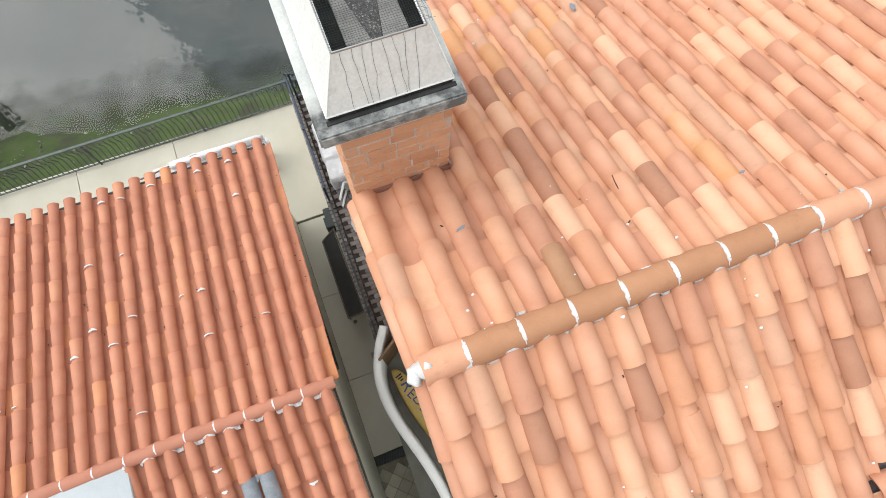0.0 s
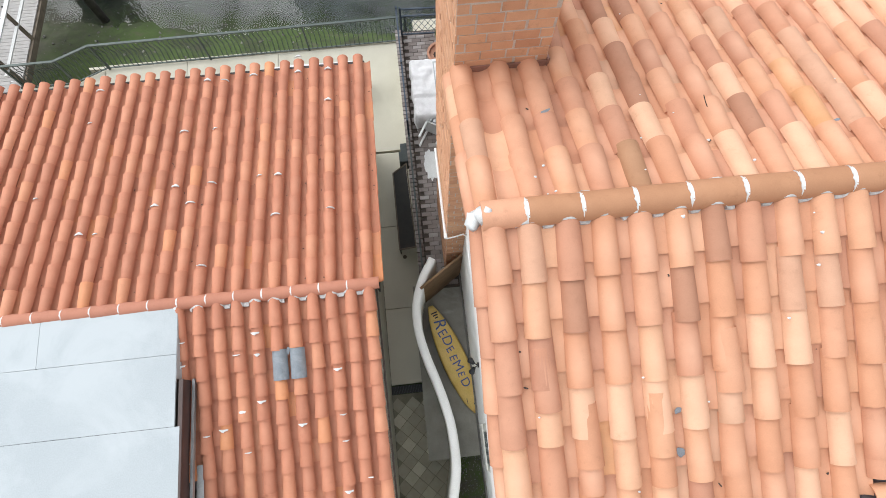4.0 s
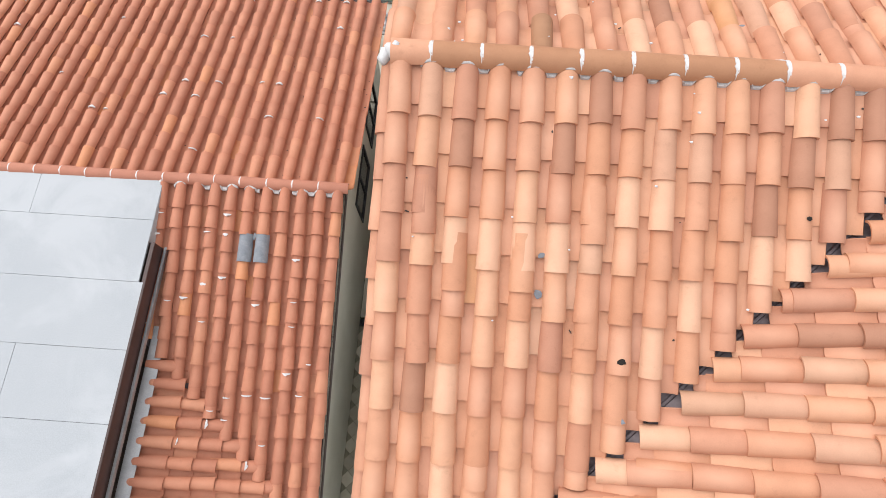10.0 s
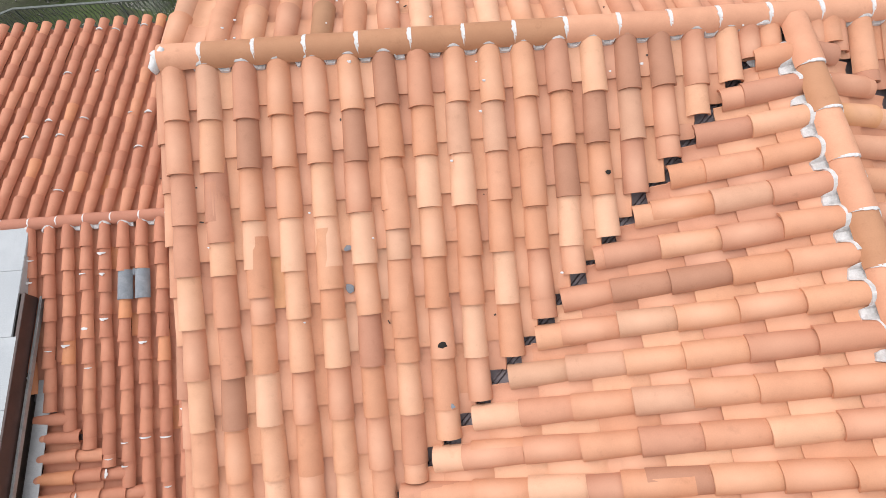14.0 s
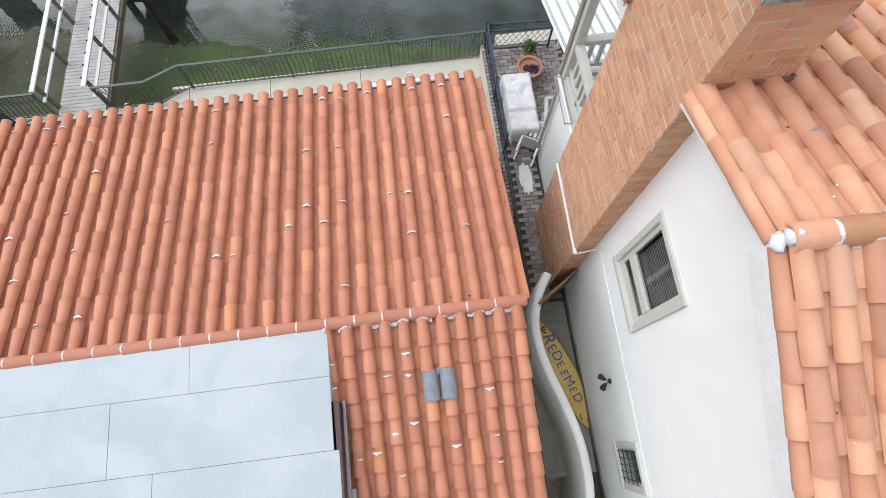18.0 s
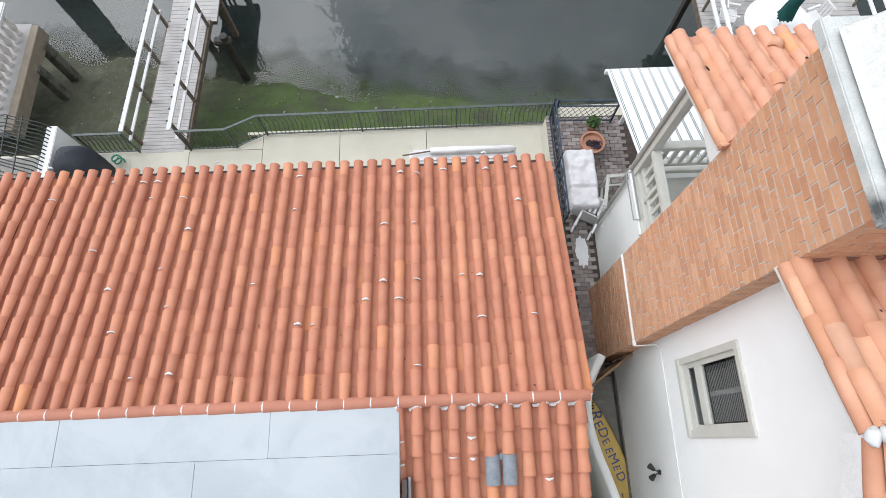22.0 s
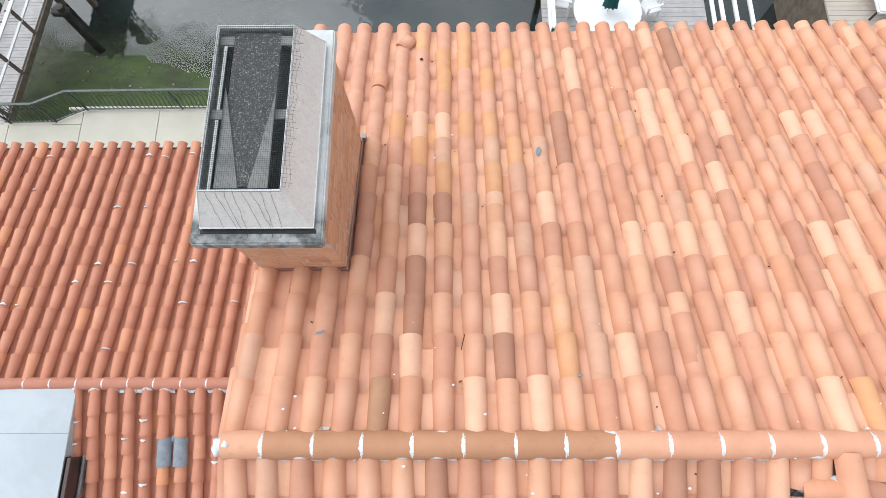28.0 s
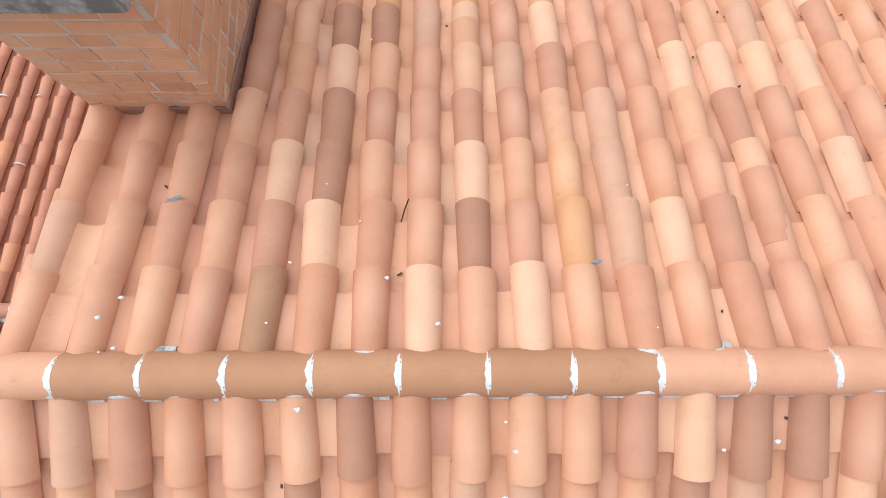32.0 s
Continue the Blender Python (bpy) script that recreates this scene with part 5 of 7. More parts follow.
for s in (-1, 1):
    bm = bmesh.new()
    bar(bm, (-0.02, 0, 0), (-0.1, 0.05 * s, -0.04), 0.022, sides=8)
    part("arm", bm, M_BLACK, flood)
    bm = bmesh.new()
    bmesh.ops.create_cone(bm, cap_ends=True, segments=14, radius1=0.065, radius2=0.035, depth=0.13, matrix=Matrix.Translation((-0.13, 0.085 * s, -0.08)) @ Euler((0.6 * s, 0.5, 0)).to_matrix().to_4x4())
    part("lamp_head", bm, M_BLACK, flood, smooth=False)
# ---- low house: flat roof, walls ----
flat = tagged(new("flat_roof"), "pale grey flat roof membrane with seams", "flat roof", kind="structure")
FY0, FY1, FZ = 0.575, -7.0, 4.0
rng = random.Random(51)
ys = [FY0, -0.08, -1.02, -1.98, -2.95, -3.95, -5.0, -7.0]
for r in range(len(ys) - 1):
    cuts = [FLAT_X + (0.0 if ys[r] > -0.4 else 0.07)]
    x = cuts[0] - rng.uniform(1.5, 3.0)
    while x > LOW_X0:
        cuts.append(x)
        x -= 3.05
    cuts.append(LOW_X0)
    for a, b in zip(cuts, cuts[1:]):
        part("membrane_sheet", boxes((b + 0.002, ys[r + 1] + 0.002, FZ - 0.03, a - 0.002, ys[r] - 0.002, FZ + rng.uniform(-0.001, 0.003)), bevel=0.002), M_PANEL, flat)
part("upstand", boxes((FLAT_X - 0.015, -0.41, 3.6, FLAT_X + 0.003, 0.55, 3.992)), M_PANEL, flat, "pale membrane turned down at the edge")
part("roof_core", boxes((LOW_X0, FY1, 3.3, FLAT_X - 0.02, FY0 - 0.02, FZ - 0.031)), M_FELT, flat)
part("edge_fascia", boxes((FLAT_X + 0.03, FY1, 3.72, FLAT_X + 0.085, -0.42, 3.985), bevel=0.006), M_BROWN, flat, "dark brown metal fascia")
part("drip_edge", boxes((FLAT_X + 0.065, FY1, 3.975, FLAT_X + 0.10, -0.42, 4.005), bevel=0.004), M_BROWN, flat)
part("gutter_lip", boxes((FLAT_X + 0.10, FY1, 3.66, FLAT_X + 0.14, -0.40, 3.74), bevel=0.01), M_GREYMETAL, flat, "grey metal gutter lip")
part("step_flashing", bm_hull([Vector(v) for v in ((FLAT_X + 0.08, -1.55, low_wing_z + 0.09), (FLAT_X + 0.26, -1.55, low_wing_z + 0.05), (FLAT_X + 0.26, -7, low_wing_z + 0.05), (FLAT_X + 0.08, -7, low_wing_z + 0.09), (FLAT_X + 0.08, -1.55, low_wing_z + 0.08), (FLAT_X + 0.26, -1.55, low_wing_z + 0.04), (FLAT_X + 0.26, -7, low_wing_z + 0.04), (FLAT_X + 0.08, -7, low_wing_z + 0.08))]), M_GREYMETAL, flat, "bare grey metal flashing")
LW = -1.24
plain_wall("wall_low_east_front", LW - 0.2, -6.5, LW, 1.15, 0.0, 2.75, M_CREAM, "cream stucco side wall of the low house")
plain_wall("wall_low_east_mid", LW - 0.2, 2.42, LW, 2.84, 0.0, 3.3, M_CREAM, "cream stucco pier between two windows")
plain_wall("wall_low_east_back", LW - 0.2, 3.95, LW, 4.75, 0.0, 2.9, M_CREAM, "cream stucco corner of the low house")
for k, (a, b) in enumerate(((1.15, 2.42), (2.84, 3.95))):
    plain_wall(f"wall_low_sill_{k + 1}", LW - 0.2, a, LW, b, 0.0, 1.1, M_CREAM, "cream stucco beneath a dark window")
    plain_wall(f"wall_low_head_{k + 1}", LW - 0.2, a, LW, b, 2.05, 2.9, M_CREAM, "cream stucco above a dark window")
    w = tagged(new(f"window_low_{k + 1}"), "dark framed window in the cream side wall", "window", kind="structure")
    part("window_frame", boxes((LW - 0.02, a, 1.1, LW + 0.03, b, 1.15), (LW - 0.02, a, 2.0, LW + 0.03, b, 2.05), (LW - 0.02, a, 1.15, LW + 0.03, a + 0.05, 2.0), (LW - 0.02, b - 0.05, 1.15, LW + 0.03, b, 2.0), (LW - 0.015, (a + b) / 2 - 0.02, 1.15, LW + 0.025, (a + b) / 2 + 0.02, 2.0)), M_BLACK, w)
    for u, v in ((a + 0.05, (a + b) / 2 - 0.02), ((a + b) / 2 + 0.02, b - 0.05)):
        g = part("pane", boxes((LW - 0.005, u, 1.15, LW + 0.002, v, 2.0)), M_GLASS, w)
        g.visible_shadow = False
    # the dark of the room is a black board here too
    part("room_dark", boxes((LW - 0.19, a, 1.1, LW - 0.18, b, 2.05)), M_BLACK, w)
plain_wall("wall_low_north", LOW_X0, 4.55, LW, 4.75, 0.0, 2.95, M_CREAM, "cream stucco back wall of the low house")
tagged(part("eave_board_low", boxes((LOW_X0, LOW_EAVE - 0.07, LOW_ROOF_Z - LOW_S * (LOW_EAVE - LOW_Y) - 0.17, LOW_X1, LOW_EAVE - 0.04, LOW_ROOF_Z - LOW_S * (LOW_EAVE - LOW_Y) - 0.02)), M_BROWN, None), "dark board beneath the low eave", "fascia", kind="structure")
for name, y1 in (("low_rake_board_back", LOW_EAVE), ("low_rake_board_front", -4.4)):
    a, b = LOW_ROOF_Z - 0.03, LOW_ROOF_Z - 0.03 - LOW_S * abs(y1 - LOW_Y)
    tagged(part(name, bm_hull([Vector(v) for v in ((LOW_X1 - 0.02, LOW_Y, a), (LOW_X1 - 0.02, y1, b), (LOW_X1 - 0.02, y1, b - 0.14), (LOW_X1 - 0.02, LOW_Y, a - 0.14), (LOW_X1 - 0.045, LOW_Y, a), (LOW_X1 - 0.045, y1, b), (LOW_X1 - 0.045, y1, b - 0.14), (LOW_X1 - 0.045, LOW_Y, a - 0.14))]), M_CREAM, None), "cream board along the low rake", "fascia", kind="structure")

# ---- ground and water ----
WATER_Z = -2.1


def bank_z(x, y):
    shore = 9.55 - 0.1 * min(max(x, -16.0), 2.0) - 0.12 * min(max(x, -16.0) + 6.0, 0.0) + 0.3 * noise.noise(Vector((x * 0.45, 3.0, 0)))
    z = -1.15 - (y - 7.8) * 0.95 / (shore - 7.8)
    z = max(z, -4.0)
    return z + 0.07 * noise.noise(Vector((x * 0.9, y * 0.9, 0))) + 0.05 * noise.noise(Vector((x * 3.1, y * 3.1, 5))) + 0.03 * noise.noise(Vector((x * 7.1, y * 7.1, 9)))


gx = [-900, -300, -80, -40, -25] + [-20 + 0.15 * i for i in range(267)] + [24, 40, 80, 300, 900]
gy = [-900, -200, -60, -20, -9, 0, 7.275, 7.28, 7.72, 7.725] + [8.0 + 0.12 * i for i in range(60)] + [16, 20, 30, 60, 200, 900]
vs, fs = [], []
for y in gy:
    for x in gx:
        vs.append((x, y, -0.12 if y < (7.722 if x > -7.9 else 7.278) else bank_z(x, min(y, 20))))
n = len(gx)
fs = [(j * n + i, j * n + i + 1, (j + 1) * n + i + 1, (j + 1) * n + i) for j in range(len(gy) - 1) for i in range(n - 1)]
tagged(put("ground", mesh("ground", vs, fs, M_WATERBED, True)), "muddy green algae bank sloping beneath the water", "ground", kind="structure")

M_WATER, wnt, wb = material("harbour_water", 0.04)
wb.inputs["IOR"].default_value = 1.7
co = wnt.nodes.new("ShaderNodeNewGeometry")
murk = node(wnt, "ShaderNodeTexNoise", Scale=0.35, Detail=5.0)
r1 = node(wnt, "ShaderNodeTexNoise", Scale=1.1, Detail=3.0)
r2 = node(wnt, "ShaderNodeTexNoise", Scale=5.0, Detail=2.0)
for k in (murk, r1, r2):
    wnt.links.new(co.outputs["Position"], k.inputs["Vector"])
wnt.links.new(ramp(wnt, [(0.35, (0.017, 0.024, 0.022)), (0.65, (0.03, 0.04, 0.037))], murk.outputs[0]).outputs[0], wb.inputs["Base Color"])
add = wnt.nodes.new("ShaderNodeMath")
add.operation = "MULTIPLY_ADD"
add.inputs[1].default_value = 0.12
wnt.links.new(r2.outputs[0], add.inputs[0])
wnt.links.new(r1.outputs[0], add.inputs[2])
bump(wnt, wb, add.outputs[0], 0.10, 0.12)
# the water clears towards the bank, unevenly
way = wnt.nodes.new("ShaderNodeVectorMath")
way.operation = "DOT_PRODUCT"
way.inputs[1].default_value = (0.14, 1.0, 0.0)
wnt.links.new(co.outputs["Position"], way.inputs[0])
drift = node(wnt, "ShaderNodeTexNoise", Scale=0.9, Detail=6.0, Roughness=0.62)
wnt.links.new(co.outputs["Position"], drift.inputs["Vector"])
depth = wnt.nodes.new("ShaderNodeMath")
depth.operation = "MULTIPLY_ADD"
depth.inputs[1].default_value = 4.2
wnt.links.new(drift.outputs[0], depth.inputs[0])
wnt.links.new(way.outputs["Value"], depth.inputs[2])
span = node(wnt, "ShaderNodeMapRange", **{"From Min": 11.0, "From Max": 13.3, "To Min": 0.0, "To Max": 0.92})
wnt.links.new(depth.outputs[0], span.inputs["Value"])
wnt.links.new(span.outputs[0], wb.inputs["Alpha"])
tagged(put("water", mesh("water", [(-900, 7.9, WATER_Z), (900, 7.9, WATER_Z), (900, 900, WATER_Z), (-900, 900, WATER_Z)], [(0, 1, 2, 3)], M_WATER)), "dark calm harbour water with cloud reflections", "water", kind="structure")

# grey-brown mud in place of algae beyond the gangway
gnt = M_WATERBED.node_tree
gb = gnt.nodes["Principled BSDF"]
green = gb.inputs["Base Color"].links[0].from_socket
where = gnt.nodes.new("ShaderNodeNewGeometry")
mud_n = node(gnt, "ShaderNodeTexNoise", Scale=1.1, Detail=7.0, Roughness=0.65)
gnt.links.new(where.outputs["Position"], mud_n.inputs["Vector"])
east = gnt.nodes.new("ShaderNodeVectorMath")
east.operation = "DOT_PRODUCT"
east.inputs[1].default_value = (1.0, -0.9, 0.0)
gnt.links.new(where.outputs["Position"], east.inputs[0])
sway = gnt.nodes.new("ShaderNodeMath")
sway.operation = "MULTIPLY_ADD"
sway.inputs[1].default_value = 5.0
gnt.links.new(mud_n.outputs[0], sway.inputs[0])
gnt.links.new(east.outputs["Value"], sway.inputs[2])
muddy = node(gnt, "ShaderNodeMapRange", **{"From Min": -14.8, "From Max": -18.2, "To Max": 0.85})
gnt.links.new(sway.outputs[0], muddy.inputs["Value"])
silt = ramp(gnt, [(0.34, (0.045, 0.046, 0.03)), (0.45, (0.085, 0.082, 0.06)), (0.52, (0.06, 0.064, 0.04)), (0.66, (0.125, 0.118, 0.092))], mud_n.outputs[0]).outputs[0]
gnt.links.new(mix(gnt, "MIX", muddy.outputs[0], green, silt), gb.inputs["Base Color"])

# stones, shells and weed left on the bank
rng = random.Random(88)
M_STONE = clay("bank_stone", [(0, (0.05, 0.05, 0.045)), (0.6, (0.13, 0.125, 0.11)), (0.9, (0.24, 0.235, 0.21)), (1, (0.38, 0.37, 0.34))], True, 0.8)
stone = [lump("bank_stone", M_STONE, 50 + k, 0.05, 0.5) for k in range(3)]
vs, fs = [], []
for k in range(700):
    x = rng.uniform(-13.5, 1.5)
    y = 7.95 + rng.random() ** 0.8 * (2.9 - 0.125 * x)
    me = stone[k % 3]
    o = len(vs)
    m = Matrix.Translation((x, y, bank_z(x, y) + 0.005)) @ Euler((0, 0, rng.uniform(0, 6.3))).to_matrix().to_4x4() @ Matrix.Scale(0.3 + 1.1 * rng.random() ** 3, 4)
    vs += [m @ v.co for v in me.vertices]
    fs += [tuple(o + i for i in p.vertices) for p in me.polygons]
tagged(put("bank_rubble", mesh("bank_rubble", vs, fs, M_STONE)), "scattered small stones on the muddy bank", "stones", kind="stuff")

# patio slabs with open joints
patio = tagged(new("patio"), "pale beige concrete patio slabs with thin joints", "pavement", kind="structure")


def slab(x0, y0, x1, y1, z=0.0, mat=M_CONCRETE, name="concrete_slab", thick=0.09, gap=0.006):
    return part(name, boxes((x0 + gap, y0 + gap, z - thick, x1 - gap, y1 - gap, z), bevel=0.004), mat, patio)


cuts = [-0.33, -3.35, -5.55, -7.5]
for b, a in zip(cuts, cuts[1:]):
    slab(a, 4.7, b, 7.64)
slab(-9.35, 4.7, -7.5, 7.2)
slab(-12.0, 4.7, -9.35, 7.2)
for a, b in zip((4.66, 2.85, 1.0, -0.58), (2.85, 1.0, -0.58)):
    slab(LW, b, -0.33, a)
seawall = tagged(part("seawall", boxes((-17, 7.2, -2.4, -7.92, 7.27, -0.02), (-7.92, 7.64, -2.4, 0.0, 7.71, -0.02), (0.0, 7.4, -2.4, 20.0, 7.84, 0.5)), M_CONCRETE, None), "concrete seawall at the edge of the patio", "wall", kind="structure")
part("seawall_cap", boxes((-7.5, 7.645, -0.018, -0.1, 7.70, 0.02), bevel=0.008), M_CONCRETE, seawall, "pale kerb under the fence")
part("concrete_slab", bm_plate([(-7.506, 7.206, 0.0), (-7.506, 7.63, 0.0), (-8.25, 7.206, 0.0)], 0.09), M_CONCRETE, patio)
# drain holes
for x, y, r in ((-0.72, 2.12, 0.045), (-0.8, 2.35, 0.028)):
    bm = bmesh.new()
    bmesh.ops.create_cone(bm, cap_ends=True, segments=16, radius1=r, radius2=r * 0.9, depth=0.01, matrix=Matrix.Translation((x, y, 0.004)))
    tagged(part("drain_cover", bm, M_TIMBER, None), "small round drain cover in the concrete walkway", "drain cover", "drain covers in the walkway")

# drain grate and slate paving south of it
grate = thing("drain_grate", "dark metal drain grate across the walkway", "drain grate", (0, 0, 0))
part("channel", boxes((LW, -0.76, -0.06, -0.2, -0.6, -0.045)), M_BLACK, grate)
for i in range(16):
    bm = bmesh.new()
    x = LW + 0.03 + 0.055 * i
    bar(bm, (x, -0.76, -0.01), (x + 0.06, -0.6, -0.01), 0.014, 0.02)
    part("grate_bar", bm, M_IRON, grate)
M_SLATE = clay("slate_paver", [(0, (0.30, 0.28, 0.215)), (0.5, (0.36, 0.335, 0.26)), (0.85, (0.42, 0.395, 0.31)), (1, (0.5, 0.47, 0.38))], False, 0.7)
walk_slate = tagged(part("slate_walk", boxes((LW, -6.5, -0.09, 0.39, -0.77, -0.03)), speckled("earthy_joint_sand", [(0.16, 0.15, 0.11), (0.24, 0.22, 0.17)], 6, 60), None), "dark slate walkway laid in diamonds", "pavement", kind="structure")
paver = boxes((-0.105, -0.105, -0.03, 0.105, 0.105, 0.0), bevel=0.004)
pm = bpy.data.meshes.new("slate_paver")
paver.to_mesh(pm)
paver.free()
pm.materials.append(M_SLATE)
for i in range(5):
    for j in range(14):
        for o in (0, 1):
            x, y = LW + 0.1 + 0.31 * i + 0.155 * o, -0.98 - 0.31 * j - 0.155 * o
            if x < 0.1 and y > -5.2:
                put("slate_paver", pm, walk_slate, Matrix.Translation((x, y, -0.004 + 0.002 * ((i * 7 + j * 3) % 3))) @ Matrix.Rotation(radians(45), 4, "Z"))

# ---- iron patio fence ----
M_FENCE = speckled("green_black_iron", [(0.06, 0.075, 0.07), (0.1, 0.12, 0.115)], 8, 60, 0.45, 0.4, relief=0.05)


def baluster(h):
    """A slim bar with a gentle belly towards the water."""
    pts = [(0, 0.0, 0.06), (0, 0.0, 0.2), (0, 0.05, 0.32), (0, 0.085, 0.45), (0, 0.05, 0.58), (0, 0.0, 0.68), (0, 0.0, h)]
    vs, fs = [], []
    w = 0.007
    for x, y, z in pts:
        vs += [(x - w, y - w, z), (x + w, y - w, z), (x + w, y + w, z), (x - w, y + w, z)]
    for i in range(len(pts) - 1):
        for k in range(4):
            fs.append((i * 4 + k, i * 4 + (k + 1) % 4, i * 4 + 4 + (k + 1) % 4, i * 4 + 4 + k))
    return mesh("baluster", vs, fs, M_FENCE)


BALUSTER = baluster(0.86)


def fence(name, label, a, b, posts, h=0.88, spacing=0.115, group="iron fences round the patio"):
    a, b = Vector(a), Vector(b)
    f = thing(name, label, "fence", tuple(a), group)
    d = b - a
    yaw = math.atan2(d.y, d.x)
    f.matrix_basis = Matrix.Translation(a) @ Matrix.Rotation(yaw, 4, "Z")
    n = Vector((d.x, d.y)).length
    rise = d.z
    for z, w, t in ((0.06, 0.035, 0.02), (h, 0.055, 0.03)):
        bm = bmesh.new()
        box(bm, 0, -w / 2, z - t / 2, n, w / 2, z + t / 2)
        for v in bm.verts:
            v.co.z += rise * v.co.x / n
        part("rail", bm, M_FENCE, f)
    k = max(1, int(n / spacing))
    for i in range(k + 1):
        x = n * (i + 0.5) / (k + 1)
        put("baluster", BALUSTER, f, Matrix.Translation((x, 0, rise * x / n)))
    for x in posts:
        part("post", boxes((x - 0.018, -0.018, -0.02, x + 0.018, 0.018, h)), M_FENCE, f)
    return f


FY = 7.60
fence("iron_fence", "dark iron fence with bellied bars along the patio edge", (-7.42, FY, 0), (-0.14, FY + 0.06, 0), (0.02, 2.45, 4.85, 7.25))
fence("iron_fence", "short raking run of dark iron fence beside the steps", (-8.16, 7.26, 0), (-7.42, FY, 0), (0.02,))
fence("iron_fence", "short dark iron fence run beside the gangway", (-9.34, 7.25, 0), (-8.16, 7.26, 0), (0.02,))
fence("iron_fence", "dark iron fence run between grill and gangway", (-11.75, 7.25, 0), (-10.6, 7.25, 0), (0.02, 1.13))

# ---- raised brick patio of the tall house ----
PZ = 0.70
M_PAVER = clay("old_brick_paver", [(0, (0.185, 0.15, 0.14)), (0.4, (0.245, 0.205, 0.19)), (0.8, (0.30, 0.26, 0.245)), (1, (0.38, 0.345, 0.33))], False, 0.6, dirt_low=0.6)
terrace = tagged(part("terrace_floor", boxes((-0.3, 1.2, 0.0, 3.2, 7.4, PZ - 0.03)), M_FELT, None), "damp dark herringbone brick terrace", "pavement", kind="structure")
pb = boxes((0, 0, -0.035, 0.19, 0.09, 0.0), bevel=0.004)
pm2 = bpy.data.meshes.new("paver_brick")
pb.to_mesh(pm2)
pb.free()
pm2.materials.append(M_PAVER)
cnt = 0
for j in range(66):
    for i in range(9):
        x, y = -0.26 + 0.2 * i + (0.1 if j % 2 else 0.0), 1.25 + 0.094 * j
        if x + 0.19 < (0.38 if y < 4.8 else 1.5) and y < 7.35 and cnt < 330:
            put("paver_brick", pm2, terrace, Matrix.Translation((x, y, PZ - 0.004 * ((i * 5 + j * 3) % 3))) @ Matrix.Rotation(radians(0.6 * math.sin(i * 3 + j)), 4, "Z"))
            cnt += 1
retain = tagged(part("terrace_wall", boxes((-0.43, 1.35, 0.0, -0.3, 7.4, PZ + 0.02)), M_CREAM, None), "cream retaining wall with a dark brick coping", "wall", kind="structure")
cb = boxes((-0.14, 0, 0, 0.0, 0.085, 0.06), bevel=0.006)
pm3 = bpy.data.meshes.new("coping_brick")
cb.to_mesh(pm3)
cb.free()
pm3.materials.append(M_PAVER)
for j in range(62):
    put("coping_brick", pm3, retain, Matrix.Translation((-0.295, 1.38 + 0.097 * j, PZ + 0.022)))

M_BLUEIRON = speckled("blue_black_iron", [(0.035, 0.05, 0.075), (0.06, 0.08, 0.11)], 8, 60, 0.5, 0.3, relief=0.05)


def lattice_fence(name, label, a, b, z0, h, post_at):
    a, b = Vector(a), Vector(b)
    d = b - a
    n = d.length
    f = thing(name, label, "railing", (0, 0, 0), "iron lattice railings round the terrace")
    f.matrix_basis = Matrix.Translation((a.x, a.y, z0)) @ Matrix.Rotation(math.atan2(d.y, d.x), 4, "Z")
    for z in (0.08, h - 0.22, h):
        part("rail", boxes((0, -0.016, z - 0.012, n, 0.016, z + 0.012)), M_BLUEIRON, f)
    k = int(n / 0.14)
    for s in (-1, 1):
        for i in range(-5, k + 5):
            x0, x1 = i * 0.14, i * 0.14 + s * (h - 0.3) * 0.62
            za, zb = 0.08, h - 0.22
            if x0 == x1:
                continue
            t0, t1 = sorted(((0 - x0) / (x1 - x0), (n - x0) / (x1 - x0)))
            t0, t1 = max(0, t0), min(1, t1)
            if t1 - t0 < 0.1:
                continue
            bm = bmesh.new()
            bar(bm, (x0 + (x1 - x0) * t0, 0.006 * s, za + (zb - za) * t0), (x0 + (x1 - x0) * t1, 0.006 * s, za + (zb - za) * t1), 0.009)
            part("lattice_bar", bm, M_BLUEIRON, f)
    for i in range(max(1, int(n / 0.3))):
        pts = [(0.15 + 0.3 * i + 0.085 * math.cos(a_) * (1 - a_ / 14), 0, h - 0.11 + 0.085 * math.sin(a_) * (1 - a_ / 14)) for a_ in [k2 * 0.6 for k2 in range(16)]]
        tube(pts, 0.006, M_BLUEIRON, "scroll", f, sides=1)
    for x in post_at:
        part("post", boxes((x - 0.02, -0.02, 0.0, x + 0.02, 0.02, h + 0.05)), M_BLUEIRON, f)
    return f


lattice_fence("lattice_railing", "blue-black iron lattice railing on the brick coping", (-0.36, 4.5), (-0.36, 7.3), PZ + 0.08, 0.82, (0.02, 1.4, 2.78))
lattice_fence("lattice_railing", "blue-black iron lattice railing at the water side", (-0.3, 7.25), (1.15, 7.2), PZ, 0.9, (0.02, 1.42))
bm = bmesh.new()
for y in (1.45, 3.0, 4.4):
    bar(bm, (-0.36, y, PZ + 0.08), (-0.36, y, PZ + 0.35), 0.03)
bar(bm, (-0.36, 1.4, PZ + 0.33), (-0.36, 4.5, PZ + 0.33), 0.035)
bar(bm, (-0.36, 1.4, PZ + 0.16), (-0.36, 4.5, PZ + 0.16), 0.025)
rail = thing("low_iron_rail", "low dark iron rail on the brick coping", "railing")
part("rail_frame", bm, M_IRON, rail)
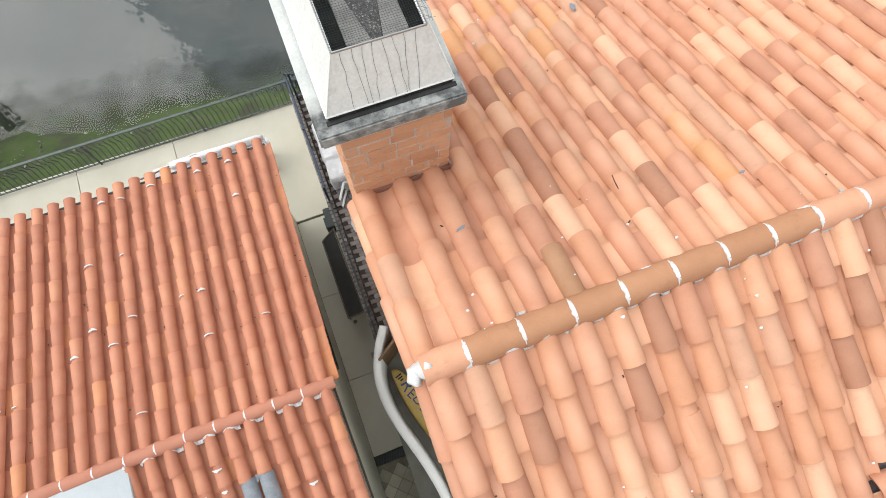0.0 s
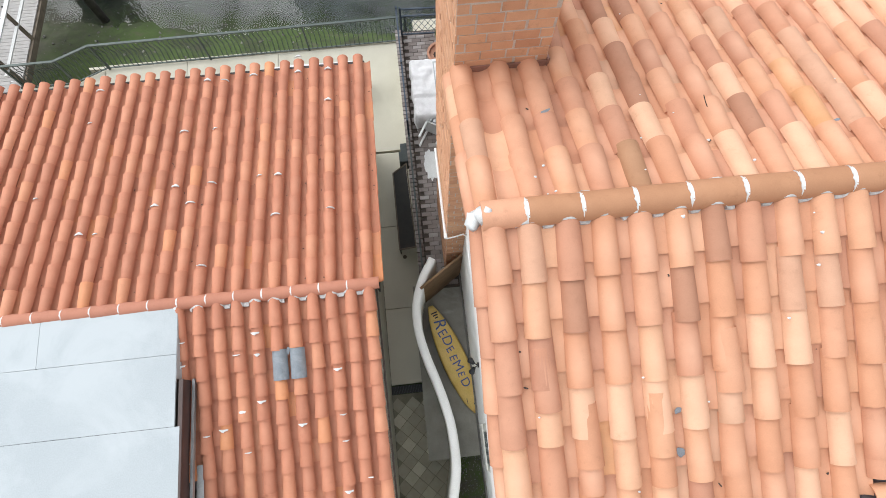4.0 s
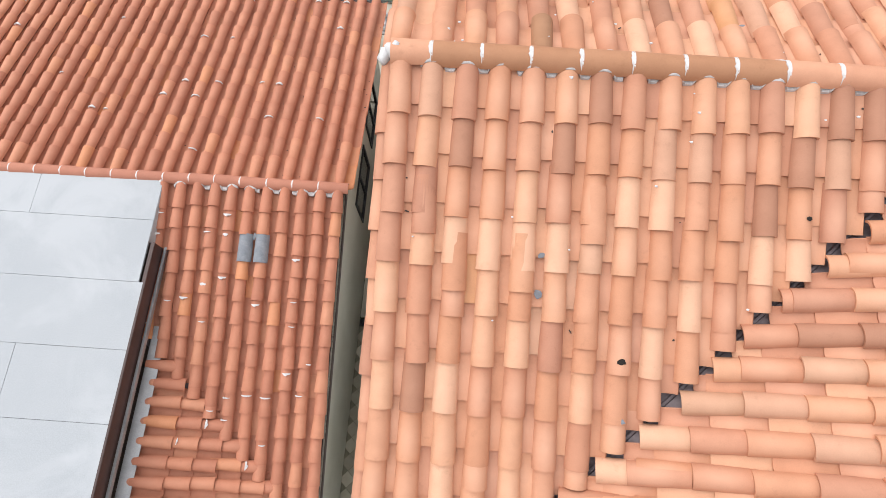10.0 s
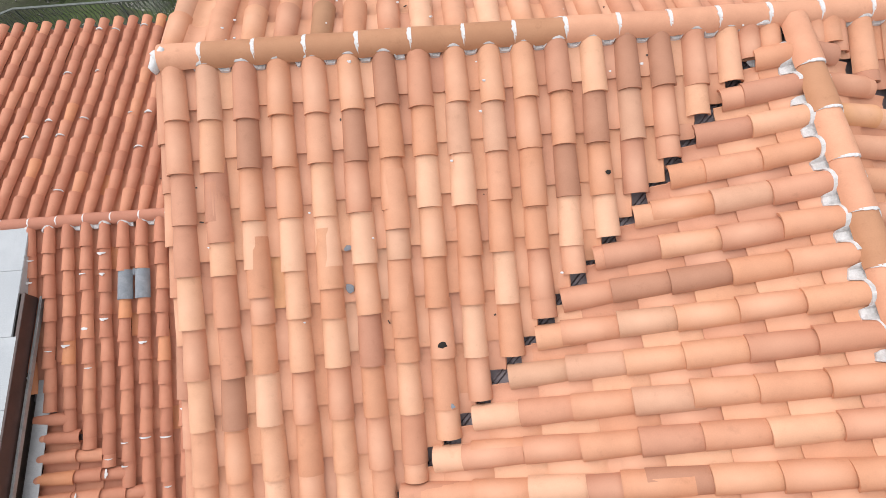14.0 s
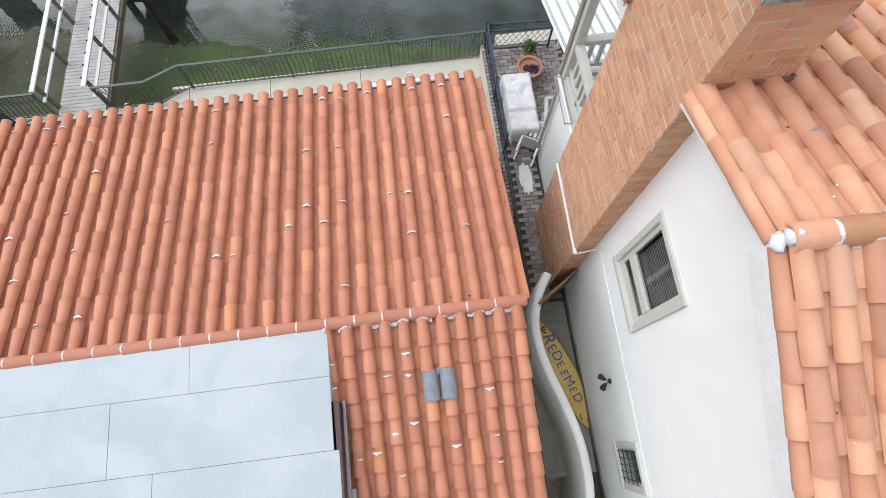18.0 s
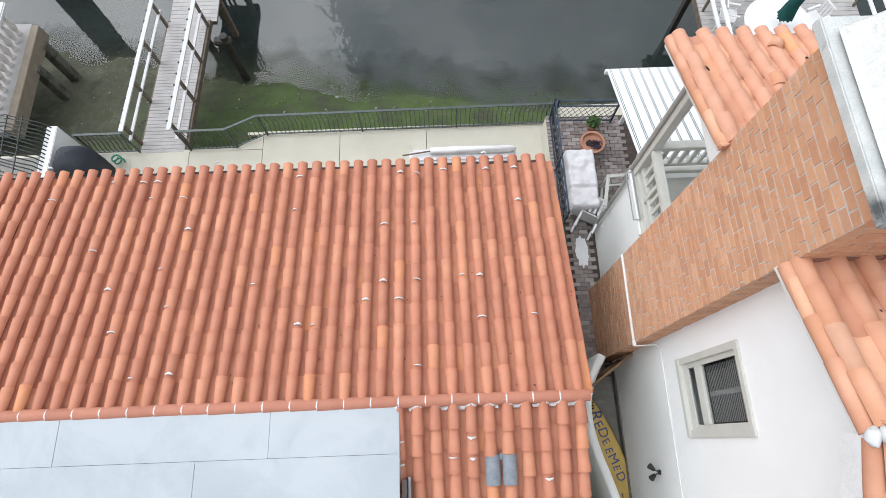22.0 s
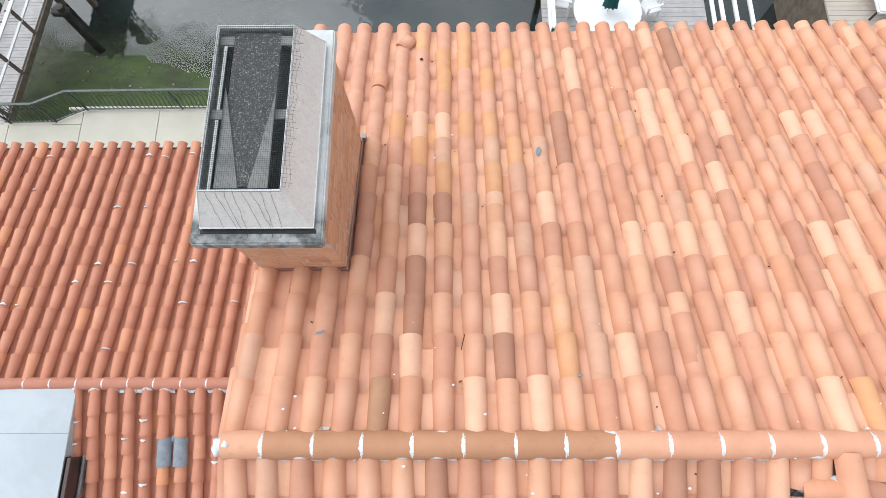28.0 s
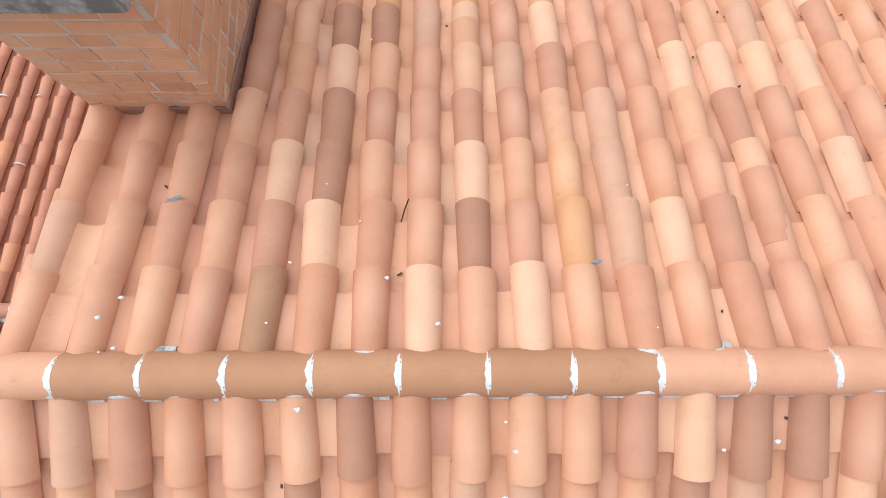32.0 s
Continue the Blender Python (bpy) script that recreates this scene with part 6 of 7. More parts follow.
# screen panel leaning at the wall
scr = thing("screen_panel", "dark mesh screen panel leaning on the terrace wall", "screen panel")
part("mesh_panel", bm_hull([Vector(v) for v in ((-0.78, 3.82, 0.62), (-0.50, 3.98, 0.72), (-0.46, 2.12, 0.72), (-0.78, 2.12, 0.62), (-0.78, 3.82, 0.61), (-0.50, 3.98, 0.71), (-0.46, 2.12, 0.71), (-0.78, 2.12, 0.61))]), M_SOLAR, scr, "black mesh fabric")
for a, b in (((-0.79, 3.83, 0.63), (-0.79, 2.10, 0.63)), ((-0.48, 3.99, 0.73), (-0.45, 2.10, 0.73)), ((-0.79, 3.83, 0.63), (-0.48, 3.99, 0.73)), ((-0.79, 2.10, 0.63), (-0.45, 2.10, 0.73)), ((-0.79, 2.2, 0.62), (-0.79, 2.2, 0.0)), ((-0.79, 3.7, 0.62), (-0.79, 3.7, 0.0))):
    bm = bmesh.new()
    bar(bm, a, b, 0.025)
    part("panel_frame", bm, M_TIMBER, scr)
tagged(part("meter_box", boxes((-0.62, 4.05, 0.3, -0.43, 4.3, 0.72), (-0.58, 4.3, 0.35, -0.43, 4.52, 0.66), bevel=0.012), M_IRON, None), "dark grey utility boxes on the terrace wall", "utility box")
ring_ = [(1 + 0.35 * noise.noise(Vector((2.2 * math.cos(k * math.pi / 30), 2.2 * math.sin(k * math.pi / 30), 4))) + 0.12 * noise.noise(Vector((7 * math.cos(k * math.pi / 30), 7 * math.sin(k * math.pi / 30), 9)))) for k in range(60)]
vs = [(0.14 * q * math.cos(k * math.pi / 30), 0.36 * q * math.sin(k * math.pi / 30), z) for z in (0.0, 0.005) for k, q in enumerate(ring_)]
fs = [tuple(range(59, -1, -1)), tuple(range(60, 120))] + [(k, (k + 1) % 60, 60 + (k + 1) % 60, 60 + k) for k in range(60)]
tagged(put("paint_spill", mesh("paint_spill", vs, fs, M_WHITE), None, Matrix.Translation((0.05, 3.92, PZ))), "patch of spilt white paint on the brick floor", "paint spill")
# ---- serpentine garden wall, gate, surfboard ----
def smooth_line(pts, n):
    """Points along a soft curve through the given ones."""
    out = []
    P = [Vector(pts[0]) * 2 - Vector(pts[1])] + [Vector(p) for p in pts] + [Vector(pts[-1]) * 2 - Vector(pts[-2])]
    for i in range(1, len(P) - 2):
        for k in range(n):
            t = k / n
            a, b, c, d = P[i - 1], P[i], P[i + 1], P[i + 2]
            out.append(0.5 * ((2 * b) + (c - a) * t + (2 * a - 5 * b + 4 * c - d) * t * t + (3 * b - a - 3 * c + d) * t ** 3))
    out.append(P[-2])
    return out


def ribbon_wall(line, half, z0, z1, lip=0.0):
    """A wall of even thickness along a plan line, with a softly rounded top."""
    vs, fs = [], []
    prof = [(-half, z0), (-half, z1 - 0.04), (-half * 0.7, z1 - 0.01), (0, z1), (half * 0.7, z1 - 0.01), (half, z1 - 0.04), (half, z0)]
    n = len(prof)
    for i, p in enumerate(line):
        a, b = line[max(0, i - 1)], line[min(len(line) - 1, i + 1)]
        t = (b - a).normalized()
        s = Vector((t.y, -t.x))
        for u, z in prof:
            q = p.xy + s * u
            vs.append((q.x, q.y, z + (p.z if len(p) > 2 else 0)))
    for i in range(len(line) - 1):
        for k in range(n):
            fs.append((i * n + k, i * n + (k + 1) % n, (i + 1) * n + (k + 1) % n, (i + 1) * n + k))
    fs += [tuple(range(n - 1, -1, -1)), tuple((len(line) - 1) * n + k for k in range(n))]
    return vs, fs


serp = smooth_line([(-0.16, 1.46), (-0.38, 1.10), (-0.53, 0.66), (-0.54, 0.22), (-0.46, -0.22), (-0.34, -0.62), (-0.235, -1.0), (-0.155, -1.40), (-0.13, -1.78), (-0.14, -2.12), (-0.21, -2.46), (-0.31, -2.82), (-0.42, -3.2), (-0.5, -3.7)], 5)
vs, fs = ribbon_wall(serp, 0.075, 0.0, 2.0)
tagged(put("garden_wall", mesh("garden_wall", vs, fs, speckled("fresh_white_wall_paint", [(0.86, 0.86, 0.84), (0.91, 0.91, 0.9)], 2, 90, 0.7), True)), "white curving stucco garden wall beside the walkway", "wall", kind="structure")
court = tagged(part("court_floor", boxes((-0.6, -2.05, 0.0, 0.39, 1.3, 0.6), (-0.45, -1.9, 0.6, 0.37, -1.05, 0.606)), speckled("wet_court_concrete", [(0.2, 0.19, 0.165), (0.34, 0.325, 0.28)], 1.8, 80, 0.55, stain=(0.42, 0.4, 0.36), stain_from=0.6), None), "damp dark concrete of the narrow side court", "floor", kind="structure")
M_PEBBLE = clay("dark_pebble", [(0, (0.05, 0.05, 0.045)), (0.6, (0.11, 0.11, 0.1)), (1, (0.22, 0.21, 0.19))], True, 0.7)
rng = random.Random(77)
vs, fs = [], []
peb = lump("pebble", M_PEBBLE, 3, 0.02, 0.6)
for k in range(900):
    x, y = rng.uniform(-0.1, 0.38), rng.uniform(-4.6, -2.06)
    o = len(vs)
    m = Matrix.Translation((x, y, 0.52)) @ Euler((0, 0, rng.uniform(0, 6))).to_matrix().to_4x4() @ Matrix.Scale(rng.uniform(0.5, 1.0), 4)
    vs += [m @ v.co for v in peb.vertices]
    fs += [tuple(o + i for i in p.vertices) for p in peb.polygons]
gravel = tagged(part("gravel_bed", boxes((-0.2, -4.8, 0.0, 0.39, -2.055, 0.51)), M_WATERBED, None), "bed of small dark pebbles in the side court", "gravel", kind="stuff")
put("pebble_field", mesh("pebble_field", vs, fs, M_PEBBLE), gravel)

gate = thing("plywood_gate", "brown plywood gate panel closing the side court", "gate")
M_PLY = speckled("weathered_plywood", [(0.16, 0.095, 0.045), (0.27, 0.165, 0.085)], 3, 70, 0.75, stain=(0.08, 0.05, 0.03), stain_scale=2, stain_from=0.58)
ga, gb_ = Vector((-0.42, 0.90)), Vector((0.385, 1.44))
gn = Vector((-(gb_ - ga).y, (gb_ - ga).x)).normalized() * 0.012
part("panel", bm_hull([Vector((*ga, 0.62)), Vector((*gb_, 0.62)), Vector((*gb_, 2.05)), Vector((*ga, 2.05))] + [Vector((*(p + gn), z)) for p, z in ((ga, 0.62), (gb_, 0.62), (gb_, 2.05), (ga, 2.05))]), M_PLY, gate)
for z in (2.03, 1.2):
    bm = bmesh.new()
    bar(bm, (*(ga + gn * 2), z), (*(gb_ + gn * 2), z), 0.035)
    part("batten", bm, M_PLY, gate)

M_BOARD = speckled("sun_faded_yellow_resin", [(0.62, 0.42, 0.10), (0.72, 0.52, 0.17)], 3, 40, 0.45, relief=0.05, stain=(0.42, 0.28, 0.1), stain_scale=5, stain_from=0.62)
M_INK = speckled("blue_marker", [(0.05, 0.08, 0.22), (0.09, 0.13, 0.3)], 12, 80, 0.6, relief=0.0)
M_BLACKINK = speckled("black_marker", [(0.02, 0.02, 0.02), (0.04, 0.035, 0.03)], 12, 80, 0.6, relief=0.0)


def surfboard():
    """A long board lying on its back: pointed oval plan, rounded rails, lifted nose."""
    tip, tail = Vector((-0.285, 0.80, 0.90)), Vector((0.405, -1.27, 0.67))
    ax = tail - tip
    L = ax.length
    fwd = ax.normalized()
    side = fwd.cross(Vector((0, 0, 1))).normalized()
    up = side.cross(fwd)
    b = thing("surfboard", "yellow surfboard hand-lettered in blue lying beside the wall", "surfboard")
    b.matrix_basis = Matrix.Translation(tip) @ Matrix((fwd, -side, up)).transposed().to_4x4()
    vs, fs = [], []
    n, k = 28, 12
    for i in range(n + 1):
        t = i / n
        w = 0.245 * (math.sin(math.pi * min(0.999, 0.02 + t * 0.9)) ** 0.62) * (1.0 if t < 0.9 else 1 - (t - 0.9) * 3.0)
        w = max(w, 0.02)
        h = 0.032 * (1 - (2 * t - 1) ** 4) + 0.006
        for j in range(k):
            a = 2 * math.pi * j / k
            vs.append((t * L, w * math.cos(a), h * math.sin(a)))
    for i in range(n):
        for j in range(k):
            fs.append((i * k + j, i * k + (j + 1) % k, (i + 1) * k + (j + 1) % k, (i + 1) * k + j))
    fs += [tuple(range(k - 1, -1, -1)), tuple(n * k + j for j in range(k))]
    put("board", mesh("board", vs, fs, M_BOARD, True), b)

    def word(text, size, x, y, turn, mat, name, shear=0.0):
        cu = bpy.data.curves.new(name, "FONT")
        cu.body, cu.size, cu.extrude, cu.shear, cu.offset = text, size, 0.002, shear, 0.0
        cu.align_x, cu.align_y = "CENTER", "CENTER"
        ob = bpy.data.objects.new(name, cu)
        scene.collection.objects.link(ob)
        me = bpy.data.meshes.new_from_object(ob.evaluated_get(bpy.context.evaluated_depsgraph_get()))
        bpy.data.objects.remove(ob)
        me.materials.clear()
        me.materials.append(mat)
        put(name, me, b, Matrix.Translation((x, y, 0.0405)) @ Matrix.Rotation(radians(turn), 4, "Z"))

    for i, ch in enumerate("REDEEMED"):
        word(ch, (0.33, 0.26, 0.27, 0.22, 0.22, 0.26, 0.2, 0.24)[i], 0.40 + 0.172 * i, (0.02, -0.01, 0.02, 0.0, -0.01, 0.01, 0.0, 0.01)[i], (-10, 6, -4, 8, -3, 5, -6, 4)[i], M_INK, "letter")
    for i in range(3):
        bm = boxes((0.14 + 0.05 * i, -0.06 + 0.02 * i, 0.030, 0.165 + 0.05 * i, 0.07 - 0.01 * i, 0.038))
        part("scribble", bm, M_BLACKINK, b)
    for x, y, s in ((1.93, -0.1, -12), (1.93, 0.1, 12), (2.06, 0.0, 0)):
        bm = bmesh.new()
        box(bm, -0.05, -0.004, 0, 0.05, 0.004, 0.035, m=Matrix.Translation((x, y, 0.03)) @ Matrix.Rotation(radians(s), 4, "Z"))
        part("fin", bm, M_BLACK, b)
    return b


surfboard()

# ---- things on the terrace ----
def tarp():
    """A soft sheet drawn over a long low table: pinched folds and a slack hem."""
    t = thing("covered_table", "long patio table under a creased white cover", "covered table", (0.12, 5.46, PZ))
    nx, ny = 26, 52
    vs, fs = [], []
    for j in range(ny + 1):
        for i in range(nx + 1):
            u, v = i / nx * 2 - 1, j / ny * 2 - 1
            x, y = 0.31 * u * 1.3, 0.70 * v * 1.18
            edge = max(abs(u) - 0.72, 0) / 0.28
            edge2 = max(abs(v) - 0.8, 0) / 0.2
            drop = min(1, max(edge, edge2))
            z = 0.62 - 0.55 * drop ** 1.3 + 0.03 * noise.noise(Vector((x * 5, y * 5, 2))) + 0.045 * abs(noise.noise(Vector((x * 6 + y * 3, y * 6, 7)))) - 0.05 * (1 if v < -0.25 else 0) * (1 - drop)
            x = max(-0.31, min(0.31, x)) + 0.03 * drop * math.sin(9 * v + 3 * u)
            y = max(-0.70, min(0.70, y)) + 0.03 * drop * math.sin(8 * u)
            vs.append((x, y, z))
    n = nx + 1
    fs = [(j * n + i, j * n + i + 1, (j + 1) * n + i + 1, (j + 1) * n + i) for j in range(ny) for i in range(nx)]
    put("cover", mesh("cover", vs, fs, M_TARP, True), t, None, "creased white cloth")
    for x in (-0.24, 0.24):
        for y in (-0.56, 0.56):
            part("leg", boxes((x - 0.02, y - 0.02, 0, x + 0.02, y + 0.02, 0.58)), M_WHITE, t)
    return t


tarp()


def plastic_chair(name, label, at, turn, tip=0.0, group=""):
    c = thing(name, label, "chair", at, group)
    c.matrix_basis = Matrix.Translation(at) @ Euler((radians(tip), 0, radians(turn))).to_matrix().to_4x4()
    part("seat", boxes((-0.22, -0.22, 0.40, 0.22, 0.22, 0.43), bevel=0.012), M_WHITE, c)
    for x in (-0.2, 0.2):
        for y in (-0.2, 0.2):
            part("leg", boxes((x - 0.022, y - 0.022, 0, x + 0.022, y + 0.022, 0.4), bevel=0.006), M_WHITE, c)
        part("armrest", boxes((x - 0.03, -0.22, 0.62, x + 0.03, 0.2, 0.645), bevel=0.008), M_WHITE, c)
        part("arm_post", boxes((x - 0.018, -0.2, 0.43, x + 0.018, -0.16, 0.62)), M_WHITE, c)
    for i in range(4):
        part("back_slat", boxes((-0.18 + 0.1 * i, 0.195, 0.45, -0.12 + 0.1 * i, 0.215, 0.82), bevel=0.006), M_WHITE, c)
    part("back_rail", boxes((-0.22, 0.19, 0.82, 0.22, 0.22, 0.88), bevel=0.01), M_WHITE, c)
    return c


plastic_chair("garden_chair", "white slatted plastic garden chair tipped on its back by the table", (0.02, 4.28, PZ + 0.222), 150, 90)

M_TERRA = speckled("terracotta", [(0.42, 0.2, 0.13), (0.52, 0.27, 0.18)], 5, 60, 0.8)
M_SOIL = speckled("dark_soil", [(0.03, 0.022, 0.02), (0.06, 0.045, 0.04)], 14, 80, 0.95, relief=0.8)
M_LEAF = speckled("green_leaf", [(0.04, 0.10, 0.02), (0.07, 0.16, 0.035)], 6, 50, 0.6)
M_PURPLE = speckled("purple_leaf", [(0.03, 0.02, 0.05), (0.07, 0.045, 0.1)], 9, 50, 0.6)


def pot_mesh(name, r0, r1, h, mat, wall=0.03):
    prof = [(0.0, 0.0), (r0, 0.0), (r1 * 0.97, h * 0.8), (r1, h * 0.82), (r1 + 0.02, h * 0.84), (r1 + 0.02, h), (r1 - wall, h), (r1 - wall - 0.01, h * 0.8), (0.0, h * 0.78)]
    n = 28
    vs, fs = [], []
    for r, z in prof:
        for i in range(n):
            vs.append((max(r, 0.001) * math.cos(2 * math.pi * i / n), max(r, 0.001) * math.sin(2 * math.pi * i / n), z))
    for k in range(len(prof) - 1):
        for i in range(n):
            fs.append((k * n + i, k * n + (i + 1) % n, (k + 1) * n + (i + 1) % n, (k + 1) * n + i))
    me = mesh(name, vs, fs, mat, True)
    me.set_sharp_from_angle(angle=radians(40))
    return me


def leaves(name, mat, count, r, h, size, seed):
    rng = random.Random(seed)
    vs, fs = [], []
    for k in range(count):
        a, d = rng.uniform(0, 6.3), r * math.sqrt(rng.random())
        p = Vector((d * math.cos(a), d * math.sin(a), rng.uniform(0, h)))
        q = Euler((rng.uniform(-1, 1), rng.uniform(-1, 1), rng.uniform(0, 6.3))).to_matrix()
        s = size * rng.uniform(0.6, 1.2)
        o = len(vs)
        for v in ((-s, 0, 0), (-0.3 * s, 0.35 * s, 0.1 * s), (s, 0, -0.1 * s), (-0.3 * s, -0.35 * s, 0.1 * s)):
            vs.append(p + q @ Vector(v))
        fs.append((o, o + 1, o + 2, o + 3))
    return mesh(name, vs, fs, mat)


pot = thing("terracotta_planter", "large round terracotta planter filled with dark soil", "planter", (0.52, 6.47, PZ))
put("bowl", pot_mesh("bowl", 0.2, 0.27, 0.36, M_TERRA), pot)
put("soil", lump("soil", M_SOIL, 4, 0.21, 0.2), pot, Matrix.Translation((0, 0, 0.27)))
put("purple_foliage", leaves("purple_foliage", M_PURPLE, 90, 0.12, 0.1, 0.045, 4), pot, Matrix.Translation((0.07, -0.07, 0.29)))
pl = thing("potted_plant", "small leafy green plant in a clay pot by the railing", "potted plant", (0.62, 7.02, PZ))
put("pot", pot_mesh("pot", 0.08, 0.12, 0.22, M_TERRA, 0.015), pl)
put("foliage", leaves("foliage", M_LEAF, 160, 0.15, 0.22, 0.06, 5), pl, Matrix.Translation((0, 0, 0.2)))

# patio awning of the tall house
aw = thing("awning", "white awning with thin dark double stripes over the terrace", "awning")
A0, A1, AZ0, AZ1 = 0.46, 3.4, 3.68, 2.80
wid = 0.197
M_AWN = speckled("white_awning_sheet", [(0.78, 0.79, 0.8), (0.84, 0.85, 0.86)], 3, 60, 0.5, relief=0.03)
M_STRIPE = speckled("dark_green_stripe", [(0.05, 0.09, 0.08), (0.09, 0.13, 0.12)], 8, 60, 0.6, relief=0.02)
for i in range(15):
    x0 = A0 + wid * i
    part("panel", bm_plate([(x0, 4.62, AZ0), (x0 + wid - 0.002, 4.62, AZ0), (x0 + wid - 0.002, 7.16, AZ1), (x0, 7.16, AZ1)], 0.02), M_AWN, aw)
    for o in (0.045, 0.075):
        part("stripe", bm_plate([(x0 + o, 4.63, AZ0 + 0.004), (x0 + o + 0.011, 4.63, AZ0 + 0.004), (x0 + o + 0.011, 7.15, AZ1 + 0.004), (x0 + o, 7.15, AZ1 + 0.004)], 0.004), M_STRIPE, aw)
part("front_beam", boxes((A0 - 0.02, 7.12, AZ1 - 0.14, A1, 7.18, AZ1 - 0.025), bevel=0.006), M_WHITE, aw)
for x in (A0 + 0.9, A1 - 0.05):
    part("post", boxes((x - 0.04, 7.1, PZ, x + 0.04, 7.18, AZ1 - 0.14), bevel=0.006), M_WHITE, aw)

# balcony framing behind the chimney
part("ledger", boxes((A0, 4.46, AZ0 - 0.16, A1, 4.64, AZ0 - 0.03)), M_WHITE, aw)
M_SPOUT = speckled("dull_grey_pipe", [(0.36, 0.36, 0.33), (0.44, 0.44, 0.41)], 6, 60, 0.55, relief=0.05)
M_TEAL = speckled("teal_glaze", [(0.05, 0.28, 0.22), (0.08, 0.36, 0.29)], 9, 60, 0.3, relief=0.03)


def pot_bm(r0, r1, h):
    bm = bmesh.new()
    bmesh.ops.create_cone(bm, cap_ends=True, segments=18, radius1=r0, radius2=r1, depth=h, matrix=Matrix.Translation((0, 0, h / 2)))
    return bm


bal = thing("balcony_frame", "cream timber balcony framing with louvres behind the chimney", "balcony")
for n, r in (("corner_post", (0.30, 4.28, 3.60, 0.44, 4.46, 6.28)), ("west_sill_rail", (0.33, 3.15, 3.68, 0.45, 4.28, 3.80)), ("west_low_rail", (0.35, 3.15, 3.90, 0.43, 4.28, 3.98)), ("west_top_rail", (0.31, 3.15, 4.48, 0.45, 4.28, 4.58)), ("north_sill_rail", (0.44, 4.30, 3.68, 3.0, 4.42, 3.78)), ("north_low_rail", (0.44, 4.33, 3.90, 3.0, 4.41, 3.98)), ("north_top_rail", (0.44, 4.30, 4.48, 3.0, 4.44, 4.58)), ("head_beam", (0.44, 4.30, 6.02, 3.0, 4.44, 6.20)), ("sill_board", (0.27, 3.05, 3.60, 0.5, 4.5, 3.68)), ("mid_post", (0.34, 3.70, 3.80, 0.43, 3.78, 4.48))):
    part(n, boxes(r, bevel=0.008), M_TRIM, bal)
for i in range(6):
    y = 3.28 + 0.17 * i
    if abs(y - 3.74) > 0.06:
        part("baluster", boxes((0.36, y - 0.035, 3.98, 0.41, y + 0.035, 4.48), bevel=0.006), M_TRIM, bal)
for i in range(14):
    part("baluster", boxes((0.60 + 0.17 * i, 4.345, 3.98, 0.67 + 0.17 * i, 4.395, 4.48), bevel=0.006), M_TRIM, bal)
part("balcony_floor", boxes((0.59, 3.15, 3.5, 3.0, 4.26, 3.6)), M_TRIM, bal)
part("ceiling_board", bm_plate([(0.42, 3.15, roof_under(3.15)), (3.0, 3.15, roof_under(3.15)), (3.0, 4.9, roof_under(4.9)), (0.42, 4.9, roof_under(4.9))], 0.015), M_WHITE, bal)
spout = thing("downspout", "grey metal downspout beside the cream balcony post", "downspout")
tube([(0.27, 4.42, 6.3), (0.27, 4.42, 3.4), (0.33, 4.42, 3.2), (0.33, 4.42, 0.72)], 0.034, M_SPOUT, "pipe", spout)
for z in (4.1, 5.2, 2.0):
    part("strap", boxes((0.235, 4.385, z, 0.315, 4.46, z + 0.025)), M_SPOUT, spout)
tray = thing("window_screen_frame", "thin grey metal screen frame lying on the ledge", "screen frame")
for r in ((0.16, 3.45, 3.690, 0.178, 4.36, 3.708), (0.275, 3.45, 3.690, 0.293, 4.36, 3.708), (0.178, 3.45, 3.690, 0.275, 3.468, 3.708), (0.178, 4.342, 3.690, 0.275, 4.36, 3.708)):
    part("frame_bar", boxes(r, bevel=0.004), M_GREYMETAL, tray)
part("ledge", boxes((0.235, 3.2, 3.60, 0.269, 4.4, 3.689), bevel=0.006), M_STUCCO, bal, "white ledge outside the balcony rail")
part("teal_pot", pot_bm(0.07, 0.09, 0.16), M_TEAL, tagged(thing("teal_flower_pot", "small teal glazed pot on the balcony floor", "flower pot", (0.72, 3.55, 3.6)), "small teal glazed pot on the balcony floor", "flower pot"))
gate_rail = thing("low_timber_rail", "low cream timber rail turning a corner on the terrace", "railing")
for nm, pa, pb, w, h in (("top_rail", (0.40, 4.24, 1.29), (0.675, 5.45, 1.29), 0.075, 0.035), ("top_rail", (0.675, 5.46, 1.29), (1.32, 5.49, 1.29), 0.075, 0.035), ("bottom_rail", (0.41, 4.26, 0.80), (0.675, 5.45, 0.80), 0.05, 0.03), ("bottom_rail", (0.675, 5.46, 0.80), (1.32, 5.49, 0.80), 0.05, 0.03), ("post", (0.41, 4.52, PZ), (0.41, 4.52, 1.27), 0.05, 0.05), ("post", (0.675, 5.455, PZ), (0.675, 5.455, 1.32), 0.07, 0.07), ("post", (1.32, 5.49, PZ), (1.32, 5.49, 1.27), 0.05, 0.05)):
    bm = bmesh.new()
    if nm == "post":
        box(bm, pa[0] - w / 2, pa[1] - w / 2, pa[2], pa[0] + w / 2, pa[1] + w / 2, pb[2], bevel=0.006)
    else:
        va, vb = Vector(pa), Vector(pb)
        box(bm, 0, -w / 2, -h / 2, (vb - va).length, w / 2, h / 2, bevel=0.006, m=Matrix.Translation(va) @ Matrix.Rotation(math.atan2((vb - va).y, (vb - va).x), 4, "Z"))
    part(nm, bm, M_TRIM, gate_rail)

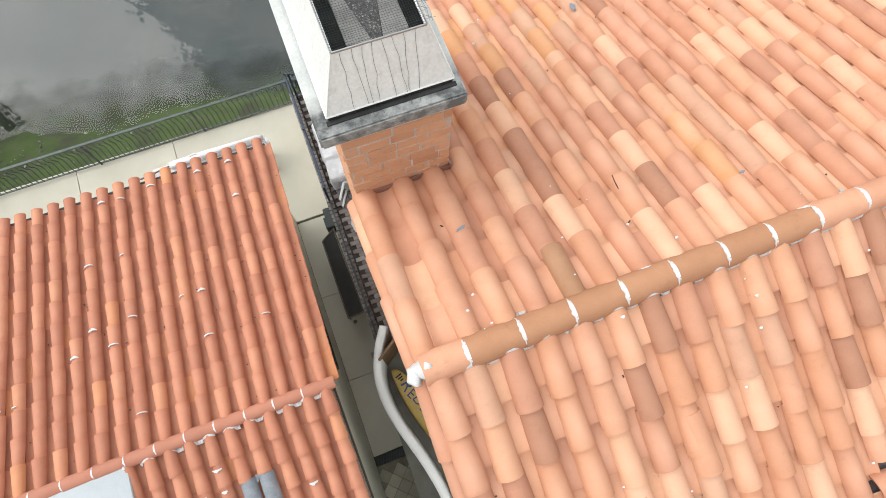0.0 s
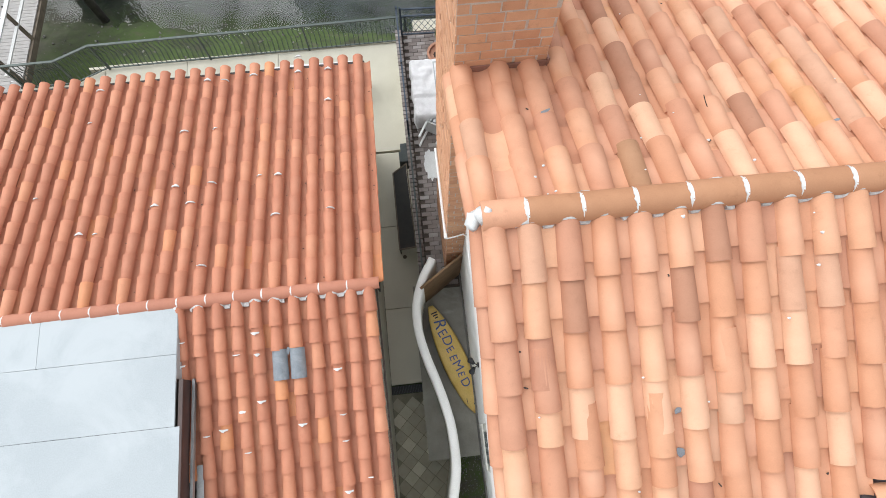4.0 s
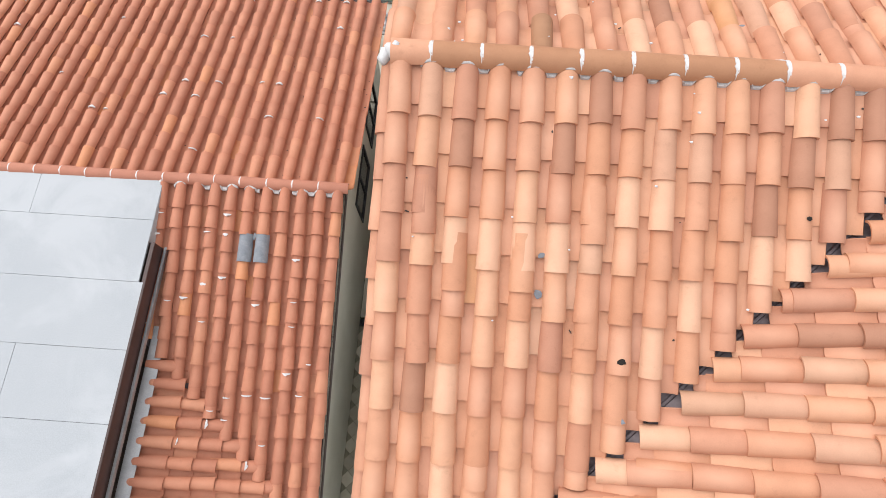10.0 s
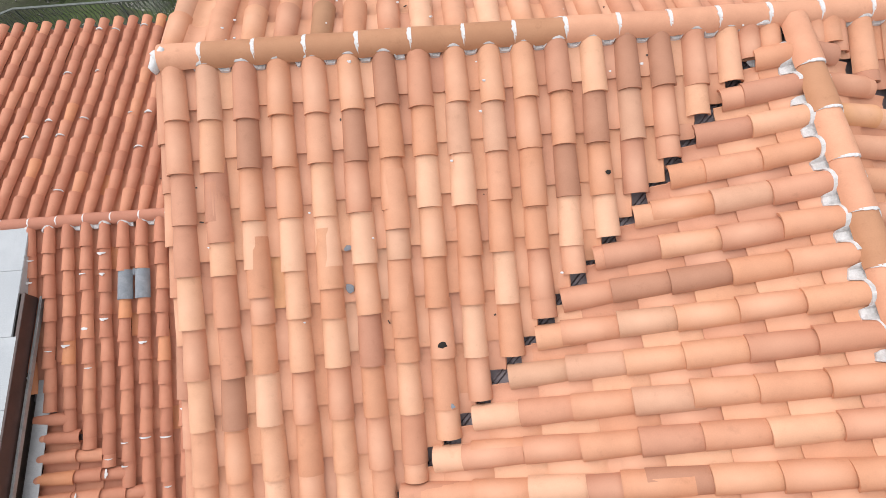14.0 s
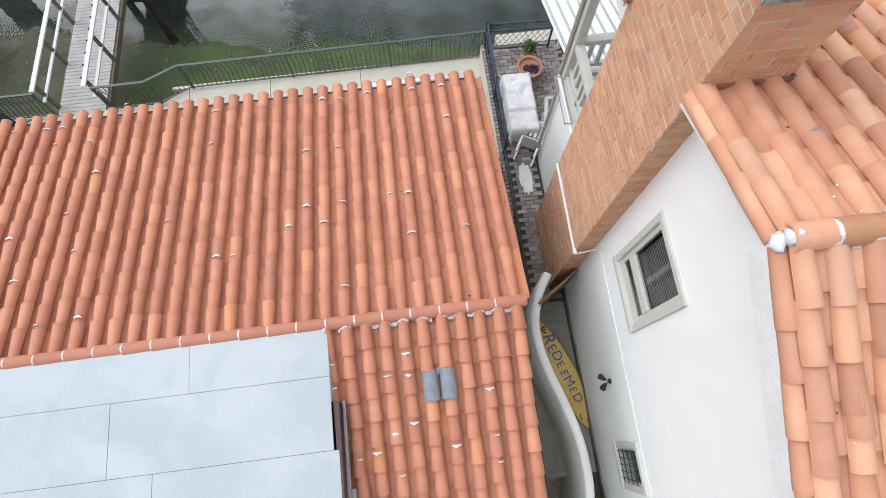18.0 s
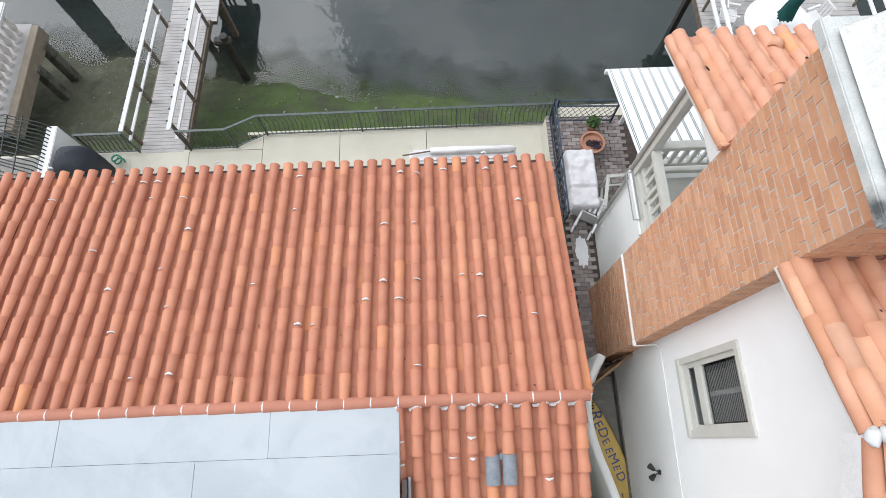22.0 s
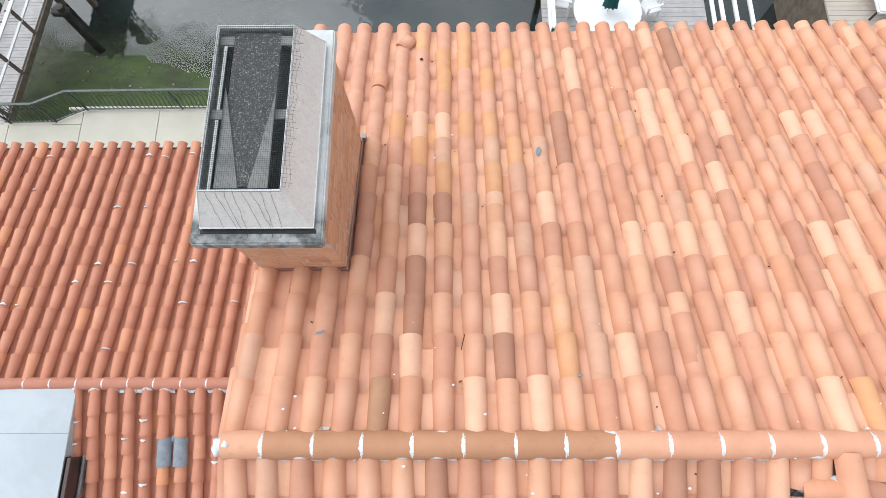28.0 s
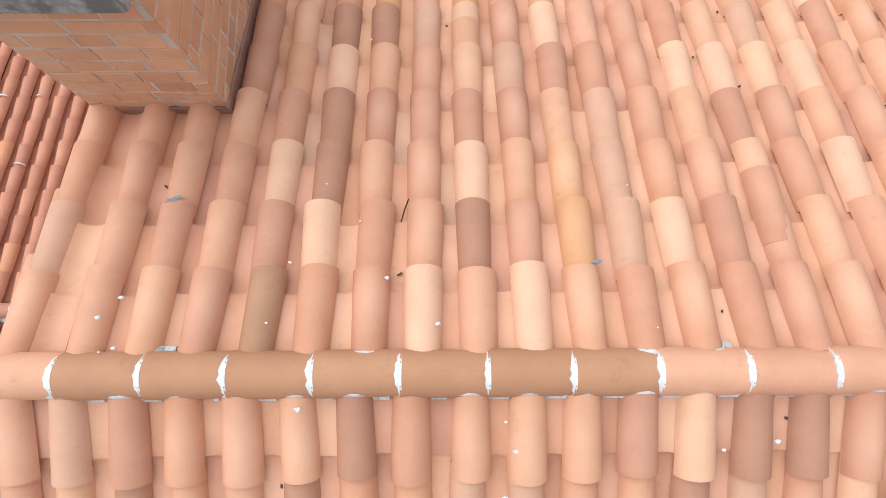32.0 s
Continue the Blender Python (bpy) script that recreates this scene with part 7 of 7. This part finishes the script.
# furled white parasols on a bench behind the low eave
roll = thing("furled_parasol", "furled white parasol lying on the patio bench", "parasol", group="furled parasols on the bench")
vs, fs = [], []
n, k = 30, 14
for i in range(n + 1):
    t = i / n
    r = 0.085 * (0.8 + 0.25 * math.sin(3 * t)) * (1 if t < 0.96 else 0.7)
    for j in range(k):
        a = 2 * math.pi * j / k
        rr = r * (1 + 0.18 * math.sin(3 * a + 4 * t) + 0.1 * noise.noise(Vector((t * 9, j, 0))))
        vs.append((-3.25 + 2.0 * t, 6.44 + rr * math.cos(a), 0.95 + rr * math.sin(a)))
fs = [(i * k + j, i * k + (j + 1) % k, (i + 1) * k + (j + 1) % k, (i + 1) * k + j) for i in range(n) for j in range(k)]
fs += [tuple(range(k - 1, -1, -1)), tuple(n * k + j for j in range(k))]
put("canopy", mesh("canopy", vs, fs, M_TARP, True), roll)
tube([(-3.9, 6.36, 0.93), (-3.25, 6.44, 0.95)], 0.018, M_TIMBER, "pole", roll)
bench = thing("patio_bench", "white cushioned bench beneath furled parasols", "bench", (0, 0, 0))
part("cushion", boxes((-3.7, 6.2, 0.68, -1.25, 6.56, 0.87), bevel=0.05), M_TARP, bench, "white bench cushion")
part("seat", boxes((-3.75, 6.14, 0.61, -1.2, 6.58, 0.675), bevel=0.01), M_WHITE, bench)
for x in (-3.65, -1.3):
    for y in (6.2, 6.52):
        part("leg", boxes((x - 0.03, y - 0.03, 0, x + 0.03, y + 0.03, 0.61)), M_WHITE, bench)

# ---- gangway and docks ----
M_RAIL = speckled("weathered_white_rail", [(0.58, 0.58, 0.58), (0.68, 0.68, 0.68)], 4, 60, 0.6, relief=0.1)
gang = thing("gangway", "grey planked gangway with white rails down to the dock", "gangway")


def gz(y):
    return -0.02 - 0.075 * (y - 7.3)


for i in range(40):
    y = 7.22 + 0.11 * i
    part("deck_board", bm_plate([(-10.6, y, gz(y)), (-9.5, y, gz(y)), (-9.5, y + 0.1, gz(y + 0.1)), (-10.6, y + 0.1, gz(y + 0.1))], 0.03), M_DOCK, gang)
for x in (-10.62, -9.48):
    part("stringer", bm_plate([(x - 0.04, 7.2, gz(7.2) - 0.04), (x + 0.04, 7.2, gz(7.2) - 0.04), (x + 0.04, 11.7, gz(11.7) - 0.04), (x - 0.04, 11.7, gz(11.7) - 0.04)], 0.18), M_TIMBER, gang)
    for h, w in ((0.92, 0.105), (0.5, 0.07)):
        part("rail", bm_plate([(x - w / 2, 7.3, gz(7.3) + h), (x + w / 2, 7.3, gz(7.3) + h), (x + w / 2, 11.6, gz(11.6) + h), (x - w / 2, 11.6, gz(11.6) + h)], 0.035), M_RAIL, gang)
    for i in range(4):
        y = 7.5 + 1.32 * i
        part("rail_post", boxes((x - 0.03, y - 0.04, gz(y) - 0.05, x + 0.03, y + 0.04, gz(y) + 0.89)), M_TIMBER, gang)
for x in (-10.68, -9.54):
    for i in range(11):
        y = 7.55 + 0.36 * i
        part("rail_cleat", boxes((x - 0.025, y - 0.02, gz(y) + 0.89, x + 0.015, y + 0.02, gz(y) + 0.935), bevel=0.006), M_BLACK, gang)
pile = thing("timber_pile", "barnacled timber pile and brace beside the gangway", "pile", (-8.95, 10.95, 0))
bm = bmesh.new()
bmesh.ops.create_cone(bm, cap_ends=True, segments=14, radius1=0.13, radius2=0.11, depth=2.9, matrix=Matrix.Translation((0, 0, -1.65)))
M_WETPILE = speckled("wet_dark_pile", [(0.02, 0.018, 0.015), (0.06, 0.055, 0.045)], 5, 40, 0.7, relief=0.8, stain=(0.14, 0.13, 0.11), stain_scale=9, stain_from=0.6)
part("shaft", bm, M_WETPILE, pile)
part("cap_block", boxes((-0.32, -0.12, -0.5, 0.17, 0.12, -0.34), bevel=0.03), M_WETPILE, pile)

dock = thing("planked_landing", "grey planked landing at the gangway foot", "dock")
for i in range(24):
    y = 11.72 + 0.145 * i
    part("deck_board", boxes((-10.65, y, -0.52, -9.3, y + 0.135, -0.48)), M_DOCK, dock)
part("float_frame", boxes((-10.6, 11.75, -0.66, -9.35, 15.2, -0.53)), M_TIMBER, dock)
for x in (-10.4, -9.4):
    for y in (12.6, 14.6):
        part("dock_leg", boxes((x - 0.09, y - 0.09, -3.6, x + 0.09, y + 0.09, -0.66), bevel=0.02), M_TIMBER, dock)

# unseen dark plank screens, added so the water mirrors dark bands: close planks, then two with open gaps
for top, y, planks in ((2.1, 14.35, ((-10.53, -10.38), (-10.37, -10.22), (-10.21, -10.06), (-9.97, -9.9), (-9.81, -9.74))), (1.0, 14.35, tuple((-15.6 + 0.2 * i, -15.415 + 0.2 * i) for i in range(6)))):
    f = thing("mirror_screen", "tall dark plank screen out of view, added for its mirror image", "fender", (0, 0, 0), "boat fenders by the dock")
    for a, b in planks:
        part("fender_plank", boxes((a, y, -3.2, b, y + 0.045, top), bevel=0.008), M_TIMBER, f)

# neighbour's raised deck with balusters
nd = thing("neighbour_deck", "raised timber deck with pale turned balusters on mossy piles", "deck")
part("deck_slab", boxes((-22, 8.05, -0.35, -14.3, 11.5, -0.1)), speckled("dull_grey_deck", [(0.34, 0.33, 0.32), (0.46, 0.45, 0.44)], 3, 60, 0.8), nd)
part("edge_beam", boxes((-14.27, 8.05, -0.5, -14.05, 11.4, -0.05), bevel=0.01), speckled("tan_timber", [(0.24, 0.195, 0.145), (0.33, 0.28, 0.215)], 4, 60, 0.8), nd, "tan timber edge beam")
part("top_rail", boxes((-14.72, 8.05, 0.62, -14.42, 11.5, 0.74), bevel=0.03), M_WHITE, nd)
part("end_rail", boxes((-22, 11.25, 0.62, -14.72, 11.5, 0.74), bevel=0.03), M_WHITE, nd)
prof = [(0.075, 0.0), (0.075, 0.06), (0.045, 0.11), (0.085, 0.2), (0.105, 0.3), (0.07, 0.42), (0.045, 0.55), (0.065, 0.62), (0.065, 0.7)]
vs, fs = [], []
for r, z in prof:
    vs += [(r * math.cos(2 * math.pi * i / 10), r * math.sin(2 * math.pi * i / 10), z) for i in range(10)]
fs = [(k * 10 + i, k * 10 + (i + 1) % 10, (k + 1) * 10 + (i + 1) % 10, (k + 1) * 10 + i) for k in range(len(prof) - 1) for i in range(10)]
tb = mesh("turned_baluster", vs, fs, speckled("pinkish_cast_stone", [(0.62, 0.58, 0.56), (0.74, 0.71, 0.69)], 5, 60, 0.8), True)
for i in range(12):
    put("turned_baluster", tb, nd, Matrix.Translation((-14.57, 8.25 + 0.265 * i, -0.09)))
for x, y in ((-14.12, 10.2), (-14.12, 11.0)):
    part("support_post", boxes((x - 0.13, y - 0.13, -3.0, x + 0.13, y + 0.13, -0.35), bevel=0.02), speckled("mossy_pile", [(0.09, 0.085, 0.07), (0.2, 0.19, 0.165)], 3, 40, 0.9, relief=0.6, stain=(0.05, 0.055, 0.04), stain_scale=2.5, stain_from=0.5), nd, "mossy weathered timber pile")

side = tagged(part("boundary_wall", boxes((-12.2, 4.5, 0.0, -11.95, 7.35, 1.15), bevel=0.015), M_STUCCO, None), "white boundary wall with black iron spikes", "wall", kind="structure")
rng = random.Random(9)
for i in range(24):
    y = 5.0 + 0.1 * i
    k = rng.uniform(0, 0.25)
    tube([(-12.08, y, 1.15), (-12.2, y + 0.03, 1.32), (-12.5 - k, y + 0.12, 1.42), (-12.85 - k, y + 0.25, 1.38), (-13.1 - k, y + 0.36, 1.2)], 0.015, M_IRON, "iron_spike", side, sides=1)
for x in (-12.45, -12.8):
    tube([(x, 5.0, 1.43), (x - 0.05, 6.3, 1.44), (x - 0.15, 7.5, 1.42)], 0.014, M_IRON, "iron_stay", side, sides=1)
tagged(part("neighbour_paving", boxes((-17.0, 4.7, -0.09, -12.2, 7.2, -0.01)), speckled("dim_grey_paving", [(0.2, 0.19, 0.18), (0.3, 0.29, 0.27)], 2.5, 60, 0.8, stain=(0.12, 0.1, 0.09), stain_from=0.55), None), "dim grey paving behind the boundary wall", "pavement", kind="structure")

# covered grill
gr = thing("covered_grill", "navy fabric covered grill by the white wall", "covered grill", (-11.47, 6.42, 0))
vs, fs = [], []
nx, ny = 12, 10
M_NAVY = speckled("navy_canvas", [(0.02, 0.024, 0.034), (0.035, 0.04, 0.052)], 4, 60, 0.7, relief=0.1)
for k, (s, z) in enumerate(((1.0, 0.1), (1.03, 0.5), (1.0, 0.85), (0.94, 1.1), (0.7, 1.28), (0.12, 1.42))):
    for i in range(24):
        a = 2 * math.pi * i / 24
        cx, cy = math.cos(a), math.sin(a)
        e = 2 / 5
        x = 0.40 * s * math.copysign(abs(cx) ** e, cx) * (1 + 0.02 * math.sin(5 * a + k))
        y = 0.42 * s * math.copysign(abs(cy) ** e, cy)
        vs.append((x, y, z + 0.015 * math.sin(3 * a + k)))
fs = [(k * 24 + i, k * 24 + (i + 1) % 24, (k + 1) * 24 + (i + 1) % 24, (k + 1) * 24 + i) for k in range(5) for i in range(24)]
fs.append(tuple(5 * 24 + i for i in range(24)))
put("cover", mesh("cover", vs, fs, M_NAVY, True), gr)
for x in (-0.3, 0.3):
    part("foot", boxes((x - 0.04, -0.3, 0, x + 0.04, 0.3, 0.1)), M_BLACK, gr)
hose = thing("garden_hose", "coiled green garden hose on the patio", "hose", (-11.03, 6.95, 0))
tube([(0.1 * math.cos(a * 0.5), 0.1 * math.sin(a * 0.5), 0.03 + 0.012 * a) for a in range(26)], 0.022, speckled("green_rubber", [(0.02, 0.2, 0.12), (0.04, 0.27, 0.17)], 8, 50, 0.5), "coil", hose)

# right-hand dock with table and parasol
rd = thing("planked_dock", "grey planked dock with white railings beyond the house", "dock")
for i in range(24):
    y = 9.2 + 0.145 * i
    part("deck_board", boxes((4.35, y, -0.1, 8.75, y + 0.135, -0.06)), M_DOCK, rd)
part("dock_frame", boxes((4.4, 9.22, -0.4, 8.7, 12.6, -0.105)), M_TIMBER, rd)
for x, y in ((4.6, 9.6), (8.5, 9.6), (4.6, 12.3), (8.5, 12.3)):
    part("support_post", boxes((x - 0.08, y - 0.08, -4.0, x + 0.08, y + 0.08, -0.4)), M_WETPILE, rd)
for x in (4.45, 8.65):
    for y in (9.4, 11.1, 12.6):
        part("rail_post", boxes((x - 0.03, y - 0.03, -0.06, x + 0.03, y + 0.03, 0.85)), M_TIMBER, rd)
    for z in (0.85, 0.45):
        part("rail", boxes((x - 0.05, 9.3, z, x + 0.05, 12.7, z + 0.035)), M_WHITE, rd)
for z in (0.85, 0.45):
    part("rail", boxes((4.5, 11.5, z, 7.3, 11.57, z + 0.035)), M_WHITE, rd)
tab = thing("round_table", "round white table on the dock", "table", (5.87, 9.97, -0.06))
bm = bmesh.new()
bmesh.ops.create_cone(bm, cap_ends=True, segments=40, radius1=0.86, radius2=0.86, depth=0.03, matrix=Matrix.Translation((0, 0, 0.73)))
part("tabletop", bm, M_WHITE, tab)
bm = bmesh.new()
bmesh.ops.create_cone(bm, cap_ends=True, segments=16, radius1=0.2, radius2=0.05, depth=0.7, matrix=Matrix.Translation((0, 0, 0.36)))
part("pedestal", bm, M_WHITE, tab)
par = thing("closed_parasol", "closed dark teal parasol standing in the table", "parasol", (5.85, 9.93, -0.06))
bm = bmesh.new()
bar(bm, (0, 0, 0.0), (0.03, 0.02, 2.6), 0.035, sides=10)
part("pole", bm, M_WHITE, par)
vs, fs = [], []
for i in range(15):
    t = i / 14
    for j in range(24):
        a = 2 * math.pi * j / 24
        r = (0.035 + 0.11 * (1 - t) ** 0.8) * (1 + 0.4 * (j % 2)) * (1 + 0.15 * math.sin(7 * t + j))
        vs.append((0.03 * (0.35 + 0.6 * t) + r * math.cos(a), 0.02 * (0.35 + 0.6 * t) + r * math.sin(a), 1.0 + 1.5 * t))
fs = [(i * 24 + j, i * 24 + (j + 1) % 24, (i + 1) * 24 + (j + 1) % 24, (i + 1) * 24 + j) for i in range(14) for j in range(24)]
put("canopy", mesh("canopy", vs, fs, speckled("teal_canvas", [(0.003, 0.055, 0.05), (0.006, 0.10, 0.09)], 5, 60, 0.8), True), par)
G = "white chairs round the dock table"
plastic_chair("dock_chair", "white plastic chair at the round dock table", (5.9, 11.25, -0.06), 10, group=G)
plastic_chair("dock_chair", "white plastic chair at the round dock table", (7.1, 10.35, -0.06), -70, group=G)
plastic_chair("dock_chair", "white plastic chair at the round dock table", (4.85, 10.55, -0.06), 75, group=G)

rd2 = thing("neighbour_dock", "tan planked neighbour dock with white rails", "dock")
for i in range(20):
    y = 9.6 + 0.15 * i
    part("deck_board", boxes((12.0, y, -0.1, 17.0, y + 0.14, -0.05)), speckled("tan_decking", [(0.42, 0.36, 0.3), (0.5, 0.44, 0.38)], 3, 60, 0.8) if i == 0 else bpy.data.materials["tan_decking"], rd2)
part("dock_frame", boxes((12.05, 9.62, -3.5, 16.9, 12.5, -0.105)), M_TIMBER, rd2)
for x in (9.35, 9.75):
    r = thing("white_guide_rail", "long white guide rail running out to the water", "rail", (0, 0, 0), "white rails between the docks")
    part("tube", boxes((x - 0.05, 9.0, 0.25, x + 0.05, 12.8, 0.32), bevel=0.01), M_WHITE, r)
    for y in (9.3, 12.4):
        part("post", boxes((x - 0.03, y - 0.03, -3.5, x + 0.03, y + 0.03, 0.25)), M_TIMBER, r)
lounge = thing("white_lounger", "white cushioned lounger on the neighbour dock", "lounger", (13.3, 10.9, -0.05))
part("cushion", boxes((-0.3, -0.8, 0.3, 0.3, 0.8, 0.42), bevel=0.04), M_TARP, lounge)
for x in (-0.25, 0.25):
    for y in (-0.7, 0.7):
        part("leg", boxes((x - 0.02, y - 0.02, 0, x + 0.02, y + 0.02, 0.3)), M_BLACK, lounge)
